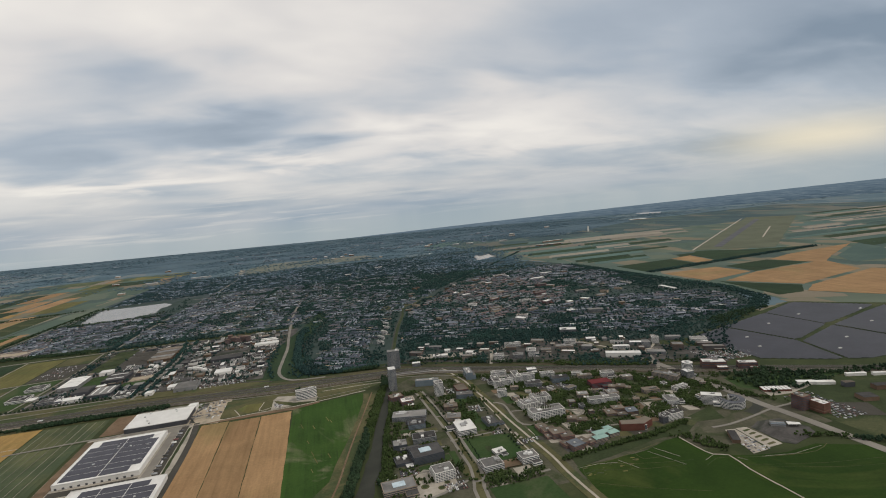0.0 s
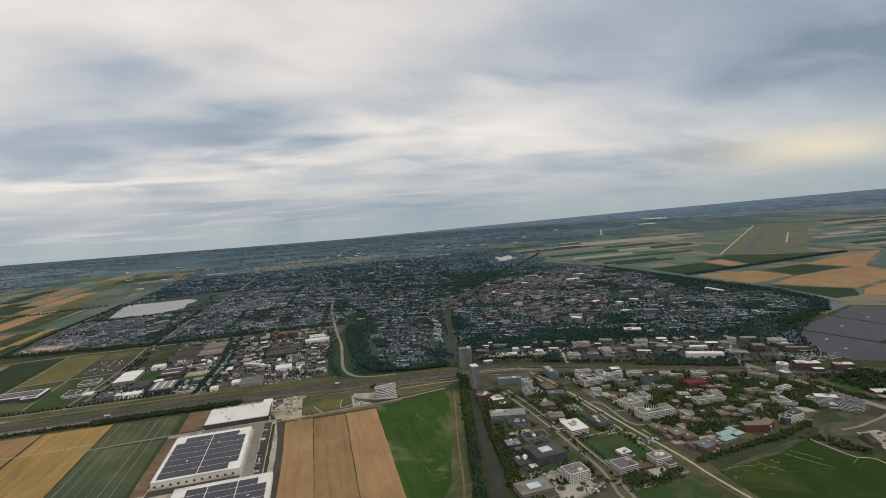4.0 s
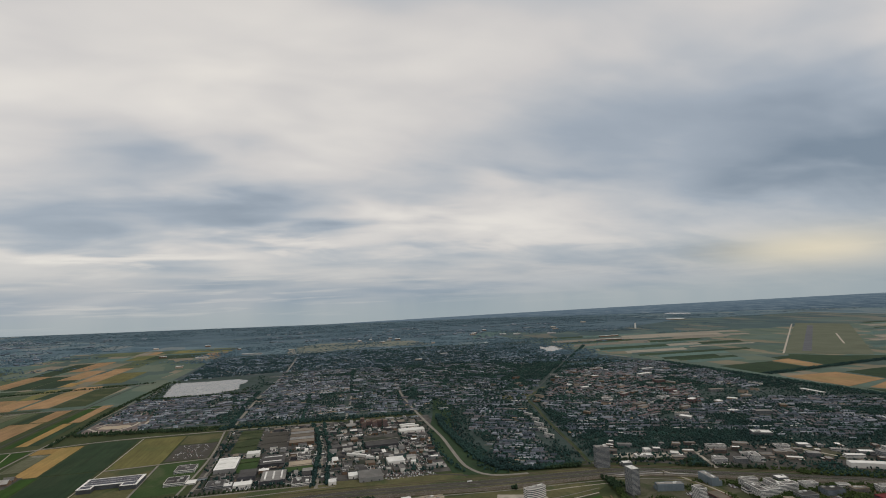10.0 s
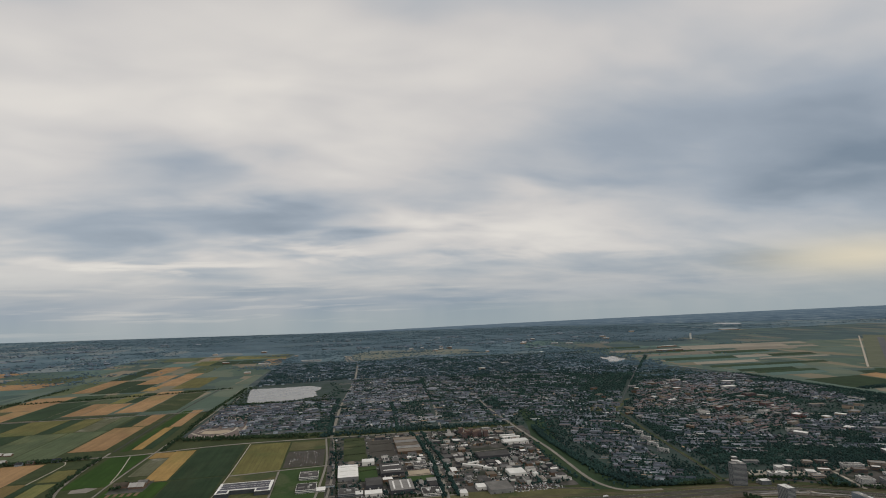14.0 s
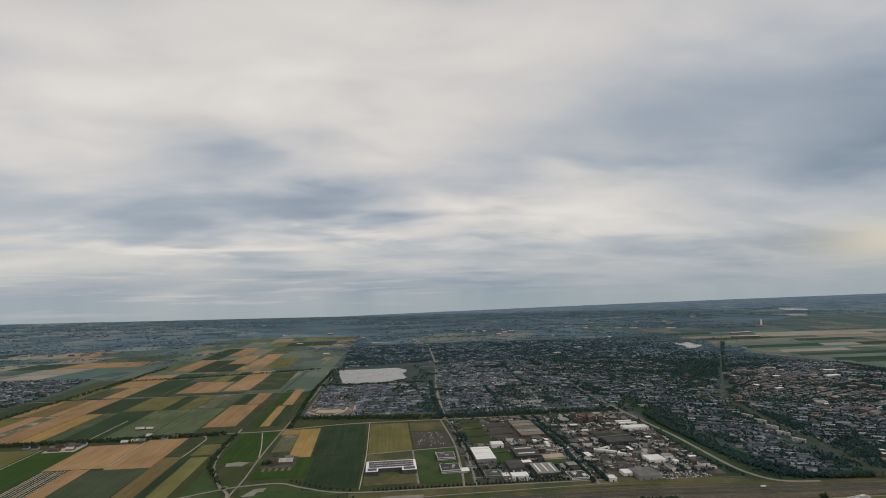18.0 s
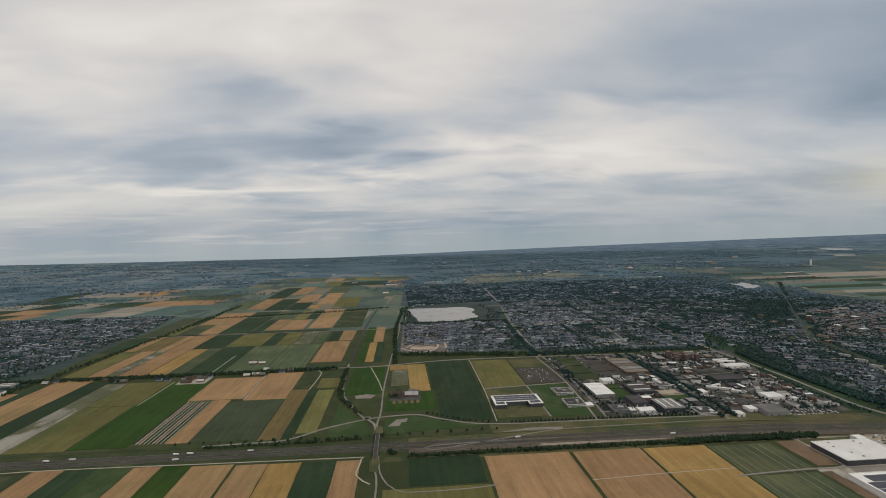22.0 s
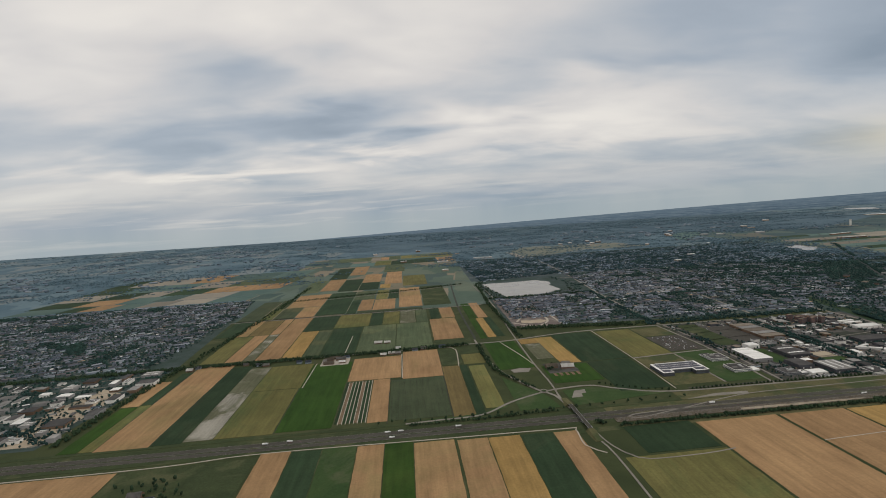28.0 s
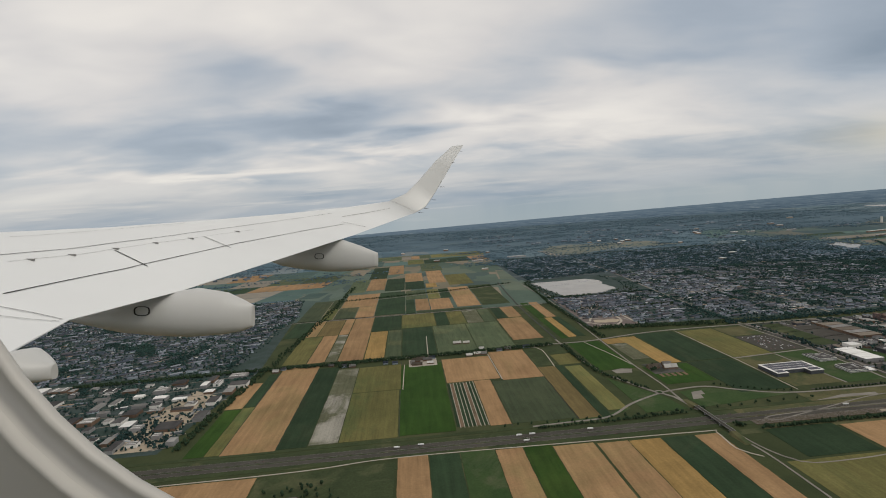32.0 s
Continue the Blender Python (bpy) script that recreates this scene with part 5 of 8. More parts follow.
road("road", [(-18, 627), (11, 627), (43, 626), (60, 625)], 1.2, "path", 0.46, "pale path along the railway bank")
road("road", [(-87, 621), (-90, 595), (-77, 600), (-70, 606)], 1.0, "path", 0.44, "pale path round a grass plot")
road("road", [(-119, 611), (-111, 592), (-111, 588)], 1.0, "path", 0.44, "pale path to a grass plot")
slab("car_park", [(-76, 622), (-71, 608), (-54, 594), (-77, 592)], "plaza", 0.40, "pale triangular car park beside an office", "car park")
slab("meadow", [(-107, 623), (-88, 620), (-91, 598), (-103, 594), (-117, 610)], "olive", 0.36, "green grass plot between sandy paths", "grass")
slab("building_site", [(-154, 586), (-135, 584), (-133, 594), (-132, 632), (-157, 634), (-168, 610)], "sand", 0.36, "trodden sandy ground of a building site", "building site", "structure", 1.2)
slab("yard", [(-52, 604), (-77, 622), (-72, 634), (-48, 626), (-24, 612), (-26, 598)], "plaza", 0.34, "pale paved yard round a curved office", "yard")
slab("verge", [(-150, 582), (-51, 581), (-22, 590), (-22, 594), (-49, 589), (-92, 589), (-139, 585)], "earth", 0.38, "brown earth strip between wheat and a track", "grass")
slab("verge", [(-24, 598), (30, 606), (58, 624), (-14, 625)], "verge", 0.34, "green grass between a track and the railway bank", "grass")
slab("verge", [(-132, 590), (-55, 594), (-76, 640), (-132, 645)], "verge", 0.30, "dry trodden grass beside a building site", "grass")
road("path", [(283, 358), (284, 338), (287, 323), (297, 317), (295, 295), (296, 272), (297, 256), (299, 150)], 1.1, "path", 0.50, "white shell path across a meadow", "path")
road("road", [(-155, 590), (-150, 520), (-152, 400), (-160, 370)], 6.0, "asphalt", 0.40, "grey service road beside a warehouse")
road("road", [(-340, 588), (-262, 592), (-160, 588)], 2.6, "road", 0.46, "pale farm road")
road("path", [(-867, 868), (-868, 985)], 1.4, "path", 0.46, "pale farm track", "path")
road("path", [(-1005, 862), (-1003, 968)], 1.2, "path", 0.46, "pale farm track", "path")
road("path", [(-783, 900), (-779, 985), (-792, 1004)], 1.4, "path", 0.46, "pale farm track", "path")
road("path", [(-700, 1005), (-684, 930), (-676, 880)], 1.4, "path", 0.5, "pale track across a meadow", "path")
road("path", [(-964, 1015), (-962, 1130)], 1.4, "path", 0.48, "pale farm track", "path")
for pts in ([(179, 345), (196, 345), (212, 341)], [(244, 347), (258, 318)], [(252, 350), (262, 330)], [(276, 318), (286, 322)], [(318, 306), (344, 300), (372, 302)], [(214, 344), (222, 328)], [(300, 312), (304, 306)]):
    road("mown_line", pts, 0.22, "plaza", 0.44, "pale trodden line in a meadow", "grass line", False)
for outline, label in (([(-666, 722), (-545, 737), (-598, 757), (-632, 774), (-668, 770)], "green meadow inside a slip road"), ([(-732, 722), (-684, 722), (-690, 758), (-712, 800), (-731, 836)], "green meadow beside a slip road"), ([(-866, 720), (-776, 724), (-742, 748), (-744, 736), (-776, 719)], "dark green strip beside a slip road")):
    slab("meadow", outline, "meadow", 0.28, label, "meadow")
# roundabout where the slip road meets the road to the north
ring = [(-690 + 4 * math.cos(a * math.pi / 10), 774 + 5 * math.sin(a * math.pi / 10)) for a in range(21)]
road("roundabout", ring, 2.0, "road", 0.54, "pale roundabout with a grass island")
slab("roundabout_island", ring[:-1], "meadow", 0.50, "round grass island of a roundabout", "grass")
# town streets
for pts, w in (((( -650, 1345), (-400, 1330), (-100, 1290), (100, 1260)), 4), (((-640, 1530), (-630, 1345), (-560, 1110)), 3), (((-400, 1040), (-385, 1330), (-350, 1700), (-330, 2100)), 5), (((-210, 1040), (-180, 1300), (-150, 1700)), 4),
               (((60, 880), (250, 830), (420, 770), (560, 720)), 4), (((130, 1100), (350, 1020), (620, 900)), 4), (((-400, 1650), (0, 1600), (420, 1500)), 4)):
    road("street", pts, w, "road", 0.3, "pale town street")

slab("grass_junction", [(112, 1100), (150, 1092), (200, 1130), (216, 1150), (208, 1172), (150, 1152), (120, 1130)], "verge", 0.36, "rounded grass island where two avenues meet", "grass", "structure", 0.8)
# runway beyond the fields
slab("airfield_grass", [(1232, 1443), (1420, 1300), (2700, 2330), (2566, 2548)], "airfield", 0.5, "olive grass round a distant runway", "grass", "structure", 2.0)
road("runway", [(1340, 1455), (2441, 2352)], 26, "runway", 0.9, "long grey distant runway", "runway", False)
road("runway_edge", [(1224, 1440), (2462, 2483)], 6, "path", 0.95, "pale taxiway beside a distant runway", "runway", False)
road("runway_edge", [(1661, 1575), (2050, 1904)], 6, "path", 0.95, "pale track beside a distant runway", "runway", False)

# ---- vehicles ----
def truck(x, y, turn):
    ob = new("lorry")
    ob.matrix_basis = pose(x, y, 0.47, 0, 0, turn)
    part("trailer", a_box(-3.4, 1.6, -0.52, 0.52, 0.45, 1.65), M["truck_white"], ob)
    bm = a_box(1.8, 2.7, -0.5, 0.5, 0.3, 1.45)
    bmesh.ops.bevel(bm, geom=bm.edges[:], offset=0.08, segments=1)
    part("cab", bm, M["truck_white"], ob)
    part("windscreen", a_box(2.62, 2.72, -0.42, 0.42, 0.85, 1.3), M["glass"], ob)
    for px in (-2.8, -2.2, -1.6, 2.2):
        for side in (-0.5, 0.5):
            bm = bmesh.new()
            bmesh.ops.create_cone(bm, cap_ends=True, segments=10, radius1=0.22, radius2=0.22, depth=0.16, matrix=Matrix.Translation((px, side, 0.22)) @ Matrix.Rotation(math.pi / 2, 4, "X"))
            part("wheel", bm, M["tyre"], ob)
    return tagged(ob, "white articulated lorry on the motorway", "lorry", "vehicles on the motorway")


for x, y, turn in ((-1010, 696, 0), (-985, 697, 0), (-882, 697, 0), (-878, 684, 180), (-868, 697, 0), (-806, 696, 0), (-520, 695, 0), (-350, 683, 180), (-90, 678, 175)):
    truck(x, y, turn)


def car(x, y, turn):
    ob = new("car")
    ob.matrix_basis = pose(x, y, 0.46, 0, 0, turn)
    bm = a_box(-0.9, 0.9, -0.36, 0.36, 0.12, 0.36)
    bmesh.ops.bevel(bm, geom=bm.edges[:], offset=0.05, segments=1)
    part("body", bm, M["car_paint"], ob)
    bm = bmesh.new()
    v = [bm.verts.new(p) for p in ((-0.7, -0.33, 0.35), (0.45, -0.33, 0.35), (0.45, 0.33, 0.35), (-0.7, 0.33, 0.35), (-0.5, -0.27, 0.58), (0.15, -0.27, 0.58), (0.15, 0.27, 0.58), (-0.5, 0.27, 0.58))]
    for f in ((4, 5, 6, 7), (0, 1, 5, 4), (1, 2, 6, 5), (2, 3, 7, 6), (3, 0, 4, 7)):
        bm.faces.new([v[i] for i in f])
    part("cabin", bm, M["glass"], ob)
    for px in (-0.55, 0.55):
        for side in (-0.35, 0.35):
            bm = bmesh.new()
            bmesh.ops.create_cone(bm, cap_ends=True, segments=8, radius1=0.13, radius2=0.13, depth=0.09, matrix=Matrix.Translation((px, side, 0.13)) @ Matrix.Rotation(math.pi / 2, 4, "X"))
            part("wheel", bm, M["tyre"], ob)
    return tagged(ob, "small car driving on the motorway", "car", "vehicles on the motorway")


FIRST_CAR = car(-930, 685, 180)
for i in range(26):
    lane = random.choice((-9, -5, 5, 9))
    u = random.uniform(-1250, -250)
    copy_thing(FIRST_CAR, pose(u, 690 + lane, 0.46, 0, 0, 0 if lane > 0 else 180))

# ---- warehouses with solar roofs ----
def warehouse(u0, u1, v0, v1, h, panels, label, wall="wall_white", roof="roof_white"):
    ob = new("warehouse")
    w, d = u1 - u0, v1 - v0
    BUILT.append(((u0 + u1) / 2, (v0 + v1) / 2, w, d))
    ob.matrix_basis = pose((u0 + u1) / 2, (v0 + v1) / 2, 0.05)
    part("wall", a_box(-w / 2, w / 2, -d / 2, d / 2, 0, h), M[wall], ob)
    part("roof", a_box(-w / 2 - 0.1, w / 2 + 0.1, -d / 2 - 0.1, d / 2 + 0.1, h + 0.01, h + 0.25), M[roof], ob)
    bm = bmesh.new()
    for a in ((-w / 2 - 0.1, w / 2 + 0.1, -d / 2 - 0.1, -d / 2 + 0.5), (-w / 2 - 0.1, w / 2 + 0.1, d / 2 - 0.5, d / 2 + 0.1), (-w / 2 - 0.1, -w / 2 + 0.5, -d / 2, d / 2), (w / 2 - 0.5, w / 2 + 0.1, -d / 2, d / 2)):
        box(bm, *a, h + 0.2, h + 0.7)
    part("roof_rim", bm, M[roof], ob)
    if panels:
        nx, ny = panels
        for i in range(nx):
            for j in range(ny):
                x0, x1 = -w / 2 + 3 + i * (w - 6) / nx, -w / 2 + 3 + (i + 1) * (w - 6) / nx - 0.8
                y0, y1 = -d / 2 + 4 + j * (d - 8) / ny, -d / 2 + 4 + (j + 1) * (d - 8) / ny - 1.0
                cut = 7 if (i == nx - 1 and j in (0, ny - 1)) or (i == 0 and j == ny - 1) else 0
                part("solar_panel_block", a_box(x0 + (cut if i == 0 else 0), x1 - (cut if i else 0), y0, y1, h + 0.2, h + 0.5), M["panel"], ob, "dark blue solar panels")
    for i in range(int(w / 6)):
        px = -w / 2 + 3 + i * 6
        part("loading_door", a_box(px - 1, px + 1, -d / 2 - 0.12, -d / 2 + 0.1, 0, 1.8), M["wall_dark"], ob)
    for i in range(6):
        px, py = random.uniform(-0.4, 0.4) * w, random.uniform(-0.4, 0.4) * d
        part("roof_unit", a_box(px - 0.8, px + 0.8, py - 0.8, py + 0.8, h + 0.2, h + 1.2), M["plant_box"], ob)
    return tagged(ob, label, "warehouse", "new warehouses")


warehouse(-249, -180, 484, 572, 4.2, (2, 7), "large new warehouse with solar panels on a white roof")
warehouse(-229, -166, 593, 636, 5, None, "new warehouse with a white roof and dark walls", "wall_dark")
warehouse(-226, -152, 396, 466, 4.2, (3, 6), "large warehouse with solar panels on a white roof")
hall(-170, 640, 10, 14, 5, "wall_white", "roof_white", label="small white hall joined to a warehouse")

# U-shaped white hall with a dark roof
ob = new("industrial_hall")
ob.location = (-497, 803, 0.05)
BUILT.append((-497, 803, 64, 40))
U = [(-31, -18), (-16, -18), (-16, -8), (13, -8), (13, -18), (31, -18), (31, 18), (-31, 18)]
part("wall", prism(bmesh.new(), U, 0, 5), M["wall_dark"], ob)
part("window_band", prism(bmesh.new(), [(x * 1.003, y * 1.005) for x, y in U], 1.0, 2.2), M["glass"], ob)
part("roof", prism(bmesh.new(), [(x * 1.01, y * 1.01) for x, y in U], 5.0, 5.5), M["roof_white"], ob)
for j in range(3):
    part("solar_panel_block", a_box(-28, 28, -5.5 + j * 7.5, 0.5 + j * 7.5, 5.5, 5.75), M["panel"], ob, "dark solar panels")
part("solar_panel_block", a_box(-29, -18, -16, -8, 5.5, 5.75), M["panel"], ob)
part("solar_panel_block", a_box(15, 29, -16, -8, 5.5, 5.75), M["panel"], ob)
tagged(ob, "U-shaped modern hall with a white roof edge and dark solar roof", "industrial hall", "industrial halls")

# ---- industrial estate ----
for y, d in ((836, 22), (790, 24)):
    office(-424, y, 24, d, 3.6, "wall_white", "roof_dark", 0, 2, "glass", "low white-edged office hall on a grass plot")
hall(-374, 832, 26, 50, 5, "wall_grey", "roof_white", 3, "large hall with a pale curved roof", along_x=False)
hall(-346, 872, 17, 15, 5, "wall_white", "roof_white", 0, "hall with a white arched roof")
hall(-317, 830, 30, 40, 5, "wall_dark", "roof_dark", 2, "large dark hall with a black roof", along_x=False)
hall(-343, 784, 20, 28, 5, "wall_dark", "roof_dark", 0, "large dark hall with a black roof")
hall(-345, 754, 20, 13, 3, "wall_white", "roof_white", 0, "low white hall with flat roof")
hall(-311, 764, 28, 36, 5, "wall_dark", "roof_grey", 3, "grey-roofed hall with long rooflight strips", along_x=True)
office(-278, 741, 22, 22, 3, "wall_white", "roof_dark", 0, 2, "glass", "low block with white roof edges and dark courts")
office(-376, 762, 20, 20, 3.4, "wall_grey", "roof_dark", 0, 2, "glass", "low grey office hall beside a wide road")
for i in range(5):
    hall(-282, 913 + i * 17, 36, 15, 4, "wall_brown", "roof_grey" if i % 2 else "roof_brown", 0, "brown-grey hall in a row of alike halls", doors=False)
office(-277, 842, 18, 18, 4, "wall_white", "roof_dark", 0, 2, "glass", "hall with a black roof and white edges")
for u0, u1, v0, v1, mat, label in ((-362, -336, 800, 860, "meadow", "green grass plot between halls"), (-300, -264, 786, 804, "meadow", "green grass plot between halls"), (-296, -267, 806, 828, "sand", "sandy storage yard"), (-342, -304, 902, 992, "asphalt", "car park full of pale cars"), (-380, -346, 890, 1020, "meadow_dark", "green grass and tree plot")):
    slab("plot", rect(u0, u1, v0, v1), mat, 0.24, label, "yard")
    BUILT.append(((u0 + u1) / 2, (v0 + v1) / 2, u1 - u0, v1 - v0))
hall(-198, 732, 28, 28, 5, "wall_grey", "roof_grey", 0, "wide grey-roofed hall beside the motorway")
hall(-160, 780, 22, 20, 4, "wall_white", "roof_white", 0, "pale square hall with flat roof")
hall(-243, 726, 9, 11, 4, "wall_white", "roof_white", 0, "narrow white hall by the motorway")
hall(-218, 740, 11, 13, 4, "wall_white", "roof_white", 0, "white tent-like hall beside the motorway")
hall(-168, 858, 46, 22, 5, "wall_dark", "roof_dark", 0, "large dark hall with a black roof")
hall(-112, 922, 40, 16, 4, "wall_white", "roof_white", 0, "long white hall beside a road")
hall(-110, 948, 30, 5, 3, "wall_white", "roof_white", 0, "narrow white hall with flat roof", doors=False)
hall(-112, 960, 26, 5, 3, "wall_white", "roof_white", 0, "narrow white hall with flat roof", doors=False)
for x, y, turn in ((-212, 824, -35), (-198, 816, -35), (-188, 804, -35), (-204, 832, 20)):
    hall(x, y, 18, 4, 3, "wall_white", "roof_white", 0, "narrow white hall with flat roof", turn=turn, doors=False)
BUILT.append((-163, 896, 54, 34))
for i in range(9):
    office(-184 + (i % 5) * 9, 968 + (i // 5) * 20 + (i % 2) * 7, 7, 8, random.uniform(7, 11), "flats", "roof_brown", label="stepped salmon-brick block of flats", name="block_of_flats", plant=False)
for k in range(1100):
    w, d = random.choice((5, 6, 8, 10, 12, 16)), random.choice((5, 7, 9, 12, 16))
    x, y = random.uniform(-378, -92), random.uniform(738, 1018)
    if abs(x + 256) < 6 + w / 2 or y - d / 2 < 738 or x - w / 2 < -380 or x + w / 2 > -94 or not free(x, y, w, d, 1.6):
        continue
    hall(x, y, w, d, random.uniform(2.0, 4.4), random.choice(("wall_grey", "wall_white", "wall_dark", "wall_brown", "wall_dark")), random.choice(("roof_grey", "roof_dark", "roof_white", "roof_dark", "roof_dark", "roof_grey", "roof_grey", "roof_brown", "roof_dark")), random.choice((0, 0, 0, 0, 2)), along_x=random.random() < 0.5, doors=False)

# western industrial estate beyond the canal
for k in range(230):
    w, d = random.choice((9, 13, 18, 26)), random.choice((9, 12, 18, 24))
    y = random.uniform(742, 985)
    x = random.uniform(-1560, -1262 + (y - 735) * 0.1)
    if not free(x, y, w, d, 4.0):
        continue
    hall(x, y, w, d, random.uniform(2.6, 5.5), random.choice(("wall_grey", "wall_white", "wall_brown")), random.choice(("roof_grey", "roof_white", "roof_dark", "roof_dark", "roof_grey", "roof_grey")), random.choice((0, 0, 2)), along_x=random.random() < 0.5, doors=False)
slab("building_site", [(-1320, 745), (-1275, 745), (-1262, 900), (-1305, 930), (-1330, 850)], "sand", 0.2, "sandy yard with stored goods", "yard")

# ---- office park ----
office(66, 592, 11, 15, 31, "wall_grey", "roof_white", 0, 22, "glass", "slender blue-grey office tower with a pale top", name="office_tower")
office(80, 674, 20, 11, 29, "wall_grey", "roof_grey", -10, 18, "glass", "broad grey tower block by the railway", name="office_tower")
office(114, 550, 11, 13, 18, "wall_white", "roof_grey", 0, 12, "glass", "white tower block with small windows", name="office_tower")
office(162, 592, 10, 28, 11, "glass_blue", "roof_grey", -6, 8, "glass_blue", "long blue glass office block")
office(64, 556, 18, 14, 7, "wall_red", "roof_brown", 10, 0, "glass", "red-brick block with stepped roofs")
office(74, 540, 16, 14, 6, "wall_red", "roof_white", 0, 0, "glass", "red-brick block with a pale roof")
office(70, 500, 42, 18, 6, "wall_grey", "roof_grey", -14, 4, "glass", "slate-grey block with white domes on its roof")
office(73, 476, 20, 14, 6, "glass", "roof_dark", -6, 4, "glass_blue", "grey glass office block with a dark roof")
office(50, 439, 15, 14, 6, "wall_dark", "roof_grey", -4, 4, "glass", "dark grey office with a white roof terrace")
office(74, 445, 26, 16, 6, "wall_grey", "roof_dark", -4, 4, "glass", "grey office block with a dark stepped roof")
office(69, 411, 32, 24, 9, "wall_dark", "roof_dark", 4, 6, "glass", "large black glass office block with a bright atrium roof", plant=False, rim="wall_dark")
office(75, 375, 20, 16, 10, "wall_white", "roof_grey", 4, 6, "glass", "white office block with a grid of windows", mullions=2.0)
office(38, 370, 31, 19, 5.6, "wall_tan", "roof_grey", 2, 3, "glass", "low pale office with a glazed atrium roof", plant=False)
office(48, 411, 17, 16, 3.2, "wall_dark", "roof_dark", 4, 2, "glass", "low dark pavilion round a court")
office(115, 448, 21, 27, 7, "wall_white", "roof_white", 0, 4, "glass", "white office block with two roof terraces")
office(112, 478, 18, 15, 5, "wall_tan", "roof_grey", -14, 3, "glass", "pale office with a white roof")
office(116, 505, 18, 13, 5, "wall_brown", "roof_brown", -10, 3, "glass", "brown brick block with flat roofs")
office(143, 453, 14, 22, 4.5, "wall_dark", "roof_dark", 4, 3, "glass_blue", "low dark glass office among small trees")
office(139, 530, 22, 13, 6, "wall_dark", "roof_grey", -14, 4, "glass_blue", "dark glass office with a grey roof")
office(108, 588, 34, 9, 9, "glass_blue", "roof_grey", -14, 6, "glass_blue", "curved blue glass office front by the railway")
office(142, 556, 16, 24, 3, "wall_red", "roof_brown", 0, 2, "glass", "low red-brick roof beside a white tower", plant=False)
for x, w, d in ((116, 20, 16), (148, 18, 14)):
    office(x, 373, w, d, 6.8, "wall_white", "roof_grey", 3, 4, "glass", "white office with four bands of dark windows")
slab("terrace", rect(122, 140, 367, 378), "earth", 1.2, "low brown terrace joining two white offices", "terrace")
office(130, 394, 12, 10, 3.2, "wall_white", "roof_white", 8, 2, "glass", "small white pavilion in a lawn")
for x, y, w, d, turn in ((184, 550, 10, 30, -8), (195, 542, 18, 9, -8), (212, 554, 10, 28, -8), (224, 548, 20, 9, -8), (196, 572, 22, 9, -8), (178, 513, 12, 8, -8)):
    office(x, y, w, d, 10, "wall_white", "roof_grey", turn, 6, "glass", "white apartment slab with dark window bands", name="apartment_block")
office(240, 572, 14.4, 10.8, 5.6, "wall_grey", "roof_white", -12, 4, "glass", "pale office block with flat roof")
COURT = [(-17, -7), (17, -7), (17, 7), (9, 7), (9, -1), (-9, -1), (-9, 7), (-17, 7)]
office(200, 446, 34, 14, 7.4, "wall_white", "roof_grey", -2, 5, "glass", "white office block round a court with tall window bays", mullions=2.6, outline=COURT)
for x, y, turn in ((193, 474, 4), (211, 484, -3)):
    office(x, y, 19, 15, 6.2, "wall_white", "roof_grey", turn, 5, "glass", "white office block with stepped roofs", mullions=2.4, outline=[(px * 0.52, py) for px, py in COURT])


def stepped(x, y, steps, turn, wall, roof, label):
    """A block of terraces: boxes (x0, x1, y0, y1, height), each with window bands and a roof."""
    ob = new("office_building")
    ob.matrix_basis = pose(x, y, 0.05, 0, 0, turn)
    BUILT.append((x, y, max(q[1] for q in steps) - min(q[0] for q in steps), max(q[3] for q in steps) - min(q[2] for q in steps)))
    for x0, x1, y0, y1, h in steps:
        part("wall", a_box(x0, x1, y0, y1, -0.3, h), M[wall], ob)
        for i in range(max(1, round(h / 1.3))):
            part("window_band", a_box(x0 - 0.06, x1 + 0.06, y0 - 0.06, y1 + 0.06, i * 1.3 + 0.5, i * 1.3 + 0.95), M["glass"], ob)
        part("roof", a_box(x0 + 0.4, x1 - 0.4, y0 + 0.4, y1 - 0.4, h - 0.1, h + 0.12), M[roof], ob)
        part("roof_plant", a_box(x0 + 0.3 * (x1 - x0), x0 + 0.5 * (x1 - x0), y0 + 0.4 * (y1 - y0), y0 + 0.6 * (y1 - y0), h, h + 0.7), M["plant_box"], ob)
    return tagged(ob, label, "office building", "office blocks")


stepped(187, 408, ((-9, 1, 6, 18, 3.0), (-8, 5, -2, 8, 4.2), (-4, 9, -12, 0, 5.4), (2, 14, -18, -8, 4.2), (-9, -3, -10, -2, 2.4)), 0, "flats", "roof_brown", "brown brick office in stepped terraces")
stepped(198, 377, ((-10, 2, -6, 6, 4.6), (1, 10, -3, 8, 3.6), (8, 17, -5, 4, 2.6), (-12, -6, 2, 12, 3.0)), 12, "flats", "roof_brown", "low brown brick office in stepped terraces")
ob = new("school_building")
ob.matrix_basis = pose(226, 384, 0.05, 0, 0, 6) @ Matrix.Diagonal((0.84, 0.84, 0.9, 1.0))
BUILT.append((228, 384, 34, 22))
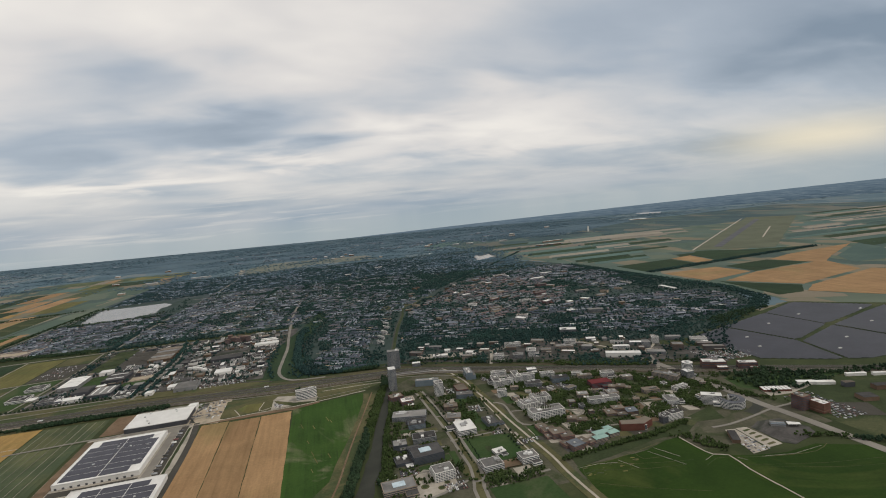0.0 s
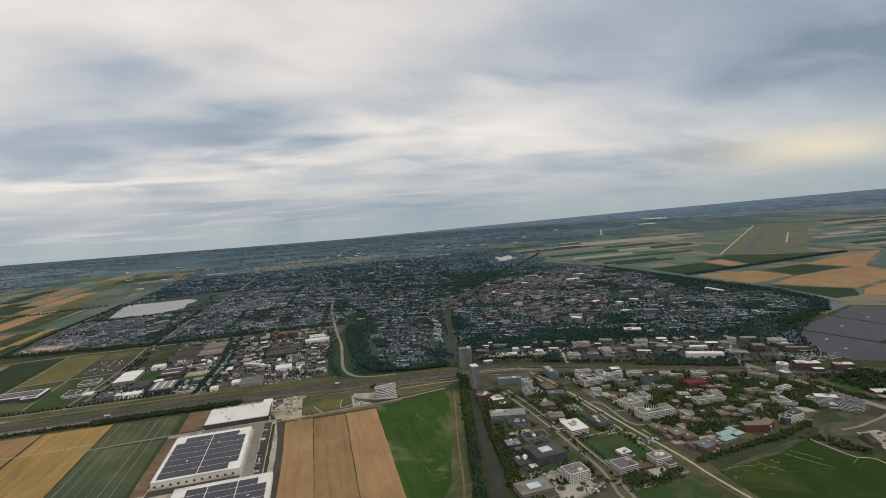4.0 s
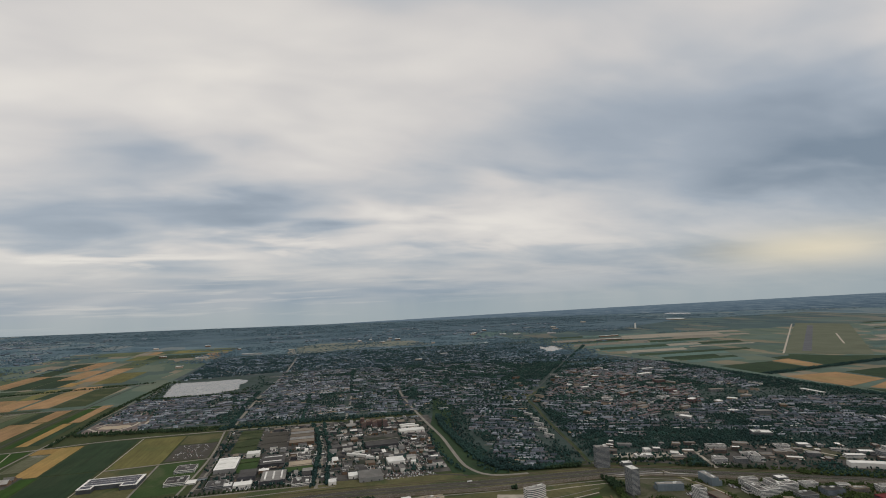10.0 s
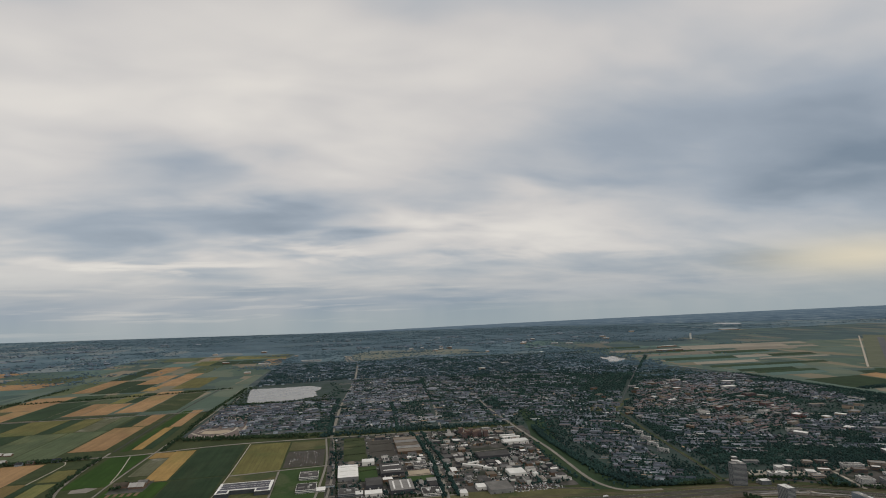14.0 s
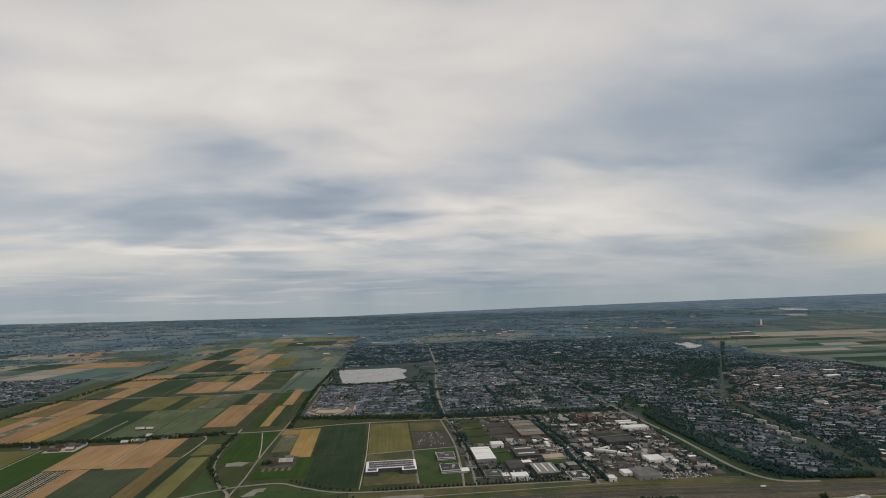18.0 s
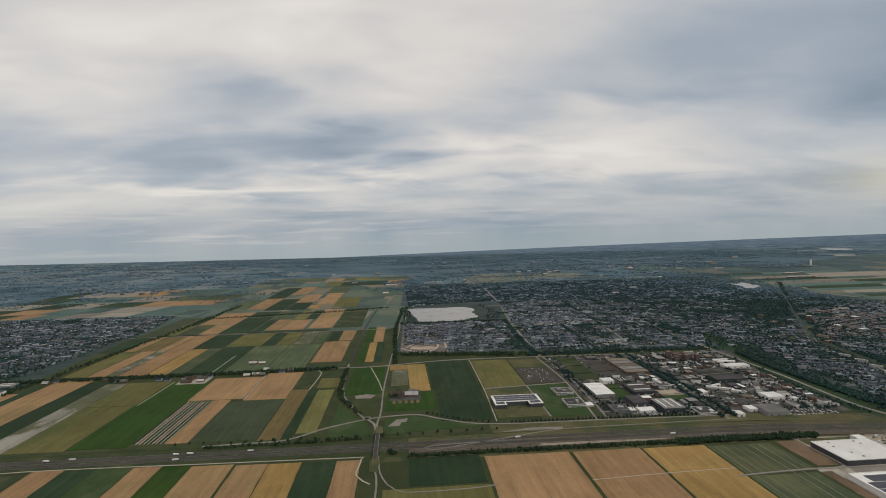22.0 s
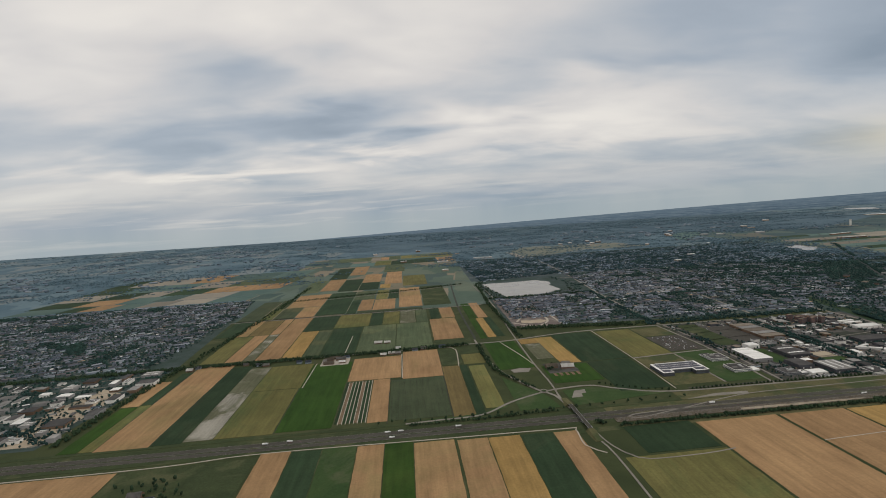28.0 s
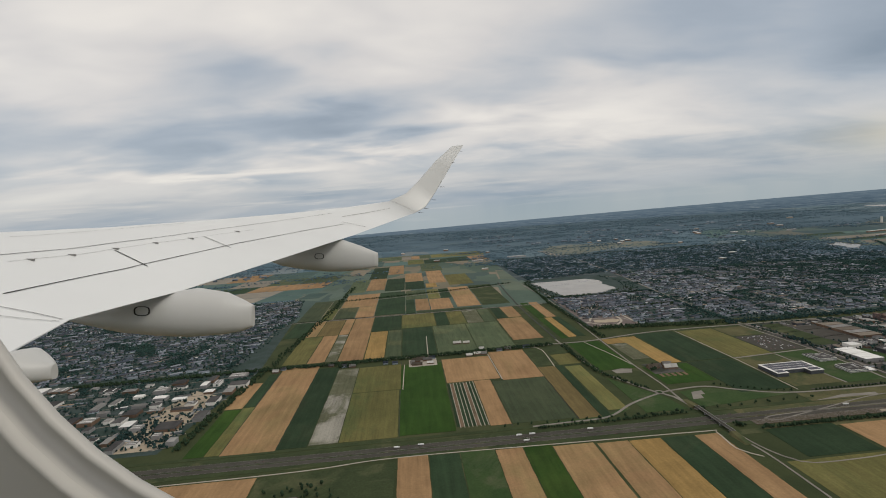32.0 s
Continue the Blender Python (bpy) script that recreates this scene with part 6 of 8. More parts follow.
for x0, x1, y0, y1, h in ((-16, 0, -9, -1, 4.2), (-10, 8, -1, 7, 4.6), (4, 16, -6, 2, 4.4), (6, 14, 2, 10, 5.2)):
    part("wall", a_box(x0, x1, y0, y1, -0.3, h), M["wall_tan"], ob)
    for i in range(3):
        part("window_band", a_box(x0 - 0.06, x1 + 0.06, y0 - 0.06, y1 + 0.06, 0.5 + i * 1.35, 1.1 + i * 1.35), M["glass"], ob)
    bm = bmesh.new()
    e, r = 0.4, min(x1 - x0, y1 - y0) * 0.36
    v = [bm.verts.new(p) for p in ((x0 - e, y0 - e, h), (x1 + e, y0 - e, h), (x1 + e, y1 + e, h), (x0 - e, y1 + e, h), (x0 + r, y0 + r, h + 1.1), (x1 - r, y0 + r, h + 1.1), (x1 - r, y1 - r, h + 1.1), (x0 + r, y1 - r, h + 1.1))]
    for f in ((0, 1, 5, 4), (1, 2, 6, 5), (2, 3, 7, 6), (3, 0, 4, 7), (4, 5, 6, 7), (3, 2, 1, 0)):
        bm.faces.new([v[i] for i in f])
    part("roof", bm, M["copper"], ob, "hipped green copper roof")
tagged(ob, "tan brick school-like block with green copper roofs", "school building")
ob = new("brick_hall")
ob.matrix_basis = pose(262, 388, 0.05, 0, 0, 0)
BUILT.append((262, 388, 32, 18))
SHAPE = [(-16, -1), (3, -8), (16, -2), (14, 6), (2, 2), (-13, 7)]
part("wall", prism(bmesh.new(), SHAPE, -0.3, 6.4), M["wall_red"], ob)
part("roof", prism(bmesh.new(), [(x * 0.97, y * 0.95) for x, y in SHAPE], 6.3, 6.7), M["roof_brown"], ob)
part("window_frame", box(bmesh.new(), 3.6, 6.4, -7.5, -6.2, 0.2, 5.0, 0.0), M["wall_white"], ob, "white frame of a tall window")
part("window", box(bmesh.new(), 4.1, 5.9, -7.62, -6.2, 0.6, 4.4, 0.0), M["glass"], ob)
tagged(ob, "large red-brick hall with one tall framed window", "hall")
stepped(301, 391, ((-10, -2, -5, 4, 6.4), (-2, 11, -5, 4, 7.0)), 6, "wall_white", "roof_dark", "black and white office with dark window bands")
stepped(291, 388, ((-3, 3, -3.6, 2, 5.8),), 6, "wall_dark", "roof_dark", "black glass front of an office")
office(289, 494, 28, 16, 7, "wall_maroon", "wall_maroon", -6, 4, "glass", "maroon office block with a bright maroon roof", plant=False)
office(268, 452, 38, 11, 7, "wall_white", "roof_grey", -8, 5, "glass", "long white office block with dark window bands")
office(284, 462, 14, 14, 7, "wall_tan", "roof_grey", -8, 4, "glass", "tan end block of a banded office")
office(286, 522, 20, 9, 6, "wall_tan", "roof_brown", -14, 4, "glass", "tan brick block with flat roof")
office(312, 515, 18, 10, 8, "wall_white", "roof_grey", -14, 6, "glass", "white office block with flat roof")
office(326, 497, 14, 10, 6, "wall_tan", "roof_grey", -10, 4, "glass", "tan brick block with flat roof")
office(366, 480, 12, 34, 8, "wall_tan", "roof_grey", 28, 5, "glass", "long tan slab block beside the railway")
stepped(303, 476, ((-12, -3, -4, 4, 3.2), (-4, 6, -5, 5, 4.4), (5, 12, -4, 3, 3.0)), -36, "wall_brown", "roof_brown", "brown terraced block with flat roofs")
office(256, 474, 14, 12, 5, "wall_tan", "roof_grey", -20, 3, "glass", "tan office block with low wings")
office(326, 454, 20, 11, 5, "wall_tan", "roof_brown", -10, 3, "glass", "tan brick block with flat roof")
stepped(268, 421, ((-16, -6, -6, 6, 3.0), (-7, 5, 1, 10, 4.2), (4, 15, -7, 4, 3.4), (-6, 4, -9, -2, 2.2)), -12, "wall_brown", "roof_brown", "low brown court building with terraces")
stepped(222, 423, ((-10, -1, -4, 4, 3.6), (-2, 9, -5, 3, 2.6)), -25, "wall_brown", "roof_brown", "brown terraced office block with stepped roofs")
office(328, 424, 14, 18, 5, "wall_white", "roof_grey", -18, 4, "glass", "long white office wing with flat roof")
office(222, 527, 22, 14, 6, "wall_grey", "roof_dark", -10, 4, "glass", "grey office block with a dark roof")
office(256, 527, 24, 14, 7, "glass", "roof_dark", -8, 5, "glass_blue", "dark glass office block with flat roof")
office(250, 548, 20, 10, 7, "wall_white", "roof_grey", -12, 5, "glass", "white office block with flat roof")
office(359, 404, 22, 10, 12, "wall_white", "roof_white", -35, 8, "glass", "white slab block with dark window bands")
office(358, 448, 21.6, 7.2, 4.8, "wall_white", "roof_grey", 10, 3, "glass", "low white wing of an office")
office(400, 486, 10.8, 10.8, 12.0, "wall_white", "roof_white", 0, 8, "glass", "white round-cornered tower block", outline=[(6 * math.cos(a * math.pi / 8), 6 * math.sin(a * math.pi / 8)) for a in range(16)])
office(390, 474, 10.8, 12.6, 9.6, "wall_grey", "roof_white", 0, 7, "glass", "pale tower block with flat roof")
# round office: a ring of window bands with an open middle
ob = new("round_office")
ob.matrix_basis = pose(372, 392, 0.05) @ Matrix.Diagonal((0.66, 0.66, 0.85, 1.0))
BUILT.append((372, 392, 24, 24))


def ring_shape(r0, r1, z0, z1, a0=0.0, a1=2 * math.pi, n=40):
    bm = bmesh.new()
    loop = [[bm.verts.new((r * math.cos(a0 + (a1 - a0) * i / n), r * math.sin(a0 + (a1 - a0) * i / n), z)) for r, z in ((r0, z0), (r1, z0), (r1, z1), (r0, z1))] for i in range(n + 1)]
    for a, b in zip(loop, loop[1:]):
        for i in range(4):
            bm.faces.new((a[i], b[i], b[(i + 1) % 4], a[(i + 1) % 4]))
    bm.faces.new(loop[0])
    bm.faces.new(loop[-1][::-1])
    return bm


part("wall", ring_shape(10, 18, 0, 8, 2.6, 7.4), M["wall_white"], ob)
for i in range(5):
    part("window_band", ring_shape(9.9, 18.1, 0.5 + i * 1.6, 1.4 + i * 1.6, 2.6, 7.4), M["glass"], ob)
part("roof", ring_shape(10.3, 17.7, 8, 8.25, 2.6, 7.4), M["wall_dark"], ob)
tagged(ob, "round white office with dark window bands beside a pond", "office building", "office blocks")

# oval office by the motorway
office(-37, 613, 25, 9, 11, "wall_white", "roof_grey", 12, 6, "glass", "pale curved office with window bands beside the motorway", outline=[(-12, 4.5), (-12, -2.5), (-7, -4.2), (0, -4.8), (7, -4.2), (12, -2.5), (12, 4.5)])
office(437, 487, 26, 13, 8, "wall_red", "roof_white", -27, 4, "glass", "red-brick office with a white roof")
office(468, 469, 20, 10, 7, "wall_red", "roof_white", -27, 4, "glass", "red-brick office with a white roof")
office(430, 350, 9, 13, 9, "wall_red", "roof_white", 6, 6, "wall_brown", "dark red-brick office block")
office(421, 361, 11, 11, 13, "wall_red", "roof_brown", 6, 8, "glass", "dark red-brick office tower")
for i in range(7):
    hall(427 + i * 3.6, 408 - i * 1.4, 3.0, 10, 2.4, "wall_red", "roof_white", 0, "narrow red building with a white roof", doors=False, turn=-20)
for i in range(2):
    hall(478 + 15 * i, 404 - 8 * i, 18, 6, 3, "wall_white", "roof_white", 0, "low white hall with flat roof", turn=-25, doors=False)
for i in range(2):
    hall(540 + 24 * i, 400 - 10 * i, 20, 4, 3, "wall_white", "roof_white", 0, "long low white hall", turn=-20, doors=False)

FORECOURT = [(-74 + i * 1.25 + j * 0.4, 609 - i * 0.95 - j * 3.2 + (i % 3) * 0.3, 1.8, 0.75, 0.8, 0.9) for j in range(4) for i in range(9 - j)]
# filling station and parking lots
ob = new("filling_station")
ob.matrix_basis = pose(380, 338, 0.3, 0, 0, -32)
BUILT.append((378, 340, 30, 14))
part("canopy", prism(bmesh.new(), [(-1, -3), (9, -1.5), (9, 2.5), (-1, 3)], 2.2, 2.5), M["roof_white"], ob)
for px in (0, 3, 6, 8):
    part("post", a_box(px - 0.12, px + 0.12, -0.12, 0.12, 0, 2.2), M["wall_grey"], ob)
part("shop", a_box(-14, -3, -3, 3, 0, 2), M["wall_grey"], ob)
for i in range(4):
    part("shop_roof", a_box(-14.2, -2.8, -3.2 + i * 1.6, -2.0 + i * 1.6, 2.0, 2.25), M["roof_grey" if i % 2 else "glass_blue"], ob)
tagged(ob, "filling station with a white canopy", "filling station")
slab("car_park", [(337, 352), (347, 350), (349, 316), (334, 315)], "plaza", 0.3, "pale car park with rounded parking islands", "car park")
for i in range(5):
    slab("parking_island", [(337.5 + i * 0.3, 319 + i * 6.4), (338.3 + i * 0.2, 318 + i * 6.4), (345, 318.6 + i * 6.4), (346, 320 + i * 6.4), (345, 321.4 + i * 6.4), (338.2 + i * 0.3, 320.6 + i * 6.4)], "verge", 0.36, "grass parking island in a pale car park", "parking island", "", 0.1)
slab("car_park", [(327, 353), (335.5, 351), (331.5, 313), (316, 312)], "plaza", 0.32, "grey paved car park", "car park")
slab("car_park", [(364, 355), (386, 352), (393, 330), (388, 319), (357, 311), (351, 317), (350, 348)], "paving", 0.3, "grey forecourt of a filling station", "forecourt")
hall(322, 338, 6, 18, 3, "wall_brown", "roof_dark", 0, "dark farm-like hall by a car park", turn=-30, doors=False)

# paved garden with round beds beside the canal
slab("plaza", [(47, 378), (62, 392), (82, 380), (84, 358), (66, 350), (45, 354)], "plaza", 0.32, "pale paved garden beside an office", "paving")
for x, y, r in ((58, 366, 3.4), (66, 372, 2.6), (70, 360, 3.0), (57, 378, 2.2), (76, 366, 2.4)):
    slab("garden_bed", [(x + r * math.cos(i * math.pi / 8), y + r * math.sin(i * math.pi / 8)) for i in range(16)], "verge", 0.36, "round dry garden bed in pale paving", "garden bed", "structure", 0.1)
    slab("garden_bed", [(x + r * 0.6 * math.cos(i * math.pi / 8), y + r * 0.6 * math.sin(i * math.pi / 8)) for i in range(16)], "meadow_dark", 0.40, "round green garden bed in pale paving", "garden bed", "structure", 0.1)
# worn lines and bare patches on the sports meadow
for pts, w in (([(183, 345), (205, 346), (233, 350), (262, 356)], 0.7), ([(183, 345), (178, 330), (176, 300)], 0.7), ([(233, 348), (234, 338), (252, 335)], 0.45), ([(271, 311), (285, 317), (297, 314)], 0.45), ([(300, 312), (330, 302), (361, 297), (379, 303)], 0.8), ([(186, 340), (222, 326), (258, 318)], 0.35), ([(196, 345), (236, 330), (268, 322)], 0.35), ([(183, 320), (215, 300), (250, 282)], 0.3), ([(300, 300), (350, 282), (395, 272)], 0.3), ([(310, 292), (360, 272), (400, 262)], 0.3)):
    road("worn_line", pts, w * 0.7, "verge", 0.34, "pale worn line across a green meadow", "worn grass")
for k in range(26):
    x, y, r = random.uniform(181, 232), random.uniform(326, 346), random.uniform(0.6, 2.2)
    slab("bare_patch", [(x + r * random.uniform(0.6, 1.5) * math.cos(i * math.pi / 5), y + 0.5 * r * random.uniform(0.6, 1.4) * math.sin(i * math.pi / 5)) for i in range(10)], random.choice(("verge", "olive")), 0.36, "pale bare patch in green grass", "bare patch", "structure", 0.2)

# filler offices and houses between the larger ones
for k in range(110):
    w, d = random.choice((6, 8, 11, 14)), random.choice((5, 7, 9))
    x, y = random.uniform(182, 400), random.uniform(398, 585)
    if y > 640 - (x - 110) * 0.5 - 14 or not free(x, y, w, d, 5.0):
        continue
    office(x, y, w, d, random.uniform(3.0, 6.0), random.choice(("wall_tan", "wall_brown", "wall_grey", "wall_white", "wall_tan", "wall_white")), random.choice(("roof_grey", "roof_brown", "roof_grey", "roof_dark")), random.uniform(-25, 15), plant=False)
for k in range(60):
    w, d = random.choice((8, 10, 14, 18)), random.choice((6, 8, 12))
    x = random.uniform(432, 700)
    y = random.uniform(225, 470) - (x - 428) * 0.3
    if y > 460 - (x - 428) * 0.52 - d or not free(x, y, w, d, 5.0):
        continue
    hall(x, y, w, d, random.uniform(2.6, 5), random.choice(("wall_grey", "wall_brown", "wall_brown", "wall_dark")), random.choice(("roof_grey", "roof_dark", "roof_brown", "roof_dark", "roof_dark")), 0, turn=-15, doors=False)

# north of the railway: paved grounds, roads and a junction
PAVED = [[(218, 676), (231, 690), (289, 686), (334, 682), (354, 654), (275, 612), (214, 626), (198, 634)], [(341, 683), (393, 667), (393, 612), (375, 597), (357, 632), (337, 663)], [(452, 630), (462, 615), (438, 588), (414, 563), (390, 515), (376, 521), (404, 572), (390, 600), (415, 633)]]
for outline, mat, label in zip(PAVED, ("paving", "park", "paving"), ("grey paving between office blocks by a station", "pale tan forecourt of offices", "wide grey road junction beside the railway")):
    slab("paved_ground", outline, mat, 0.30, label, "paving")
slab("paved_ground", [(414, 521), (438, 512), (474, 528), (470, 556), (440, 545)], "paving", 0.30, "grey car park beside a road junction", "car park")
slab("paved_ground", [(130, 716), (168, 704), (200, 690), (190, 676), (140, 690), (118, 700)], "plaza", 0.30, "pale paving round white flats", "paving")
road("road", [(120, 712), (166, 698), (197, 688), (227, 687), (264, 687), (292, 689), (336, 682), (358, 659), (372, 627), (387, 600), (411, 583), (430, 590), (458, 622)], 3.4, "path", 0.46, "pale street between offices and trees")
road("road", [(227, 687), (214, 650), (205, 626)], 4.0, "plaza", 0.44, "pale station street")
road("road", [(411, 583), (427, 581), (431, 573), (427, 557), (417, 554), (409, 561), (411, 583)], 1.8, "path", 0.50, "pale loop of a slip road")
road("road", [(411, 583), (400, 550), (384, 517), (372, 500)], 3.4, "road", 0.48, "road passing under a railway")
road("road", [(289, 684), (300, 650), (290, 622)], 2.4, "road", 0.42, "short street between offices")
road("road", [(341, 683), (352, 700), (395, 690), (415, 633)], 2.4, "path", 0.42, "pale street round a courtyard block")
office(150, 690, 30, 12, 6, "wall_white", "roof_white", -12, 3, "glass", "white flats with stepped roofs", name="apartment_block")
office(164, 702, 12, 12, 10, "wall_white", "roof_white", -12, 6, "glass", "white block of flats with balconies", name="apartment_block")
office(110, 668, 16, 10, 8, "wall_grey", "roof_white", -8, 4, "glass")
office(222, 640, 20, 16, 11, "wall_white", "roof_grey", -20, 6, "glass", "pale office block with flat roof")
office(248, 634, 20, 12, 9, "wall_grey", "roof_grey", -24, 5, "glass")
office(270, 636, 14, 22, 13, "wall_white", "roof_grey", -24, 7, "glass", "white office block with a rounded end")
office(262, 690, 34, 12, 8, "wall_white", "roof_grey", -20, 5, "glass", "long white block with flat roof")
office(370, 720, 36, 20, 9, "wall_grey", "roof_white", -26, 5, "glass", "square block with a white roof edge and open court")
office(322, 640, 34, 14, 8, "wall_tan", "roof_grey", -28, 5, "glass", "tan office block with flat roof")
office(342, 662, 24, 12, 8, "wall_white", "roof_grey", -28, 5, "glass")
hall(372, 572, 44, 10, 6, "wall_white", "roof_white", 0, "long white hall beside the railway", turn=-28)
for k in range(110):
    w, d = random.choice((9, 14, 20, 26)), random.choice((8, 10, 13))
    x = random.uniform(120, 520)
    y = 690 - (x - 120) * 0.45 + random.uniform(4, 90)
    if not free(x, y, w, d, 5.0):
        continue
    office(x, y, w, d, random.uniform(4, 9), random.choice(("wall_tan", "wall_grey", "wall_tan", "wall_grey", "wall_brown", "wall_white")), random.choice(("roof_grey", "roof_white", "roof_grey")), -27 + random.uniform(-6, 6), plant=False)
# slabs of flats along the avenue
for i, (x, y) in enumerate(((104, 950), (101, 916), (93, 882), (83, 848), (78, 815))):
    office(x, y, 20, 4, 6.5, "wall_white", "roof_grey", -62, 4, "glass", "long white slab of flats", name="apartment_block", plant=False)
# large buildings in the town centre
for x, y, w, d, h, turn, wall in ((330, 950, 30, 14, 7, 20, "wall_tan"), (410, 985, 26, 14, 8, 10, "wall_white"), (360, 1040, 28, 12, 7, 30, "wall_red"), (470, 1040, 26, 12, 7, 10, "wall_red"), (722, 930, 8, 50, 4, 0, "wall_white"),
                                   (694, 1040, 7, 30, 4, 10, "wall_white"), (300, 1010, 22, 12, 8, -10, "wall_white"), (520, 1140, 26, 12, 7, 0, "wall_red"), (480, 820, 26, 12, 6, -20, "wall_grey"), (390, 900, 24, 10, 6, 12, "wall_tan"),
                                   (440, 940, 20, 12, 7, 25, "wall_red"), (560, 1010, 30, 10, 5, -5, "wall_grey"), (350, 860, 26, 10, 6, -20, "wall_white"), (560, 1250, 40, 12, 5, 8, "wall_white"), (620, 1320, 36, 12, 5, 0, "wall_grey"), (500, 1380, 40, 12, 5, 12, "wall_white")):
    office(x, y, w, d, h, wall, random.choice(("roof_white", "roof_grey", "roof_grey", "roof_brown")), turn, plant=False, label="large flat-roofed building in the town centre")

slab("tree_ground", [(180, 346), (216, 352), (262, 362), (296, 362), (318, 376), (345, 372), (352, 398), (318, 388), (290, 382), (262, 376), (215, 366), (182, 362)], "meadow_dark", 0.3, "rough grass under a belt of trees", "grass")
slab("lawn", [(104, 383), (122, 381), (122, 428), (106, 430)], "meadow", 0.34, "green lawn round a small pavilion", "lawn")
slab("lawn", [(126, 381), (150, 382), (150, 424), (128, 428)], "meadow", 0.34, "green lawn round a small pavilion", "lawn")
BUILT.append((127, 404, 44, 44))
for pts in ([(172, 470), (215, 458), (240, 436), (262, 436), (300, 438), (340, 428), (395, 408)], [(240, 436), (240, 405), (256, 400), (290, 402), (318, 384)], [(232, 556), (240, 500), (236, 470), (240, 436)], [(300, 438), (296, 402)], [(322, 512), (310, 470), (300, 438)], [(36, 384), (60, 388), (90, 384)], [(56, 458), (90, 458)], [(52, 424), (90, 424)], [(96, 432), (150, 434)], [(96, 490), (150, 492)]):
    road("road", pts, 2.2, "road", 0.45, "narrow grey street between offices")
# the plots of the office park between its streets: lawns, paving, car parks and shrubs
PARK = [(30, 348), (104, 334), (158, 352), (178, 352), (262, 366), (318, 380), (395, 420), (396, 480), (330, 512), (215, 572), (118, 626), (62, 592)]
LOTS = []
kinds = (("verge", "dry lawn between office blocks", "lawn"), ("meadow", "green lawn between office blocks", "lawn"), ("meadow_dark", "rough grass and shrubs between offices", "planting"), ("meadow_dark", "rough grass and shrubs between offices", "planting"), ("plaza", "pale paved forecourt of an office block", "forecourt"), ("asphalt", "dark asphalt car park beside offices", "car park"), ("paving", "grey paved court beside offices", "paving"), ("earth", "brown brick-paved court", "paving"))
b = 340
while b < 620:
    deep = random.uniform(11, 20)
    a = 20 + random.uniform(0, 8)
    while a < 410:
        wide = random.uniform(11, 26)
        slope = 0.0 if a < 160 else -0.22
        shape = [(a, b + slope * (a - 200)), (a + wide - 2.4, b + slope * (a + wide - 200)), (a + wide - 2.4, b + deep - 2.2 + slope * (a + wide - 200)), (a, b + deep - 2.2 + slope * (a - 200))]
        on_way = any(abs(p[0] - q) < 7 for p in shape for q in (99, 165)) and a < 178
        if inside(shape, PARK).all() and not on_way:
            mat, label, what = random.choice(kinds if a > 160 else kinds[:7])
            slab("plot", shape, mat, 0.20 + 0.003 * (len(LOTS) % 30), label, what, "structure", 0.3)
            LOTS.append((a, b + slope * (a - 200), wide - 2.4, deep - 2.2, mat))
        a += wide
    b += deep
for x, y, w, d in ((30, 390, 14, 22), (92, 398, 6, 30), (126, 480, 24, 24), (136, 520, 22, 14), (60, 470, 10, 8), (176, 420, 8, 24), (180, 500, 10, 20)):
    slab("lawn", rect(x - w / 2, x + w / 2, y - d / 2, y + d / 2), "meadow", 0.33, "green lawn between office blocks", "lawn", "structure", 0.6)
part("atrium_roof", a_box(-6, 4, -3, 5, 7.0, 7.7), M["glass_roof"], next(o for o in bpy.data.objects if o.get("label", "").startswith("large black glass")), "bright glazed atrium roof")
part("atrium_roof", a_box(-5, 5, -3.5, 3.5, 4.3, 4.9), M["glass_roof"], next(o for o in bpy.data.objects if o.get("label", "").startswith("low pale office with a glazed")), "bright glazed atrium roof")

# station roofs over the tracks
for x, y, turn, l in ((96, 641, -8, 60), (104, 634, -10, 56), (150, 618, -27, 40)):
    ob = new("platform_roof")
    ob.matrix_basis = pose(x, y, 0.4, 0, 0, turn)
    part("roof", a_box(-l / 2, l / 2, -1.3, 1.3, 2.0, 2.3), M["roof_grey"], ob)
    part("platform", a_box(-l / 2, l / 2, -1.5, 1.5, 0, 0.4), M["path"], ob)
    for i in range(6):
        part("post", a_box(-l / 2 + (i + 0.5) * l / 6 - 0.12, -l / 2 + (i + 0.5) * l / 6 + 0.12, -0.12, 0.12, 0.4, 2.0), M["wall_grey"], ob)
    tagged(ob, "long grey station roof over a platform", "platform roof", "station roofs")

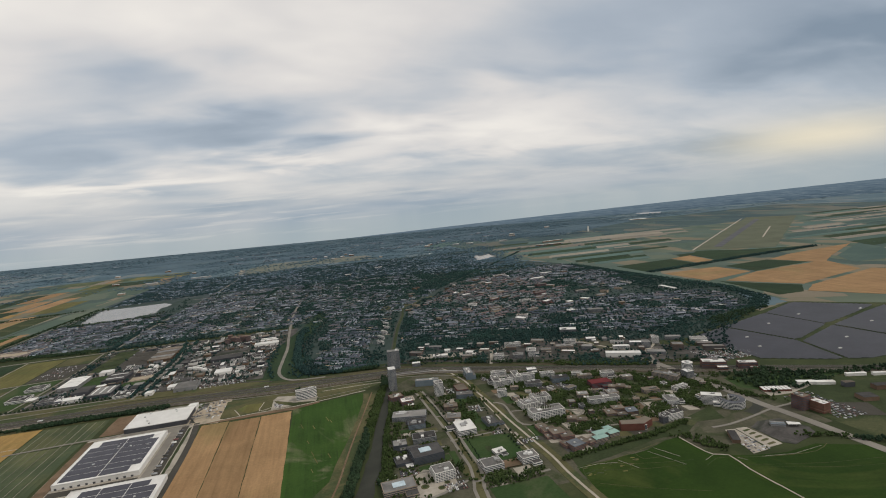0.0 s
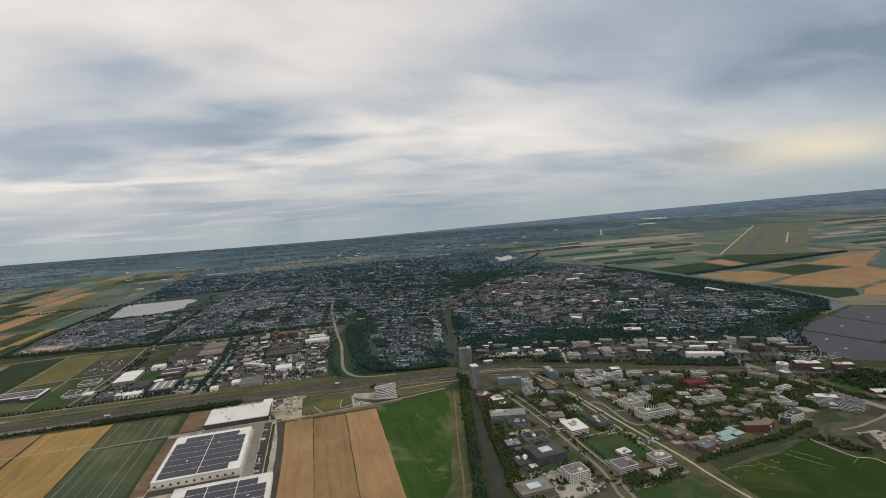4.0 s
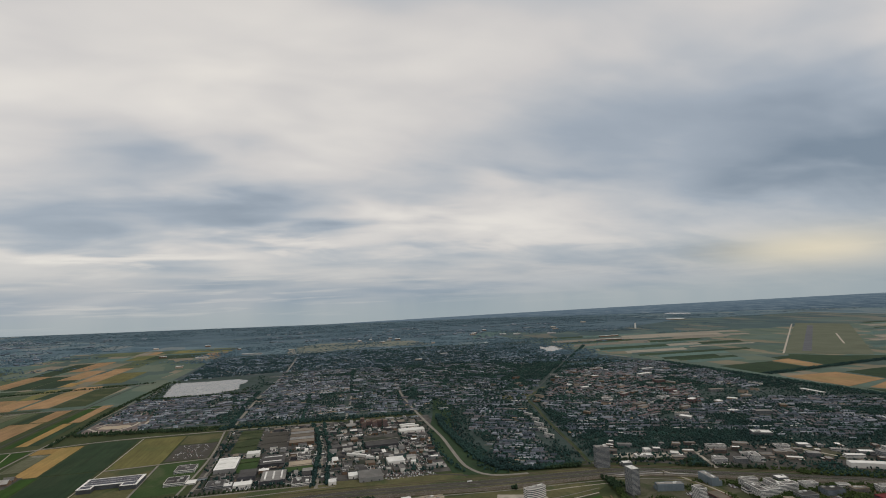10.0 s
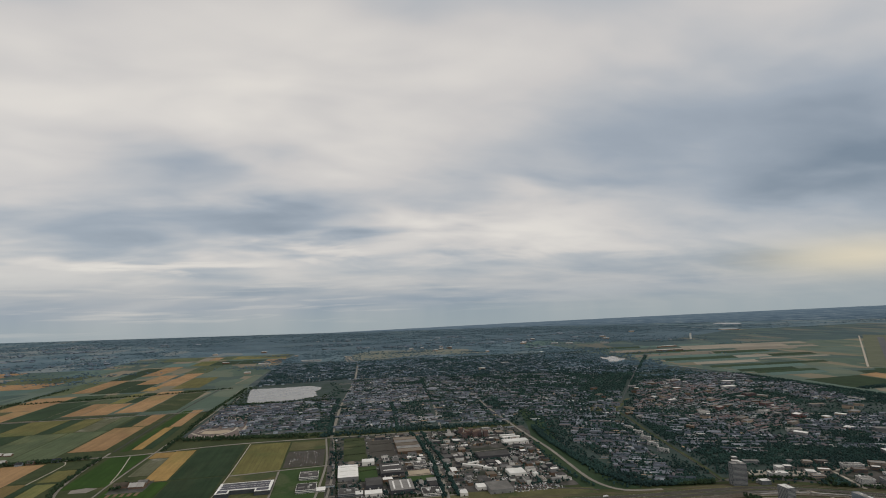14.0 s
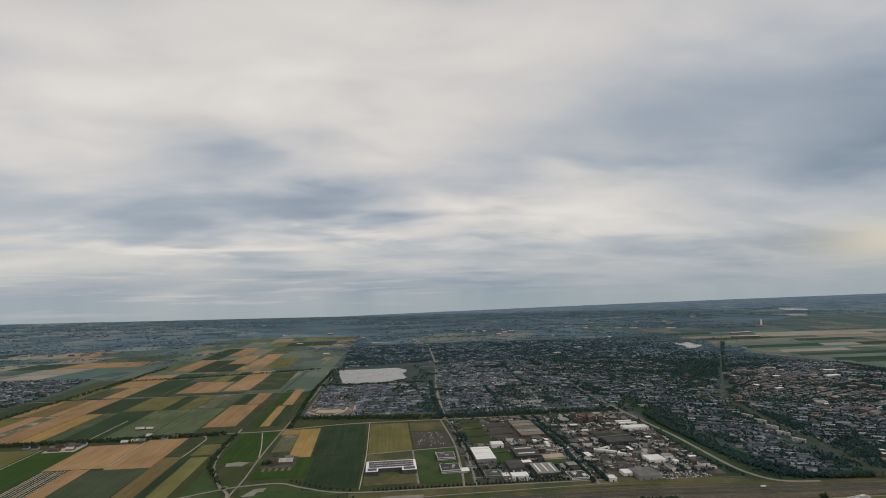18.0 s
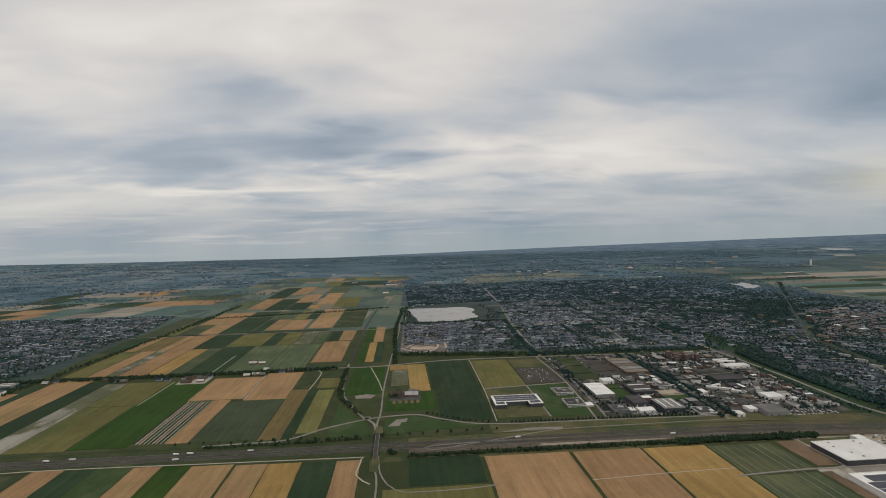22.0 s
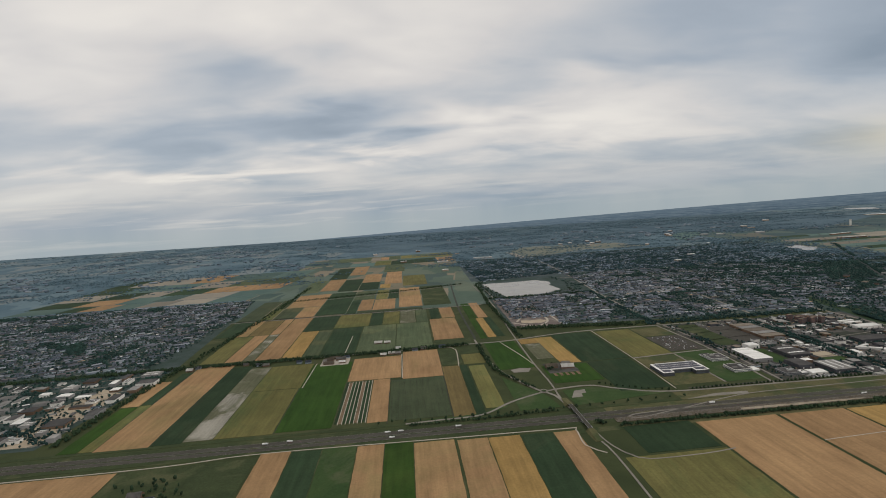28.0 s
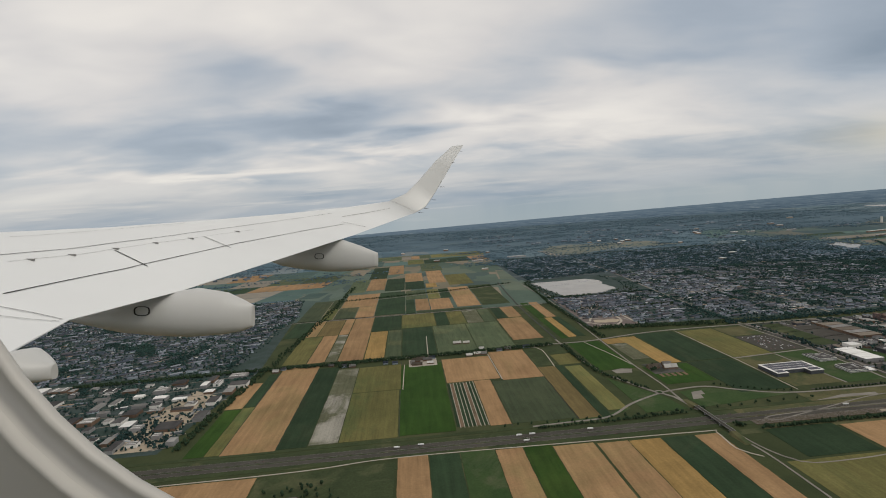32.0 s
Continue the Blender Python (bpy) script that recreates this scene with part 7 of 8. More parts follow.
# ---- farms along the tree-lined road ----
slab("farmyard", rect(-996, -952, 954, 990), "plaza", 0.36, "pale concrete farmyard", "farmyard")
for x, y, w, d, e, roof in ((-984, 978, 13, 8, 2.8, "roof_brown"), (-966, 980, 15, 7, 2.8, "roof_grey"), (-958, 989, 9, 6, 2.4, "tiles"), (-977, 988, 14, 6, 2.4, "roof_brown"), (-983, 962, 16, 6, 2.4, "roof_brown"), (-962, 964, 11, 6, 2.4, "roof_white"), (-990, 970, 6, 9, 2.2, "roof_grey"), (-910, 1062, 14, 7, 2.4, "roof_white"), (-894, 1060, 11, 6, 2.4, "roof_white"), (-874, 1012, 8, 8, 3.0, "roof_white"), (-1018, 978, 9, 6, 2.2, "tiles"), (-1033, 982, 8, 6, 2.2, "tiles"),
                            (-1085, 980, 10, 6, 2.4, "roof_grey"), (-1098, 984, 9, 6, 2.2, "tiles_red"), (-1120, 992, 8, 6, 2.0, "roof_grey"), (-898, 986, 10, 6, 2.2, "roof_white"), (-884, 990, 12, 6, 2.4, "roof_white"), (-874, 988, 9, 7, 2.2, "roof_grey"),
                            (-846, 1000, 9, 6, 2.2, "tiles_red"), (-832, 1002, 10, 7, 2.4, "roof_grey"), (-800, 1006, 11, 7, 2.2, "tiles"), (-1205, 985, 10, 7, 2.4, "roof_white"), (-1196, 995, 8, 6, 2.2, "tiles_red"),
                            (-655, 858, 16, 9, 2.6, "roof_brown"), (-634, 852, 18, 9, 2.8, "roof_white"), (-632, 866, 12, 7, 2.4, "roof_grey"), (-1100, 615, 12, 8, 2.4, "roof_grey"), (-1085, 605, 10, 7, 2.4, "tiles")):
    if roof.startswith("tiles"):
        house(x, y, w, d, e, random.uniform(-8, 8), roof, "town_wall", "farmhouse with a pitched tile roof")
    else:
        house(x, y, w, d, e, random.uniform(-6, 6), roof, "wall_brown", "farm barn with a pitched sheet roof", "barn", "barn")
slab("farmyard", [(-711, 850), (-690, 848), (-684, 862), (-698, 867), (-713, 862)], "road", 0.36, "pale sandy yard beside a road", "yard")
slab("farmyard", rect(-664, -622, 834, 876), "paving", 0.34, "paved farmyard with sheds", "farmyard")
for i in range(5):
    slab("planting_bed", rect(-660 + i * 8, -656 + i * 8, 822, 833), "earth", 0.4, "long planted bed beside a farm", "planting bed", "", 0.2)
slab("farmyard", [(-664, 745), (-650, 746), (-648, 756), (-642, 757), (-640, 768), (-654, 766)], "road", 0.34, "pale sandy yard inside a slip road", "yard")

# viaduct over the motorway
ob = new("road_bridge")
ob.location = (-674, 690, 0)
part("deck", a_box(-2.2, 2.2, -32, 32, 2.4, 2.9), M["asphalt"], ob)
for side in (-2.2, 2.0):
    part("parapet", a_box(side, side + 0.2, -32, 32, 2.9, 3.3), M["wall_grey"], ob)
for py in (-13, 0, 13):
    part("pier", a_box(-2.4, 2.4, py - 0.5, py + 0.5, 0, 2.4), M["wall_grey"], ob)
for side in (-1, 1):
    bm = bmesh.new()
    v = [bm.verts.new(p) for p in ((-6, side * 32, 0), (6, side * 32, 0), (2.8, side * 32, 2.8), (-2.8, side * 32, 2.8), (-4, side * 56, 0), (4, side * 56, 0), (2.8, side * 56, 0.6), (-2.8, side * 56, 0.6))]
    for f in ((0, 1, 2, 3), (4, 5, 6, 7), (3, 2, 6, 7), (1, 2, 6, 5), (0, 3, 7, 4)):
        bm.faces.new([v[i] for i in f])
    part("ramp", bm, M["verge"], ob)
tagged(ob, "concrete road bridge across the motorway", "bridge")

# ---- solar farm ----
def solar_block(outline, label):
    ob = new("solar_farm")
    xs, ys = [p[0] for p in outline], [p[1] for p in outline]
    y = min(ys)
    while y < max(ys):
        near, far = (sorted(x0 + (v - y0) * (x1 - x0) / (y1 - y0) for (x0, y0), (x1, y1) in zip(outline, outline[1:] + outline[:1]) if (y0 > v) != (y1 > v)) for v in (y, y + 4.2))
        if len(near) >= 2 and len(far) >= 2 and near[1] - near[0] > 3:
            bm = bmesh.new()
            bm.faces.new([bm.verts.new(p) for p in ((near[0], y, 0.5), (near[1], y, 0.5), (far[1], y + 4.2, 1.3), (far[0], y + 4.2, 1.3))])
            bmesh.ops.solidify(bm, geom=bm.faces[:], thickness=0.12)
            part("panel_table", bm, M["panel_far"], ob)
        y += 5.0
    return tagged(ob, label, "solar farm", "solar farm blocks")


slab("solar_ground", [(500, 480), (506, 608), (790, 700), (900, 600), (1000, 420), (760, 340), (620, 420)], "meadow_dark", 0.14, "grass under a solar farm", "grass")
for outline in ([(505, 485), (510, 600), (575, 620), (600, 520), (580, 440)], [(580, 622), (605, 522), (700, 560), (690, 655)], [(694, 656), (704, 562), (800, 590), (862, 610), (786, 690)],
                [(604, 515), (585, 440), (620, 426), (712, 470), (702, 552)], [(708, 554), (718, 470), (850, 520), (870, 600), (806, 584)], [(630, 420), (760, 350), (880, 420), (856, 512), (716, 462)]):
    solar_block(outline, "dark grey-blue solar farm block in long rows")

for x, y in ((560, 560), (640, 600), (720, 620), (660, 500), (760, 540), (820, 600), (700, 430), (790, 450), (540, 520), (610, 470)):
    ob = new("inverter_cabin")
    ob.location = (x, y, 0.1)
    part("cabin", a_box(-2, 2, -1, 1, 0, 1.9), M["wall_white"], ob)
    part("roof", a_box(-2.15, 2.15, -1.15, 1.15, 1.9, 2.05), M["roof_white"], ob)
    tagged(ob, "small white inverter cabin in a solar farm", "inverter cabin", "inverter cabins")

# ---- town houses and trees ----
POND = [(600, 1966), (640, 2046), (650, 2010), (706, 2050), (684, 1950), (696, 1940), (598, 1836), (566, 1850), (604, 1910)]
OPEN = [LAKE, [(69, 690), (79, 690), (113, 845), (152, 1009), (170, 1085), (407, 1432), (400, 1438), (158, 1092), (103, 850)], [(-100, 690), (-30, 690), (-40, 950), (-10, 1160), (-30, 1160), (-90, 950)], POND, CANAL, [(407, 1440), (413, 1438), (1032, 2320), (1026, 2326)]]


GARDENS, PARKS = [], []
STREETS = []


def town(name, outline, turn, gap, label, roof="tiles", fill=0.8, eaves=(2.0, 3.0), flat=0.12, trees=1.0):
    """Streets with a row of houses on either side and gardens behind, bent a little, with parks left open."""
    cx, cy = sum(p[0] for p in outline) / len(outline), sum(p[1] for p in outline) / len(outline)
    reach = max(math.hypot(p[0] - cx, p[1] - cy) for p in outline)
    c, s = math.cos(radians(turn)), math.sin(radians(turn))

    def bend(a, b):
        x, y = cx + c * a - s * b, cy + s * a + c * b
        return x + 16 * noise.noise((x * 0.006, y * 0.006, turn)), y + 16 * noise.noise((x * 0.006, y * 0.006, turn + 9.0))

    def lean(a, b):
        x, y = bend(a, b)
        return 0.55 * noise.noise((x * 0.009, y * 0.009, turn + 4.0)) + random.uniform(-0.08, 0.08)

    rows, green, streets = [], [], []
    b, k = -reach, 0
    while b < reach:
        a = -reach + random.uniform(0, 30)
        while a < reach:
            end = a + random.uniform(45, 95)
            across = random.random() < 0.22
            while a < end:
                l = random.uniform(6, 20)
                if across:
                    rows.append((*bend(a + 3, b), random.uniform(7, 12), random.uniform(3.4, 4.4), random.uniform(*eaves), radians(turn) + math.pi / 2))
                    a += random.uniform(7, 10)
                    continue
                rows.append((*bend(a + l / 2, b), l, random.uniform(3.2, 4.4), random.uniform(*eaves), radians(turn) + lean(a, b)))
                a += l + random.uniform(1.2, 4)
            a += random.uniform(6, 11)
        step = gap * (0.78 if k % 2 else 1.22) * random.uniform(0.92, 1.1)
        a = -reach
        while a < reach:
            if k % 2:
                p, q = bend(a, b + step / 2), bend(a + 10, b + step / 2)
                streets.append(((p[0] + q[0]) / 2, (p[1] + q[1]) / 2, 11.0, 2.0, 0.24, math.atan2(q[1] - p[1], q[0] - p[0])))
                if random.random() < 0.45:
                    green.append(bend(a + random.uniform(0, 10), b + step / 2 + 1.6))
            else:
                for i in range(2):
                    green.append(bend(a + random.uniform(0, 10), b + step / 2 + random.uniform(-0.2, 0.2) * step))
            a += 10
        b += step
        k += 1
    rows, green, streets = np.array(rows), np.array(green), np.array(streets)

    def park(p):
        return np.array([noise.noise((x * 0.011, y * 0.011, turn)) + 0.4 * noise.noise((x * 0.03, y * 0.03, 2.0)) for x, y in p[:, :2]]) > 0.30

    keep = inside(rows[:, :2], outline) & (RNG.random(len(rows)) < fill) & ~park(rows)
    for hole in OPEN:
        keep &= ~inside(rows[:, :2], hole)
    for a, b2, w, d in BUILT:
        keep &= (abs(rows[:, 0] - a) > w / 2 + 8) | (abs(rows[:, 1] - b2) > d / 2 + 5)
    green = green[inside(green, outline)]
    GARDENS.append(green[(RNG.random(len(green)) < trees)])
    spots = scatter(outline, 0.02 * (2 * reach) ** 2)
    if len(spots):
        PARKS.append(spots[park(spots)])
    streets = streets[inside(streets[:, :2], outline)]
    for hole in OPEN:
        streets = streets[~inside(streets[:, :2], hole)]
    STREETS.extend(streets.tolist())
    return house_rows(name, rows[keep], label, roof, flat=flat)


DISTRICTS = (
    ([(-560, 1095), (-405, 1090), (-390, 1300), (-410, 1420), (-540, 1400)], 4, 11, "tiles"), ([(-395, 1085), (-215, 1080), (-190, 1310), (-380, 1330)], 2, 11, "tiles"),
    ([(-205, 1075), (-75, 1060), (-30, 1180), (60, 1400), (-170, 1420)], -12, 11, "tiles"), ([(-380, 1340), (-175, 1320), (-150, 1700), (-350, 1720)], 8, 12, "tiles"),
    ([(-165, 1430), (200, 1330), (380, 1600), (-130, 1720)], -20, 12, "tiles"), ([(-25, 730), (30, 710), (70, 850), (130, 1010), (20, 1050), (-20, 900)], -24, 9.5, "tiles"),
    ([(10, 1055), (130, 1030), (280, 1280), (70, 1380)], -24, 10, "tiles"), ([(120, 880), (300, 830), (280, 1000), (190, 1080)], -24, 11, "tiles"), ([(200, 1090), (480, 960), (640, 1200), (420, 1420)], 18, 11, "tiles_red"),
    ([(300, 830), (560, 700), (700, 900), (500, 960)], -18, 11, "tiles"), ([(280, 845), (500, 965), (330, 1010), (270, 1020)], 10, 11, "tiles_red"), ([(350, 790), (480, 640), (560, 690), (420, 790)], -22, 12, "tiles"), ([(640, 1000), (720, 1050), (650, 1480), (440, 1420)], 0, 12, "tiles"), ([(-630, 1680), (-350, 1740), (-330, 2250), (-640, 2250)], 3, 14, "tiles_hazed"),
    ([(-340, 1740), (100, 1680), (160, 2250), (-320, 2250)], -6, 14, "tiles_hazed"), ([(110, 1700), (560, 1550), (640, 2200), (170, 2250)], 10, 15, "tiles_hazed"),
)
DISTRICTS += (([(110, 790), (300, 760), (400, 700), (430, 790), (300, 828), (115, 875)], -18, 16, "tiles"), ([(-20, 705), (55, 700), (66, 760), (0, 770)], -20, 14, "tiles"), ([(560, 690), (700, 705), (780, 850), (690, 900), (640, 860)], -15, 11, "tiles"), ([(660, 1100), (770, 1110), (750, 1480), (650, 1480)], 4, 12, "tiles"), ([(-70, 1060), (10, 1050), (60, 1380), (0, 1380)], -20, 10, "tiles"))
FAR_ROWS = []
for i in range(700):
    a, b = RNG.uniform(-620, 1500), RNG.uniform(2230, 3700)
    if noise.noise((a * 0.004, b * 0.006, 1.0)) > 0.16 and not (a < 320 and b < 2720) and not (a > 700 and b < 2700):
        FAR_ROWS.append((a, b, RNG.uniform(10, 34), RNG.uniform(5, 9), RNG.uniform(2.4, 6), RNG.choice((0.0, 0.3, 1.57, -0.3))))
for i in range(900):
    a, b = RNG.uniform(-2900, -1300), RNG.uniform(2100, 3900)
    if noise.noise((a * 0.004, b * 0.006, 5.0)) > 0.1:
        FAR_ROWS.append((a, b, RNG.uniform(10, 34), RNG.uniform(5, 9), RNG.uniform(2.4, 6), RNG.choice((0.0, 0.3, 1.57, -0.3))))
house_rows("far_houses", FAR_ROWS, "distant houses and sheds among trees, paled blue for haze", "tiles_hazed", "walls_hazed", 0.0)
for outline, turn, gap, roof in DISTRICTS:
    far = roof == "tiles_hazed"
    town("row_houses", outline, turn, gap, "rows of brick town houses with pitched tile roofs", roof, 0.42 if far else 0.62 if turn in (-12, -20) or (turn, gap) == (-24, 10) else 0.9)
town("row_houses", [(-645, 1165), (-562, 1160), (-490, 1240), (-485, 1370), (-600, 1398), (-640, 1390)], 5, 8, "new brown-roofed row houses by a lake", "tiles", 0.9, flat=0.05)
town("row_houses", [(-292, 1098), (-196, 1096), (-192, 1146), (-290, 1152)], 4, 9, "new white flat-roofed row houses", "tiles", 0.95, flat=1.0, trees=0.3)
town("row_houses", [(-335, 1300), (-232, 1292), (-226, 1345), (-330, 1352)], 12, 9, "new white flat-roofed row houses", "tiles", 0.95, flat=1.0, trees=0.3)
town("row_houses", [(-1290, 1015), (-1262, 1400), (-1300, 1630), (-2100, 1630), (-1900, 1015)], 20, 12, "rows of brick town houses beyond the canal", "tiles", 0.75)
town("small_sheds", [(-400, 745), (-95, 730), (-70, 1020), (-400, 1025)], 2, 20, "small sheds and containers between the halls", "tiles", 0.35, (1.2, 2.4), 0.9)
town("small_sheds", [(-1262, 745), (-1240, 985), (-1560, 985), (-1560, 745)], 10, 17, "small sheds and containers between the halls", "tiles", 0.5, (1.2, 2.4), 0.9)

CARS = list(FORECOURT)
for u0, u1, v0, v1, turn, keep in ((-182, -120, 718, 742, 0.1, 0.6), (-340, -306, 904, 990, 0, 0.75), (-455, -415, 890, 960, 0, 0.15), (455, 520, 500, 548, -0.4, 0.8), (430, 460, 330, 390, 0, 0.5),
                                   (-165, -110, 760, 800, 0, 0.45), (20, 60, 385, 395, 0, 0.5), (120, 150, 375, 388, 0, 0.4), (318, 334, 314, 345, 0, 0.5), (-360, -330, 740, 752, 0, 0.7), (-290, -255, 790, 850, 0, 0.5), (-150, -100, 820, 900, 0, 0.4)):
    v = v0
    while v < v1:
        u = u0
        while u < u1:
            if random.random() < keep and free(u, v, 1, 1, 0.5):
                CARS.append((u, v, 1.8, 0.75, 0.8, math.pi / 2 + turn))
            u += 1.15
        v += 3.1 if int(v) % 2 else 4.0
for i in range(46):
    a, b, n = random.uniform(-375, -100), random.uniform(742, 1012), random.randint(8, 22)
    for j in range(n):
        for k in range(random.choice((1, 2, 3))):
            if free(a + j * 1.1, b + k * 3, 1, 1, 0.4) and abs(a + j * 1.1 + 256) > 8:
                CARS.append((a + j * 1.1, b + k * 3, 1.8, 0.75, 0.8, math.pi / 2))
for i in range(14):
    CARS.append((-167 + random.uniform(-0.4, 0.4), 480 + i * 7.2, 4.8, 1.1, 1.5, random.choice((0, 0.0, 1.57))))
for a, b, w, d, mat in LOTS:
    if mat in ("asphalt", "paving"):
        for row in np.arange(1.5, d - 1, 3.0):
            for col in np.arange(1.0, w - 1, 1.15):
                if random.random() < 0.6 and free(a + col, b + row, 1, 1, 0.6):
                    CARS.append((a + col, b + row, 1.8, 0.75, 0.8, math.pi / 2))
boxes_stuff("parked_cars", CARS, "rows of parked cars in many colours", "car_paint", "cars")
TRUCKS = [(random.uniform(-370, -95), random.uniform(742, 1016), random.uniform(1.6, 5.0), random.uniform(0.8, 1.4), random.uniform(0.6, 1.6), random.choice((0, 1.57, 0.1))) for _ in range(900)]
boxes_stuff("parked_trailers", [t for t in TRUCKS if free(t[0], t[1], 3, 3, 0.5)], "parked trailers and containers", "flat_roofs", "trailers")
SITE = [(random.uniform(-172, -132), random.uniform(598, 652), random.uniform(1.5, 5), random.uniform(1, 2.2), random.uniform(0.6, 1.6), random.uniform(0, 3)) for _ in range(70)]
boxes_stuff("site_huts", [t for t in SITE if free(t[0], t[1], 3, 3, 0.5)], "huts and stacks on a building site", "flat_roofs", "site huts")

# rows of trees
FOREST = {"row": [], "town": [], "mid": [], "far": []}


def belt(points, width, gap):
    """Places of trees in a belt along a line."""
    spots = along(points, gap)
    return np.array([(x + random.uniform(-width, width) / 2, y + random.uniform(-width, width) / 2) for x, y in spots])


for pts, width, gap in (
    (((-1520, 992), (-1250, 998), (-1000, 1000), (-760, 1007)), 12, 0.65), (((-1110, 984), (-1080, 984)), 10, 0.8), (((-900, 990), (-872, 992)), 8, 0.8), (((-1250, 735), (-1226, 1000)), 12, 1.3), (((-1220, 1010), (-1185, 1420), (-1165, 1800)), 14, 2.2),
    (((-650, 1086), (-536, 1072), (-407, 1050), (-286, 1050), (-80, 1045)), 22, 0.6), (((-356, 660), (-290, 661), (-205, 659)), 9, 0.22), (((-640, 662), (-500, 661), (-356, 660)), 2, 1.3), (((-266, 1025), (-258, 950), (-256, 860), (-266, 722)), 4, 0.9), (((-190, 884), (-135, 884)), 9, 0.35), (((-190, 905), (-135, 905)), 12, 0.25), (((-46, 1010), (-56, 942), (-56, 828), (-51, 754), (-38, 712), (-5, 697), (30, 691), (56, 688)), 10, 0.2), (((330, 1320), (460, 1505), (596, 1695), (812, 1990)), 12, 0.8), (((306, 1318), (440, 1510), (574, 1700)), 12, 0.8), (((64, 634), (39, 539), (23, 473), (10, 421), (4, 396), (-2, 372), (-16, 320)), 7, 0.22), (((62, 596), (54, 540), (44, 485), (36, 436), (30, 400), (24, 380)), 4, 0.55),
    (((66, 560), (58, 500), (42, 430), (28, 365)), 5, 1.3), (((-740, 1000), (-738, 900), (-730, 850)), 7, 1.4), (((-730, 850), (-700, 785)), 5, 2.0), (((-1180, 1560), (-850, 1615), (-690, 1665)), 10, 2.0), (((-660, 1020), (-664, 1330), (-650, 1600)), 7, 1.6),
    (((-860, 708), (-760, 709), (-690, 712)), 2.0, 3.0), (((-900, 719), (-600, 717), (-530, 720)), 2, 15.0), (((-545, 1236), (-400, 1236)), 8, 0.7), (((-400, 1292), (-180, 1300), (60, 1270)), 8, 0.8), (((-655, 1396), (-480, 1392), (-395, 1400)), 10, 0.8), (((-404, 1050), (-402, 1240), (-392, 1400)), 8, 0.8), (((-285, 1060), (-272, 1320)), 6, 1.0), (((-100, 1060), (-84, 1220), (-40, 1400)), 8, 0.9), (((-390, 1505), (-150, 1500), (80, 1470)), 10, 0.9), (((-180, 1310), (-150, 1700)), 8, 1.1), (((372, 322), (395, 312), (425, 285)), 6, 1.2), (((345, 480), (400, 420), (420, 380)), 8, 1.5), (((410, 470), (470, 440), (540, 410), (640, 395)), 12, 1.0),
    (((176, 361), (199, 366), (231, 367), (268, 370), (310, 381)), 4.5, 0.5), (((-660, 678), (-655, 668)), 4, 1.0), (((70, 605), (60, 640)), 8, 1.2), (((-50, 640), (-44, 646)), 5, 0.8), (((-662, 846), (-650, 868)), 6, 1.2), (((768, 1450), (790, 1080), (815, 870), (786, 752), (725, 697), (585, 650)), 26, 0.4),
    (((836, 1142), (1053, 1173), (1278, 1207), (1500, 1232)), 26, 0.4), (((-247, 1025), (-242, 860), (-250, 722)), 4, 0.9), (((-85, 710), (-98, 800), (-88, 900)), 5, 3.0),
    (((-30, 698), (40, 692), (60, 696)), 8, 0.8), (((90, 690), (130, 684), (200, 652)), 6, 1.6), (((170, 650), (240, 615), (330, 570), (440, 510)), 9, 1.3), (((150, 598), (230, 562), (330, 510), (400, 470)), 7, 0.9), (((280, 584), (330, 558), (380, 530)), 9, 0.4),
):
    FOREST["row"].append(belt(pts, width, gap))
for outline, count in (([(56, 740), (176, 785), (353, 765), (420, 700), (330, 690), (180, 735), (80, 715)], 1500), ([(430, 395), (520, 400), (480, 460), (420, 450)], 420),
                       ([(110, 355), (104, 345), (150, 345), (156, 356)], 90), ([(690, 900), (810, 870), (788, 1080), (768, 1450), (700, 1200)], 2200), ([(-66, 700), (-20, 690), (-44, 860), (-24, 960), (16, 1160), (-8, 1160), (-58, 960)], 900), ([(-1060, 598), (-1130, 600), (-1130, 640), (-1050, 650)], 36), ([(28, 345), (60, 350), (60, 600), (40, 500)], 240),
                       ([(-600, 1405), (-420, 1395), (-380, 1480), (-390, 1640), (-430, 1700), (-410, 1560), (-430, 1450), (-560, 1408)], 700), ([(-640, 1400), (-600, 1440), (-620, 1660), (-660, 1660)], 260), ([(276, 360), (291, 362), (303, 345), (306, 328), (299, 324), (291, 337), (286, 352)], 200)):
    FOREST["row"].append(scatter(outline, count))
FOREST["town"] += [p for p in GARDENS + PARKS if len(p)]
for outline, turn, gap, roof in DISTRICTS:
    area = (max(p[0] for p in outline) - min(p[0] for p in outline)) * (max(p[1] for p in outline) - min(p[1] for p in outline))
    FOREST["mid" if roof == "tiles_hazed" else "town"].append(scatter(outline, area * (0.034 if roof == "tiles_hazed" else 0.005)))
WOODED = scatter([(-390, 1070), (-90, 1050), (-20, 900), (-30, 730), (330, 660), (560, 620), (760, 860), (720, 1480), (560, 1690), (-340, 1720)], 40000)
DENSITY = np.array([noise.noise((x * 0.007, y * 0.007, 3.0)) + 0.5 * noise.noise((x * 0.022, y * 0.022, 6.0)) for x, y in WOODED])
FOREST["town"].append(WOODED[DENSITY + 0.25 * (WOODED[:, 0] < 330) * (WOODED[:, 0] > 0) * (WOODED[:, 1] > 1300) + 0.16 * (WOODED[:, 0] > -60) * (WOODED[:, 1] > 1150) > 0.10])
boxes_stuff("streets", STREETS, "narrow pale residential streets", "road", "streets")
FOREST["town"].append(scatter([(-1275, 1010), (-1255, 1400), (-1290, 1640), (-2100, 1640), (-1900, 1010)], 6000))
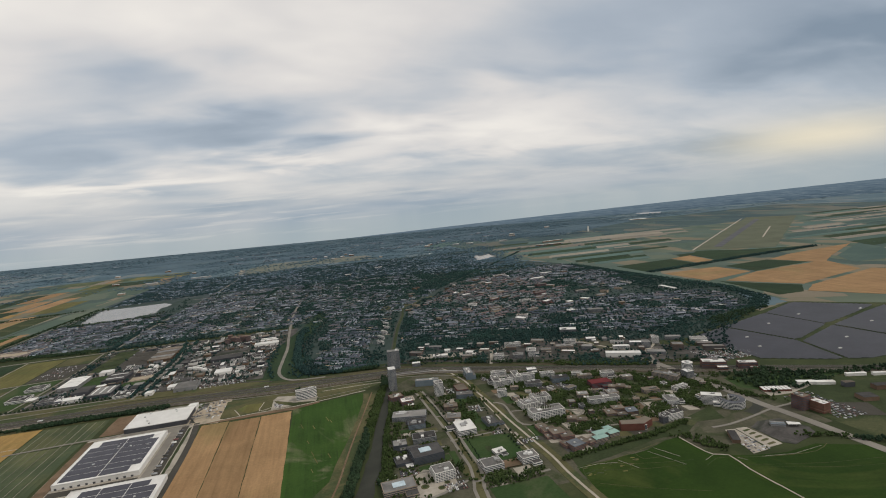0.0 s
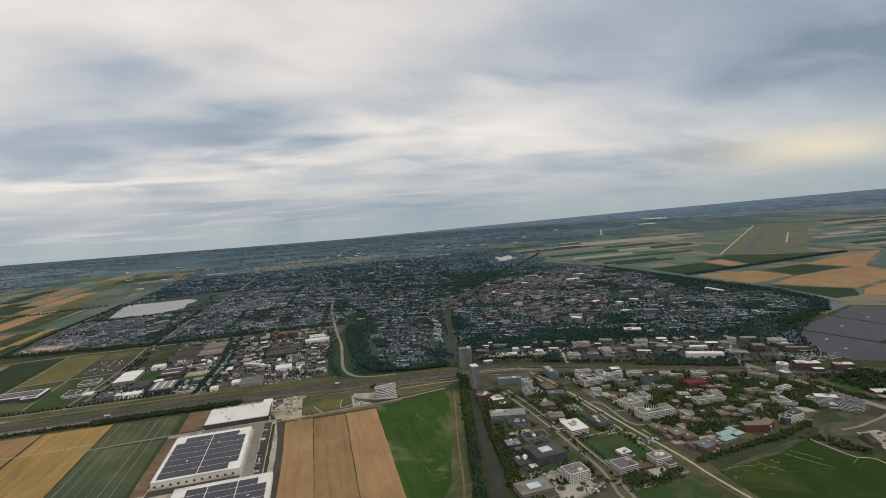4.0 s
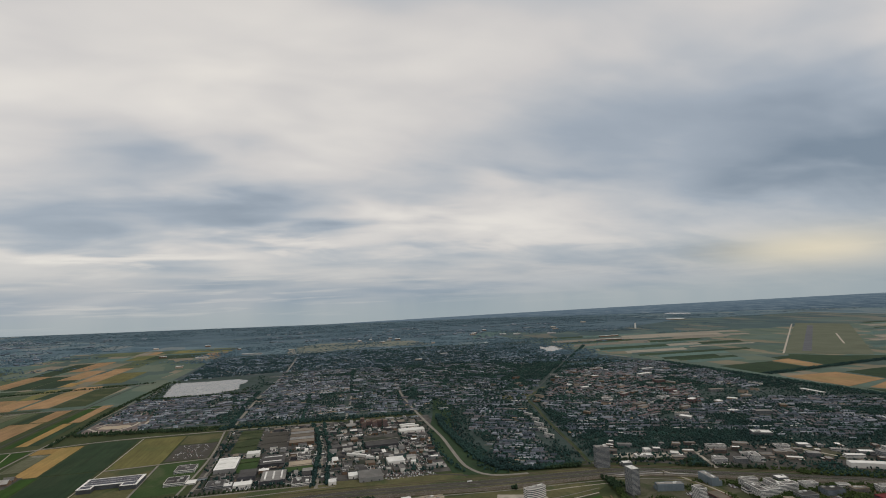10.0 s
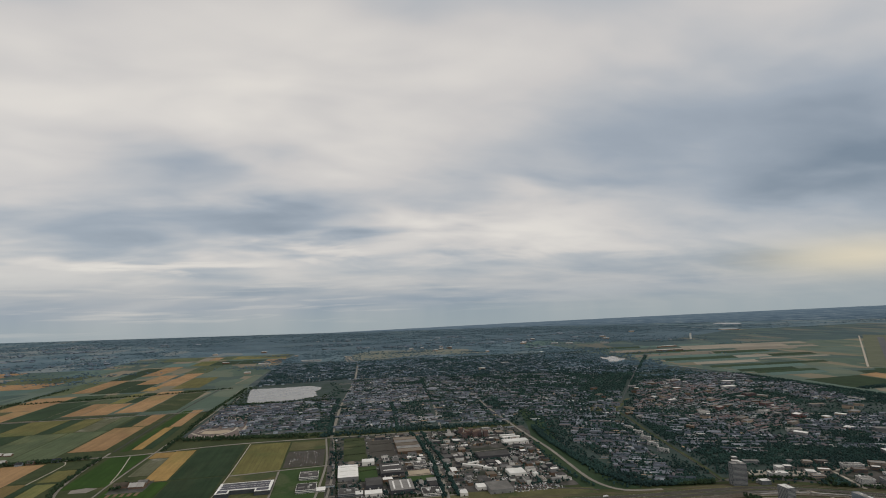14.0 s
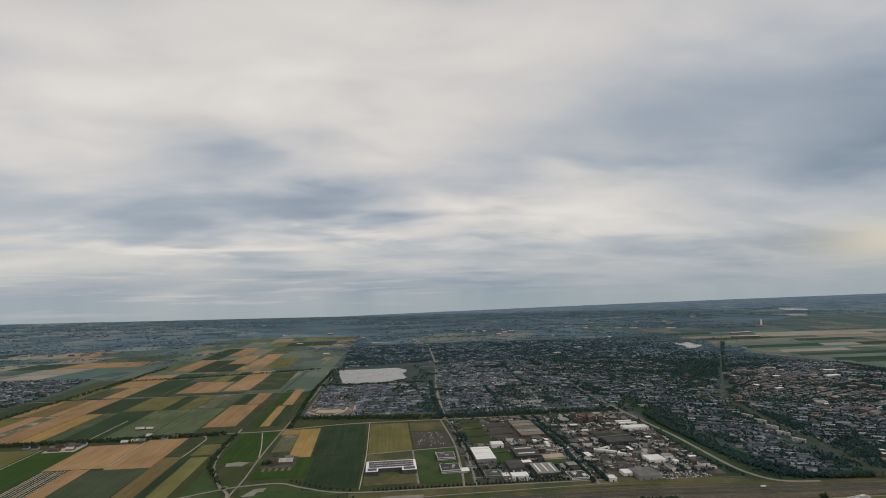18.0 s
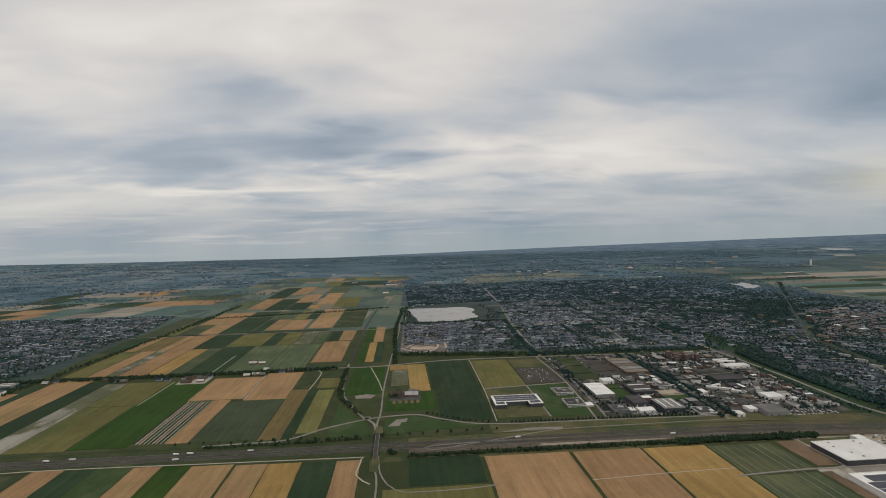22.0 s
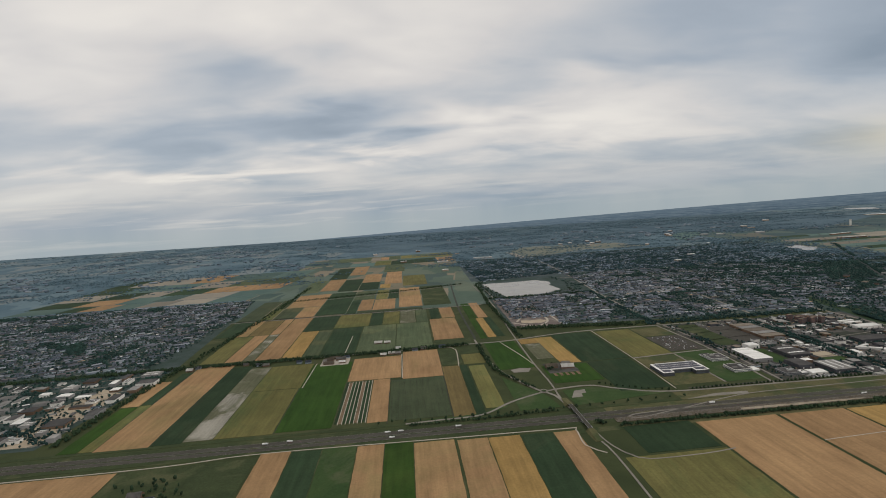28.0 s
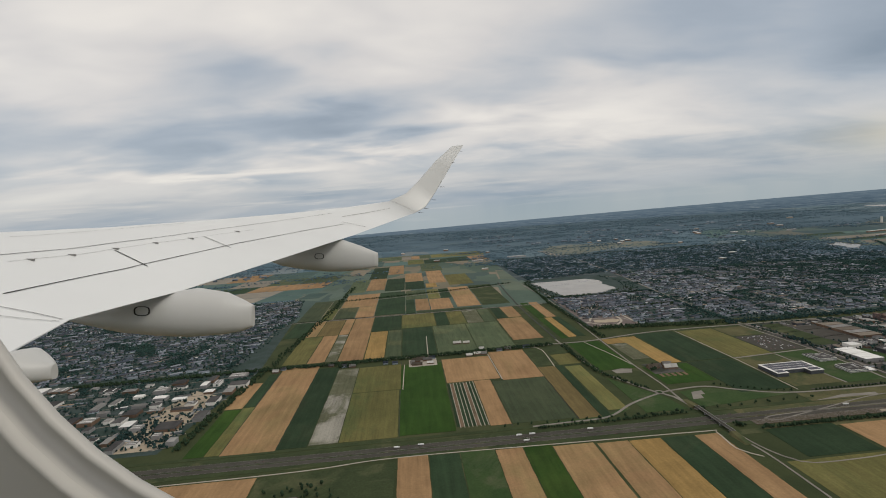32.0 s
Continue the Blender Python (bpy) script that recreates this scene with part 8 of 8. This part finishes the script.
FOREST["town"].append(scatter([(70, 715), (330, 655), (500, 610), (720, 950), (660, 1500), (380, 1560), (200, 1330), (0, 1060), (-20, 900), (-10, 730)], 7000))
for outline, count in (([(-36, 700), (58, 694), (72, 770), (10, 800), (-36, 780)], 500), ([(120, 735), (345, 662), (500, 605), (570, 690), (430, 800), (300, 835), (110, 880)], 4200), ([(490, 500), (560, 600), (720, 690), (700, 720), (520, 700), (470, 600)], 1800), ([(110, 690), (240, 640), (300, 660), (130, 720)], 200)):
    FOREST["town"].append(scatter(outline, count))
DENSE = scatter([(182, 395), (410, 400), (400, 490), (215, 585), (180, 580)], 9000)
FOREST["row"].append(DENSE[np.array([noise.noise((x * 0.05, y * 0.05, 4.0)) for x, y in DENSE]) > 0.0])
DENSE = scatter([(30, 350), (158, 350), (158, 560), (60, 580)], 2600)
FOREST["row"].append(DENSE[np.array([noise.noise((x * 0.06, y * 0.06, 8.0)) for x, y in DENSE]) > 0.22])
for outline, count in (([(84, 700), (112, 830), (134, 937), (153, 1009), (172, 1085), (215, 1150), (300, 1080), (210, 1000), (190, 880), (150, 760), (110, 710)], 2600), ([(-36, 705), (-30, 860), (-8, 960), (20, 1080), (4, 1090), (-30, 1000), (-50, 900), (-56, 800)], 1100),
                       ([(295, 570), (322, 602), (352, 595), (341, 575), (373, 553), (403, 582), (403, 567), (389, 520)], 700), ([(174, 646), (184, 670), (211, 662), (200, 633)], 150), ([(200, 1180), (380, 1440), (520, 1640), (300, 1720), (60, 1600), (20, 1300)], 5200), ([(690, 880), (806, 850), (780, 740), (720, 700), (640, 690)], 700), ([(-640, 2160), (680, 2160), (690, 2290), (-640, 2290)], 1800)):
    FOREST["town"].append(scatter(outline, count))
FOREST["town"].append(scatter([(-1560, 745), (-1262, 745), (-1240, 990), (-1560, 990)], 700))
FOREST["town"].append(scatter([(-400, 745), (-95, 730), (-70, 1020), (-400, 1025)], 800))
FOREST["town"].append(scatter([(60, 690), (225, 625), (345, 560), (470, 495), (480, 560), (360, 760), (180, 720)], 1900))


OPEN_ROADS = (([(-14, 684), (-46, 688), (-66, 700), (-78, 735), (-77, 797), (-74, 870), (-76, 945), (-78, 1058), (-76, 1221), (-68, 1330)], 5.0), ([(206, 1150), (318, 1310), (452, 1500), (586, 1690), (800, 1985)], 2.0),
              ([(120, 1118), (160, 1140), (200, 1158), (255, 1198)], 6.0))


def clear(p):
    """Trees stand beside buildings, water and open strips, not in them."""
    keep = np.ones(len(p), bool)
    for hole in OPEN[:2] + OPEN[3:]:
        keep &= ~inside(p, hole)
    for x, y, w, d in BUILT:
        keep &= (abs(p[:, 0] - x) > w / 2 + 1) | (abs(p[:, 1] - y) > d / 2 + 1)
    for hole in PAVED:
        keep &= ~inside(p, hole) | (RNG.random(len(p)) < 0.45)
    for line, half in OPEN_ROADS:
        for (x0, y0), (x1, y1) in zip(line, line[1:]):
            along_it = np.clip(((p[:, 0] - x0) * (x1 - x0) + (p[:, 1] - y0) * (y1 - y0)) / ((x1 - x0) ** 2 + (y1 - y0) ** 2), 0, 1)
            keep &= np.hypot(p[:, 0] - x0 - along_it * (x1 - x0), p[:, 1] - y0 - along_it * (y1 - y0)) > half
    return p[keep]


ROW = clear(np.concatenate(FOREST["row"]))
PARKED = (ROW[:, 0] > 24) & (ROW[:, 0] < 425) & (ROW[:, 1] > 300) & (ROW[:, 1] < 606)
SHRUBS = [np.array([(a + random.uniform(0, w), b + random.uniform(0, d)) for _ in range(int(w * d * 0.11))]) for a, b, w, d, mat in LOTS if mat == "meadow_dark"]
NEAR = np.concatenate(SHRUBS + [ROW[PARKED], ROW[PARKED] + RNG.normal(0, 1.6, (PARKED.sum(), 2))])
woods("park_trees", clear(NEAR), 0.95, 2.6, "small dark green trees and shrubs round offices", "leaf_park", 2)
TOWN_SIDE = (ROW[:, 0] > -420) & (ROW[:, 1] > 690) & ~PARKED
woods("tree_belt", ROW[TOWN_SIDE], 1.4, 3.6, "dense belts of dark green trees along town roads", "leaf_town", 3)
woods("tree_belt", ROW[~PARKED & ~TOWN_SIDE], 1.4, 3.9, "dense belts of dark green trees along roads and water", "leaf", 3)
TOWN = clear(np.concatenate(FOREST["town"]))
TOWN = TOWN[(TOWN[:, 0] > -80) | (TOWN[:, 0] < -700) | (TOWN[:, 1] < 1050) | (RNG.random(len(TOWN)) < 0.58)]
woods("town_trees", TOWN[TOWN[:, 1] < 960], 1.5, 3.3, "dark green garden and street trees among houses", "leaf_town", 2)
woods("town_trees", TOWN[TOWN[:, 1] >= 960], 2.25, 3.3, "dark green garden and park trees in the town", "leaf_town", 1)
woods("outer_town_trees", clear(np.concatenate(FOREST["mid"])), 2.6, 3.4, "dark trees at the edge of a town", "leaf_part_hazed", 1)
# far woods and scattered trees beyond the town
for i in range(700):
    a, b = RNG.uniform(-700, 3200), 2100 + 2500 * RNG.random() ** 1.3
    if a > 800 and b < 2600 or a > 1500 and b < 3300:
        continue
    FOREST["far"].append(RNG.normal((a, b), (RNG.uniform(20, 120), RNG.uniform(8, 40)), (int(RNG.uniform(30, 150)), 2)))
for i in range(220):
    a, b = RNG.uniform(-3000, -1150), RNG.uniform(1900, 4200)
    FOREST["far"].append(RNG.normal((a, b), (RNG.uniform(20, 120), RNG.uniform(8, 40)), (int(RNG.uniform(30, 150)), 2)))
for i in range(40):
    a, b = RNG.uniform(420, 720), RNG.uniform(1480, 2150)
    FOREST["far"].append(RNG.normal((a, b), (RNG.uniform(20, 60), RNG.uniform(10, 40)), (120, 2)))
for i in range(24):
    a, b = RNG.uniform(780, 3400), RNG.uniform(1450, 3200)
    if abs(a - b * 1.15 + 250) < 420:
        continue
    FOREST["far"].append(RNG.normal((a, b), (RNG.uniform(40, 160), RNG.uniform(2, 8)), (int(RNG.uniform(20, 70)), 2)))
FAR = clear(np.concatenate(FOREST["far"]))[::2]
woods("far_woods", FAR, 5.0, 3.6, "dark distant woods beyond the town", "leaf_hazed", 1)
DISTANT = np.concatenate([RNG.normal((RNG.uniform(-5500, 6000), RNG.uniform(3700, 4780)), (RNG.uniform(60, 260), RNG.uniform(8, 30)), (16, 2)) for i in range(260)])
woods("distant_woods", DISTANT[DISTANT[:, 1] < 4830], 12.0, 4.0, "dark belts of woodland near the horizon", "leaf_hazed", 1)

# larger blocks in the town, pale halls and greenhouses far behind it
def far_hall(x, y, w, d, h, turn, label, roof="roof_white", name="far_hall", group="halls behind the town", wall=""):
    ob = new(name)
    tagged(ob, label, "building", group)
    for name, low, high, grow, mat in (("wall", 0.0, h, 0.0, wall or random.choice(("wall_grey", "wall_brown", "wall_tan"))), ("roof", h + 0.004, h + 0.6, 0.6, roof)):
        bm = bmesh.new()
        bmesh.ops.create_cube(bm, size=1.0)
        for v in bm.verts:
            v.co = Vector((v.co.x * (w + grow), v.co.y * (d + grow), low + (v.co.z + 0.5) * (high - low)))
        part(name, bm, M[mat], ob)
    ob.matrix_world = pose(x, y, 0, rz=turn)


for k in range(120):
    x, y = random.uniform(150, 680), random.uniform(830, 1400)
    if random.random() < math.hypot((x - 400) / 420, (y - 1090) / 380) or not free(x, y, 14, 10, 2.0) or inside([(x, y)], OPEN[1])[0]:
        continue
    far_hall(x, y, random.uniform(7, 20), random.uniform(6, 11), random.uniform(3, 6.5), random.choice((18, -22, 30, -60, 8)), random.choice(("brick town building with a grey flat roof", "pale town building with a flat roof")), random.choice(("roof_grey", "roof_white", "roof_brown", "roof_grey", "roof_dark")), "town_building", "larger town buildings")
for x, y, w, d, h in ((19, 2760, 16, 24, 7), (58, 2590, 24, 14, 6), (104, 2670, 20, 22, 6), (153, 2712, 26, 20, 7), (277, 2430, 14, 12, 6), (127, 2800, 14, 20, 6), (-40, 2742, 20, 12, 5), (740, 2725, 36, 14, 6), (814, 2699, 40, 12, 6), (629, 2894, 24, 18, 7),
                      (764, 3110, 22, 20, 7), (992, 2639, 44, 12, 7), (490, 2292, 12, 12, 5), (209, 1958, 26, 10, 5), (84, 1826, 22, 10, 5), (1231, 3101, 30, 24, 8), (1170, 2950, 36, 14, 7), (592, 2809, 26, 20, 7), (1678, 3500, 34, 20, 8), (-1013, 2845, 20, 16, 6),
                      (-785, 2866, 24, 14, 7), (-863, 2387, 26, 12, 6), (-516, 2343, 80, 8, 5), (-697, 2290, 46, 8, 5), (-601, 2603, 16, 12, 5), (-710, 2002, 22, 14, 6), (1135, 2312, 120, 10, 6), (1030, 2144, 120, 8, 6)):
    far_hall(x, y, w, d, h, random.uniform(-12, 12), "pale flat-roofed hall among far trees")
far_hall(2380, 3370, 120, 60, 5, -20, "wide pale greenhouse on the far plain")
far_hall(1577, 2725, 7, 7, 32, 0, "lone white tower block far beyond the fields", "roof_grey", wall="wall_white")

# single trees beside roads, counted one by one
for pts, gap, size, label in (
    (((96, 548), (100, 514), (102.2, 472), (103.6, 438), (104, 405), (104, 384)), 3.4, 0.42, "small round street tree"), (((103.5, 548), (107.5, 514), (109.7, 472), (111, 438), (111.5, 405), (111.5, 384)), 3.4, 0.42, "small round street tree"),
    (((-520, 738), (-400, 736), (-250, 731)), 5.0, 0.8, "small street tree in a row beside the estate road"), (((-394, 1015), (-390, 880), (-388, 760)), 9.0, 0.8, "street tree beside a wide estate road"),
    (((-618, 784), (-570, 752), (-540, 742)), 7.0, 0.7, "small tree beside the slip road"), (((150, 540), (147, 440), (150, 365)), 6.0, 0.5, "street tree beside a busway"),
):
    for x, y in along(pts, gap, 0.4):
        tree(x, y, size * random.uniform(0.8, 1.2), label, "street trees")
for i in range(60):
    x, y = random.uniform(100, 156), random.uniform(345, 560)
    if free(x, y, 2, 2, 1.5):
        tree(x, y, random.uniform(0.4, 0.7), "broad-leaved tree in full green leaf", "park trees")

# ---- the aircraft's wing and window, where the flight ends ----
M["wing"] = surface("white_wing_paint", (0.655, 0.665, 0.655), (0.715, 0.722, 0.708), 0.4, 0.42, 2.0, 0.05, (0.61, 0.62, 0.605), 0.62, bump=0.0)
# darker than the wing: shade on the fairings' undersides put into colour
M["wing_shaded"] = surface("shaded_fairing_paint", (0.47, 0.47, 0.45), (0.53, 0.525, 0.505), 0.5, 0.45, 2.0, 0.06, bump=0.0)
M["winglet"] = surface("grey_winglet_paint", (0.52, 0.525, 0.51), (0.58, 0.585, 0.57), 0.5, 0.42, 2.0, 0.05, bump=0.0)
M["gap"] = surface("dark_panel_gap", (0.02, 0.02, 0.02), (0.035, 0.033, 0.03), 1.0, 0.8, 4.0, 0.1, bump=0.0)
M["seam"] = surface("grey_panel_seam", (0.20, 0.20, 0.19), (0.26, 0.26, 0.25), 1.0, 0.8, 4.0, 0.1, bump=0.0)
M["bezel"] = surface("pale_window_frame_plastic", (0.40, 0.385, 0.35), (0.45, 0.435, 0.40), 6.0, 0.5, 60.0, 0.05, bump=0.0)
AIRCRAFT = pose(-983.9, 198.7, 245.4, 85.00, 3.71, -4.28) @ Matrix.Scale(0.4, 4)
# outboard distance, trailing edge (aft, up), leading edge (aft, up), thickness
STATIONS = ((2.00, -2.130, -0.600, -6.345, -0.080, 0.42), (2.60, -2.304, -0.573, -5.925, -0.030, 0.40), (3.20, -2.577, -0.561, -5.505, 0.021, 0.37), (3.85, -2.873, -0.548, -5.050, 0.076, 0.35), (4.93, -2.572, -0.412, -4.401, 0.141, 0.30),
            (5.87, -2.310, -0.247, -3.978, 0.231, 0.28), (7.20, -1.940, -0.013, -3.380, 0.399, 0.24), (8.67, -1.531, 0.245, -2.718, 0.601, 0.20), (10.30, -1.078, 0.563, -1.985, 0.851, 0.15), (11.90, -0.632, 0.874, -1.265, 1.137, 0.10))


def aerofoil(t):
    return 5 * (0.2969 * math.sqrt(t) - 0.126 * t - 0.3516 * t ** 2 + 0.2843 * t ** 3 - 0.1036 * t ** 4)


def section(station, n=20):
    """A wing section as a closed loop of (aft, up, outboard)."""
    z, xt, yt, xl, yl, th = station
    out = []
    for side in (1, -1):
        steps = range(n + 1) if side > 0 else range(n - 1, 0, -1)
        for i in steps:
            t = (1 - math.cos(math.pi * (i / n))) / 2
            out.append((xl + (xt - xl) * t, yl + (yt - yl) * t + side * th * aerofoil(t) * (0.6 if side > 0 else 0.3), z))
    return out


def loft(loops, cap=True):
    bm = bmesh.new()
    rows = [[bm.verts.new((x, y, -z)) for x, y, z in loop] for loop in loops]
    for a, b in zip(rows, rows[1:]):
        for i in range(len(a)):
            j = (i + 1) % len(a)
            bm.faces.new((a[i], a[j], b[j], b[i]))
    if cap:
        bm.faces.new(rows[0][::-1])
        bm.faces.new(rows[-1])
    for f in bm.faces:
        f.smooth = len(f.verts) == 4
    return bm


def on_wing(z, t, lift=0.006):
    """A place on the upper skin: outboard distance and fraction of the chord."""
    z = min(max(z, STATIONS[0][0]), STATIONS[-1][0])
    a, b = next((a, b) for a, b in zip(STATIONS, STATIONS[1:]) if z <= b[0])
    f = (z - a[0]) / (b[0] - a[0])
    s = [p + (q - p) * f for p, q in zip(a, b)]
    return s[3] + (s[1] - s[3]) * t, s[4] + (s[2] - s[4]) * t + s[5] * 0.6 * aerofoil(t) + lift, z


def skin_line(points, width):
    """A thin strip on the wing's upper skin along (outboard, chord fraction) points, tapering a little along it."""
    bm = bmesh.new()
    rows = []
    for (z0, t0), (z1, t1) in zip(points, points[1:]):
        for i in range(13):
            f = i / 12
            z, t = z0 + (z1 - z0) * f, t0 + (t1 - t0) * f
            across = abs(z1 - z0) > 0.3
            a, b = (on_wing(z, t - width), on_wing(z, t + width)) if across else (on_wing(z - 0.006, t), on_wing(z + 0.006, t))
            rows.append([bm.verts.new((p[0], p[1], -p[2])) for p in (a, b)])
    for a, b in zip(rows, rows[1:]):
        bm.faces.new((a[0], a[1], b[1], b[0]))
    return bm


def fairing(z, rows, wide):
    """A flap track fairing: deep and boxy, drawn out of the wing, ending in an upright edge. rows: (aft, top, bottom)."""
    loops = []
    fine = []
    for (x0, t0, b0), (x1, t1, b1) in zip(rows, rows[1:]):
        fine += [(x0 + (x1 - x0) * i / 4, t0 + (t1 - t0) * i / 4, b0 + (b1 - b0) * i / 4) for i in range(4)]
    fine.append(rows[-1])
    for k, (x, top, bottom) in enumerate(fine):
        f = k / (len(fine) - 1)
        w = wide * min(1.0, 0.35 + 2.2 * f) * (1 - 0.86 * max(0.0, (f - 0.45) / 0.55) ** 1.5)
        ring = []
        for a in range(24):
            c, si = math.cos(a * math.pi / 12), math.sin(a * math.pi / 12)
            ring.append((x, (top + bottom) / 2 + (top - bottom) / 2 * math.copysign(abs(si) ** 0.75, si), z + w * math.copysign(abs(c) ** 0.6, c) * (1.0 - 0.25 * max(0.0, si))))
        loops.append(ring)
    return loft(loops)


def oval_ring(x, y, z, w, h, thick):
    bm = bmesh.new()
    pts = [(w * math.copysign(abs(math.cos(a * math.pi / 16)) ** 0.7, math.cos(a * math.pi / 16)), h * math.copysign(abs(math.sin(a * math.pi / 16)) ** 0.7, math.sin(a * math.pi / 16))) for a in range(32)]
    rows = [[bm.verts.new((x + px * k, y + py * k, -z + d)) for k, d in ((1.0, 0), (1.0 - thick, 0), (1.0 - thick, -0.01), (1.0, -0.01))] for px, py in pts]
    for i in range(32):
        a, b = rows[i], rows[(i + 1) % 32]
        for k in range(4):
            bm.faces.new((a[k], a[(k + 1) % 4], b[(k + 1) % 4], b[k]))
    return bm


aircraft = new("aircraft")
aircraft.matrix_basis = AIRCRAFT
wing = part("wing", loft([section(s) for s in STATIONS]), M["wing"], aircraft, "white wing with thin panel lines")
# winglet: sections that turn upwards
tip = []
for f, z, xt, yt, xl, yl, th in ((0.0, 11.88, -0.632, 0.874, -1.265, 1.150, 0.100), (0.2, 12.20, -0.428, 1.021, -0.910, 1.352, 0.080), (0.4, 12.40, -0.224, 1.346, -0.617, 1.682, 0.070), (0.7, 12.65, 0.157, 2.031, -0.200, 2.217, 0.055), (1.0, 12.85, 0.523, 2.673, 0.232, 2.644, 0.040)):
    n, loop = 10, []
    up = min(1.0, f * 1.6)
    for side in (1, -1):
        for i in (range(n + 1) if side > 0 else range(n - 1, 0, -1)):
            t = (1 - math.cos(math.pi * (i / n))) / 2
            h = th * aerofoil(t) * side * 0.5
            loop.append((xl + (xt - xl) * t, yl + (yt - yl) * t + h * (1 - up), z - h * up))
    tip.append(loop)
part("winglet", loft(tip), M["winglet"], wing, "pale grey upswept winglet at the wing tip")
part("flap_gap", skin_line([(3.85, 0.764), (5.09, 0.695), (6.5, 0.655), (8.03, 0.66), (9.02, 0.70)], 0.0026), M["gap"], wing, "dark gap ahead of the flap")
part("spoiler_gap", skin_line([(4.3, 0.434), (5.33, 0.394), (6.9, 0.35), (9.36, 0.291)], 0.0020), M["gap"], wing, "thin dark line along the spoilers")
part("hinge_line", skin_line([(4.3, 0.508), (4.8, 0.493), (5.23, 0.473), (5.69, 0.463), (6.15, 0.463), (7.18, 0.46)], 0.0010), M["seam"], wing)
part("aileron_gap", skin_line([(9.38, 0.478), (11.23, 0.503)], 0.005), M["seam"], wing)
part("slat_gap", skin_line([(4.78, 0.187), (6.7, 0.109)], 0.0012), M["seam"], wing)
for points, wide, mat in (([(5.19, 0.488), (5.11, 0.724)], 0.004, "gap"), ([(6.34, 0.463), (6.29, 0.70)], 0.003, "seam"), ([(9.06, 0.62), (9.32, 0.93)], 0.006, "gap"), ([(3.55, 0.83), (3.67, 0.905), (3.78, 0.985)], 0.006, "gap"), ([(3.33, 0.86), (3.5, 0.93), (3.7, 0.985)], 0.004, "seam")):
    part("panel_joint", skin_line(points, wide), M[mat], wing)
for z, t in ((4.46, 0.508), (4.8, 0.493), (5.23, 0.473), (5.69, 0.463), (6.15, 0.466), (6.9, 0.453)):
    x, y, _ = on_wing(z, t)
    part("hinge_cover", box(bmesh.new(), x - 0.05, x + 0.03, y - 0.01, y + 0.008, -z - 0.008, -z + 0.008), M["seam"], wing)
FAIRINGS = (
    (4.95, ((-3.660, -0.677, -0.705), (-3.380, -0.599, -0.761), (-3.100, -0.515, -0.811), (-2.764, -0.436, -0.845), (-2.429, -0.386, -0.856), (-2.149, -0.431, -0.839), (-1.981, -0.504, -0.811), (-1.875, -0.554, -0.767)), 0.26, (-2.983, -0.615)),
    (8.30, ((-2.927, -0.141, -0.178), (-2.665, -0.047, -0.272), (-2.289, 0.047, -0.338), (-1.914, 0.141, -0.375), (-1.680, 0.160, -0.375), (-1.351, 0.047, -0.347), (-1.079, -0.066, -0.291)), 0.24, (-2.055, -0.120)),
    (2.75, ((-2.717, -0.650, -0.718), (-2.531, -0.619, -0.731), (-2.375, -0.563, -0.731), (-2.294, -0.550, -0.727), (-2.204, -0.600, -0.724), (-2.136, -0.634, -0.715)), 0.18, None),
)
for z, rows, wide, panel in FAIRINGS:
    f = part("flap_fairing", fairing(z, rows, wide), M["wing_shaded"], wing, "flap track fairing, greyed for shade")
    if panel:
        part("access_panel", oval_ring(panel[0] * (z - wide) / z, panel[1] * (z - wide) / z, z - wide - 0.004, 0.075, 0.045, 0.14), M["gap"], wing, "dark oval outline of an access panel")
for x, y, z in ((-0.565, 0.874, 11.9), (-0.441, 0.993, 12.2), (-0.266, 1.22, 12.4), (-0.057, 1.554, 12.5), (0.187, 2.197, 12.7), (0.405, 2.503, 12.8)):
    bm = bmesh.new()
    bmesh.ops.create_cone(bm, cap_ends=True, segments=6, radius1=0.006, radius2=0.003, depth=0.12, matrix=Matrix.Translation((x + 0.04, y, -z)) @ Matrix.Rotation(math.pi / 2, 4, "Y"))
    part("static_wick", bm, M["gap"], wing)


def rounded(hw, hh, r, cx, cy, z, n=14):
    pts = []
    for k, (sx, sy) in enumerate(((1, 1), (-1, 1), (-1, -1), (1, -1))):
        for i in range(n + 1):
            a = (k + i / n) * math.pi / 2
            pts.append((cx + sx * (hw - r) + r * math.cos(a), cy + sy * (hh - r) + r * math.sin(a), z))
    return pts


def bezel_ring(grow, z):
    """A rounded outline round the window's edge, further out and nearer to the cabin with each ring."""
    return rounded(0.25 + grow, 0.21 + grow, 0.1494 + grow, 0.0810, 0.1122, z)


def frame_ring(*rings):
    bm = bmesh.new()
    rows = [[bm.verts.new((x, y, -z)) for x, y, z in bezel_ring(*r)] for r in rings]
    for a, b in zip(rows, rows[1:]):
        for i in range(len(a)):
            j = (i + 1) % len(a)
            bm.faces.new((a[i], a[j], b[j], b[i]))
    for f in bm.faces:
        f.smooth = True
    return bm


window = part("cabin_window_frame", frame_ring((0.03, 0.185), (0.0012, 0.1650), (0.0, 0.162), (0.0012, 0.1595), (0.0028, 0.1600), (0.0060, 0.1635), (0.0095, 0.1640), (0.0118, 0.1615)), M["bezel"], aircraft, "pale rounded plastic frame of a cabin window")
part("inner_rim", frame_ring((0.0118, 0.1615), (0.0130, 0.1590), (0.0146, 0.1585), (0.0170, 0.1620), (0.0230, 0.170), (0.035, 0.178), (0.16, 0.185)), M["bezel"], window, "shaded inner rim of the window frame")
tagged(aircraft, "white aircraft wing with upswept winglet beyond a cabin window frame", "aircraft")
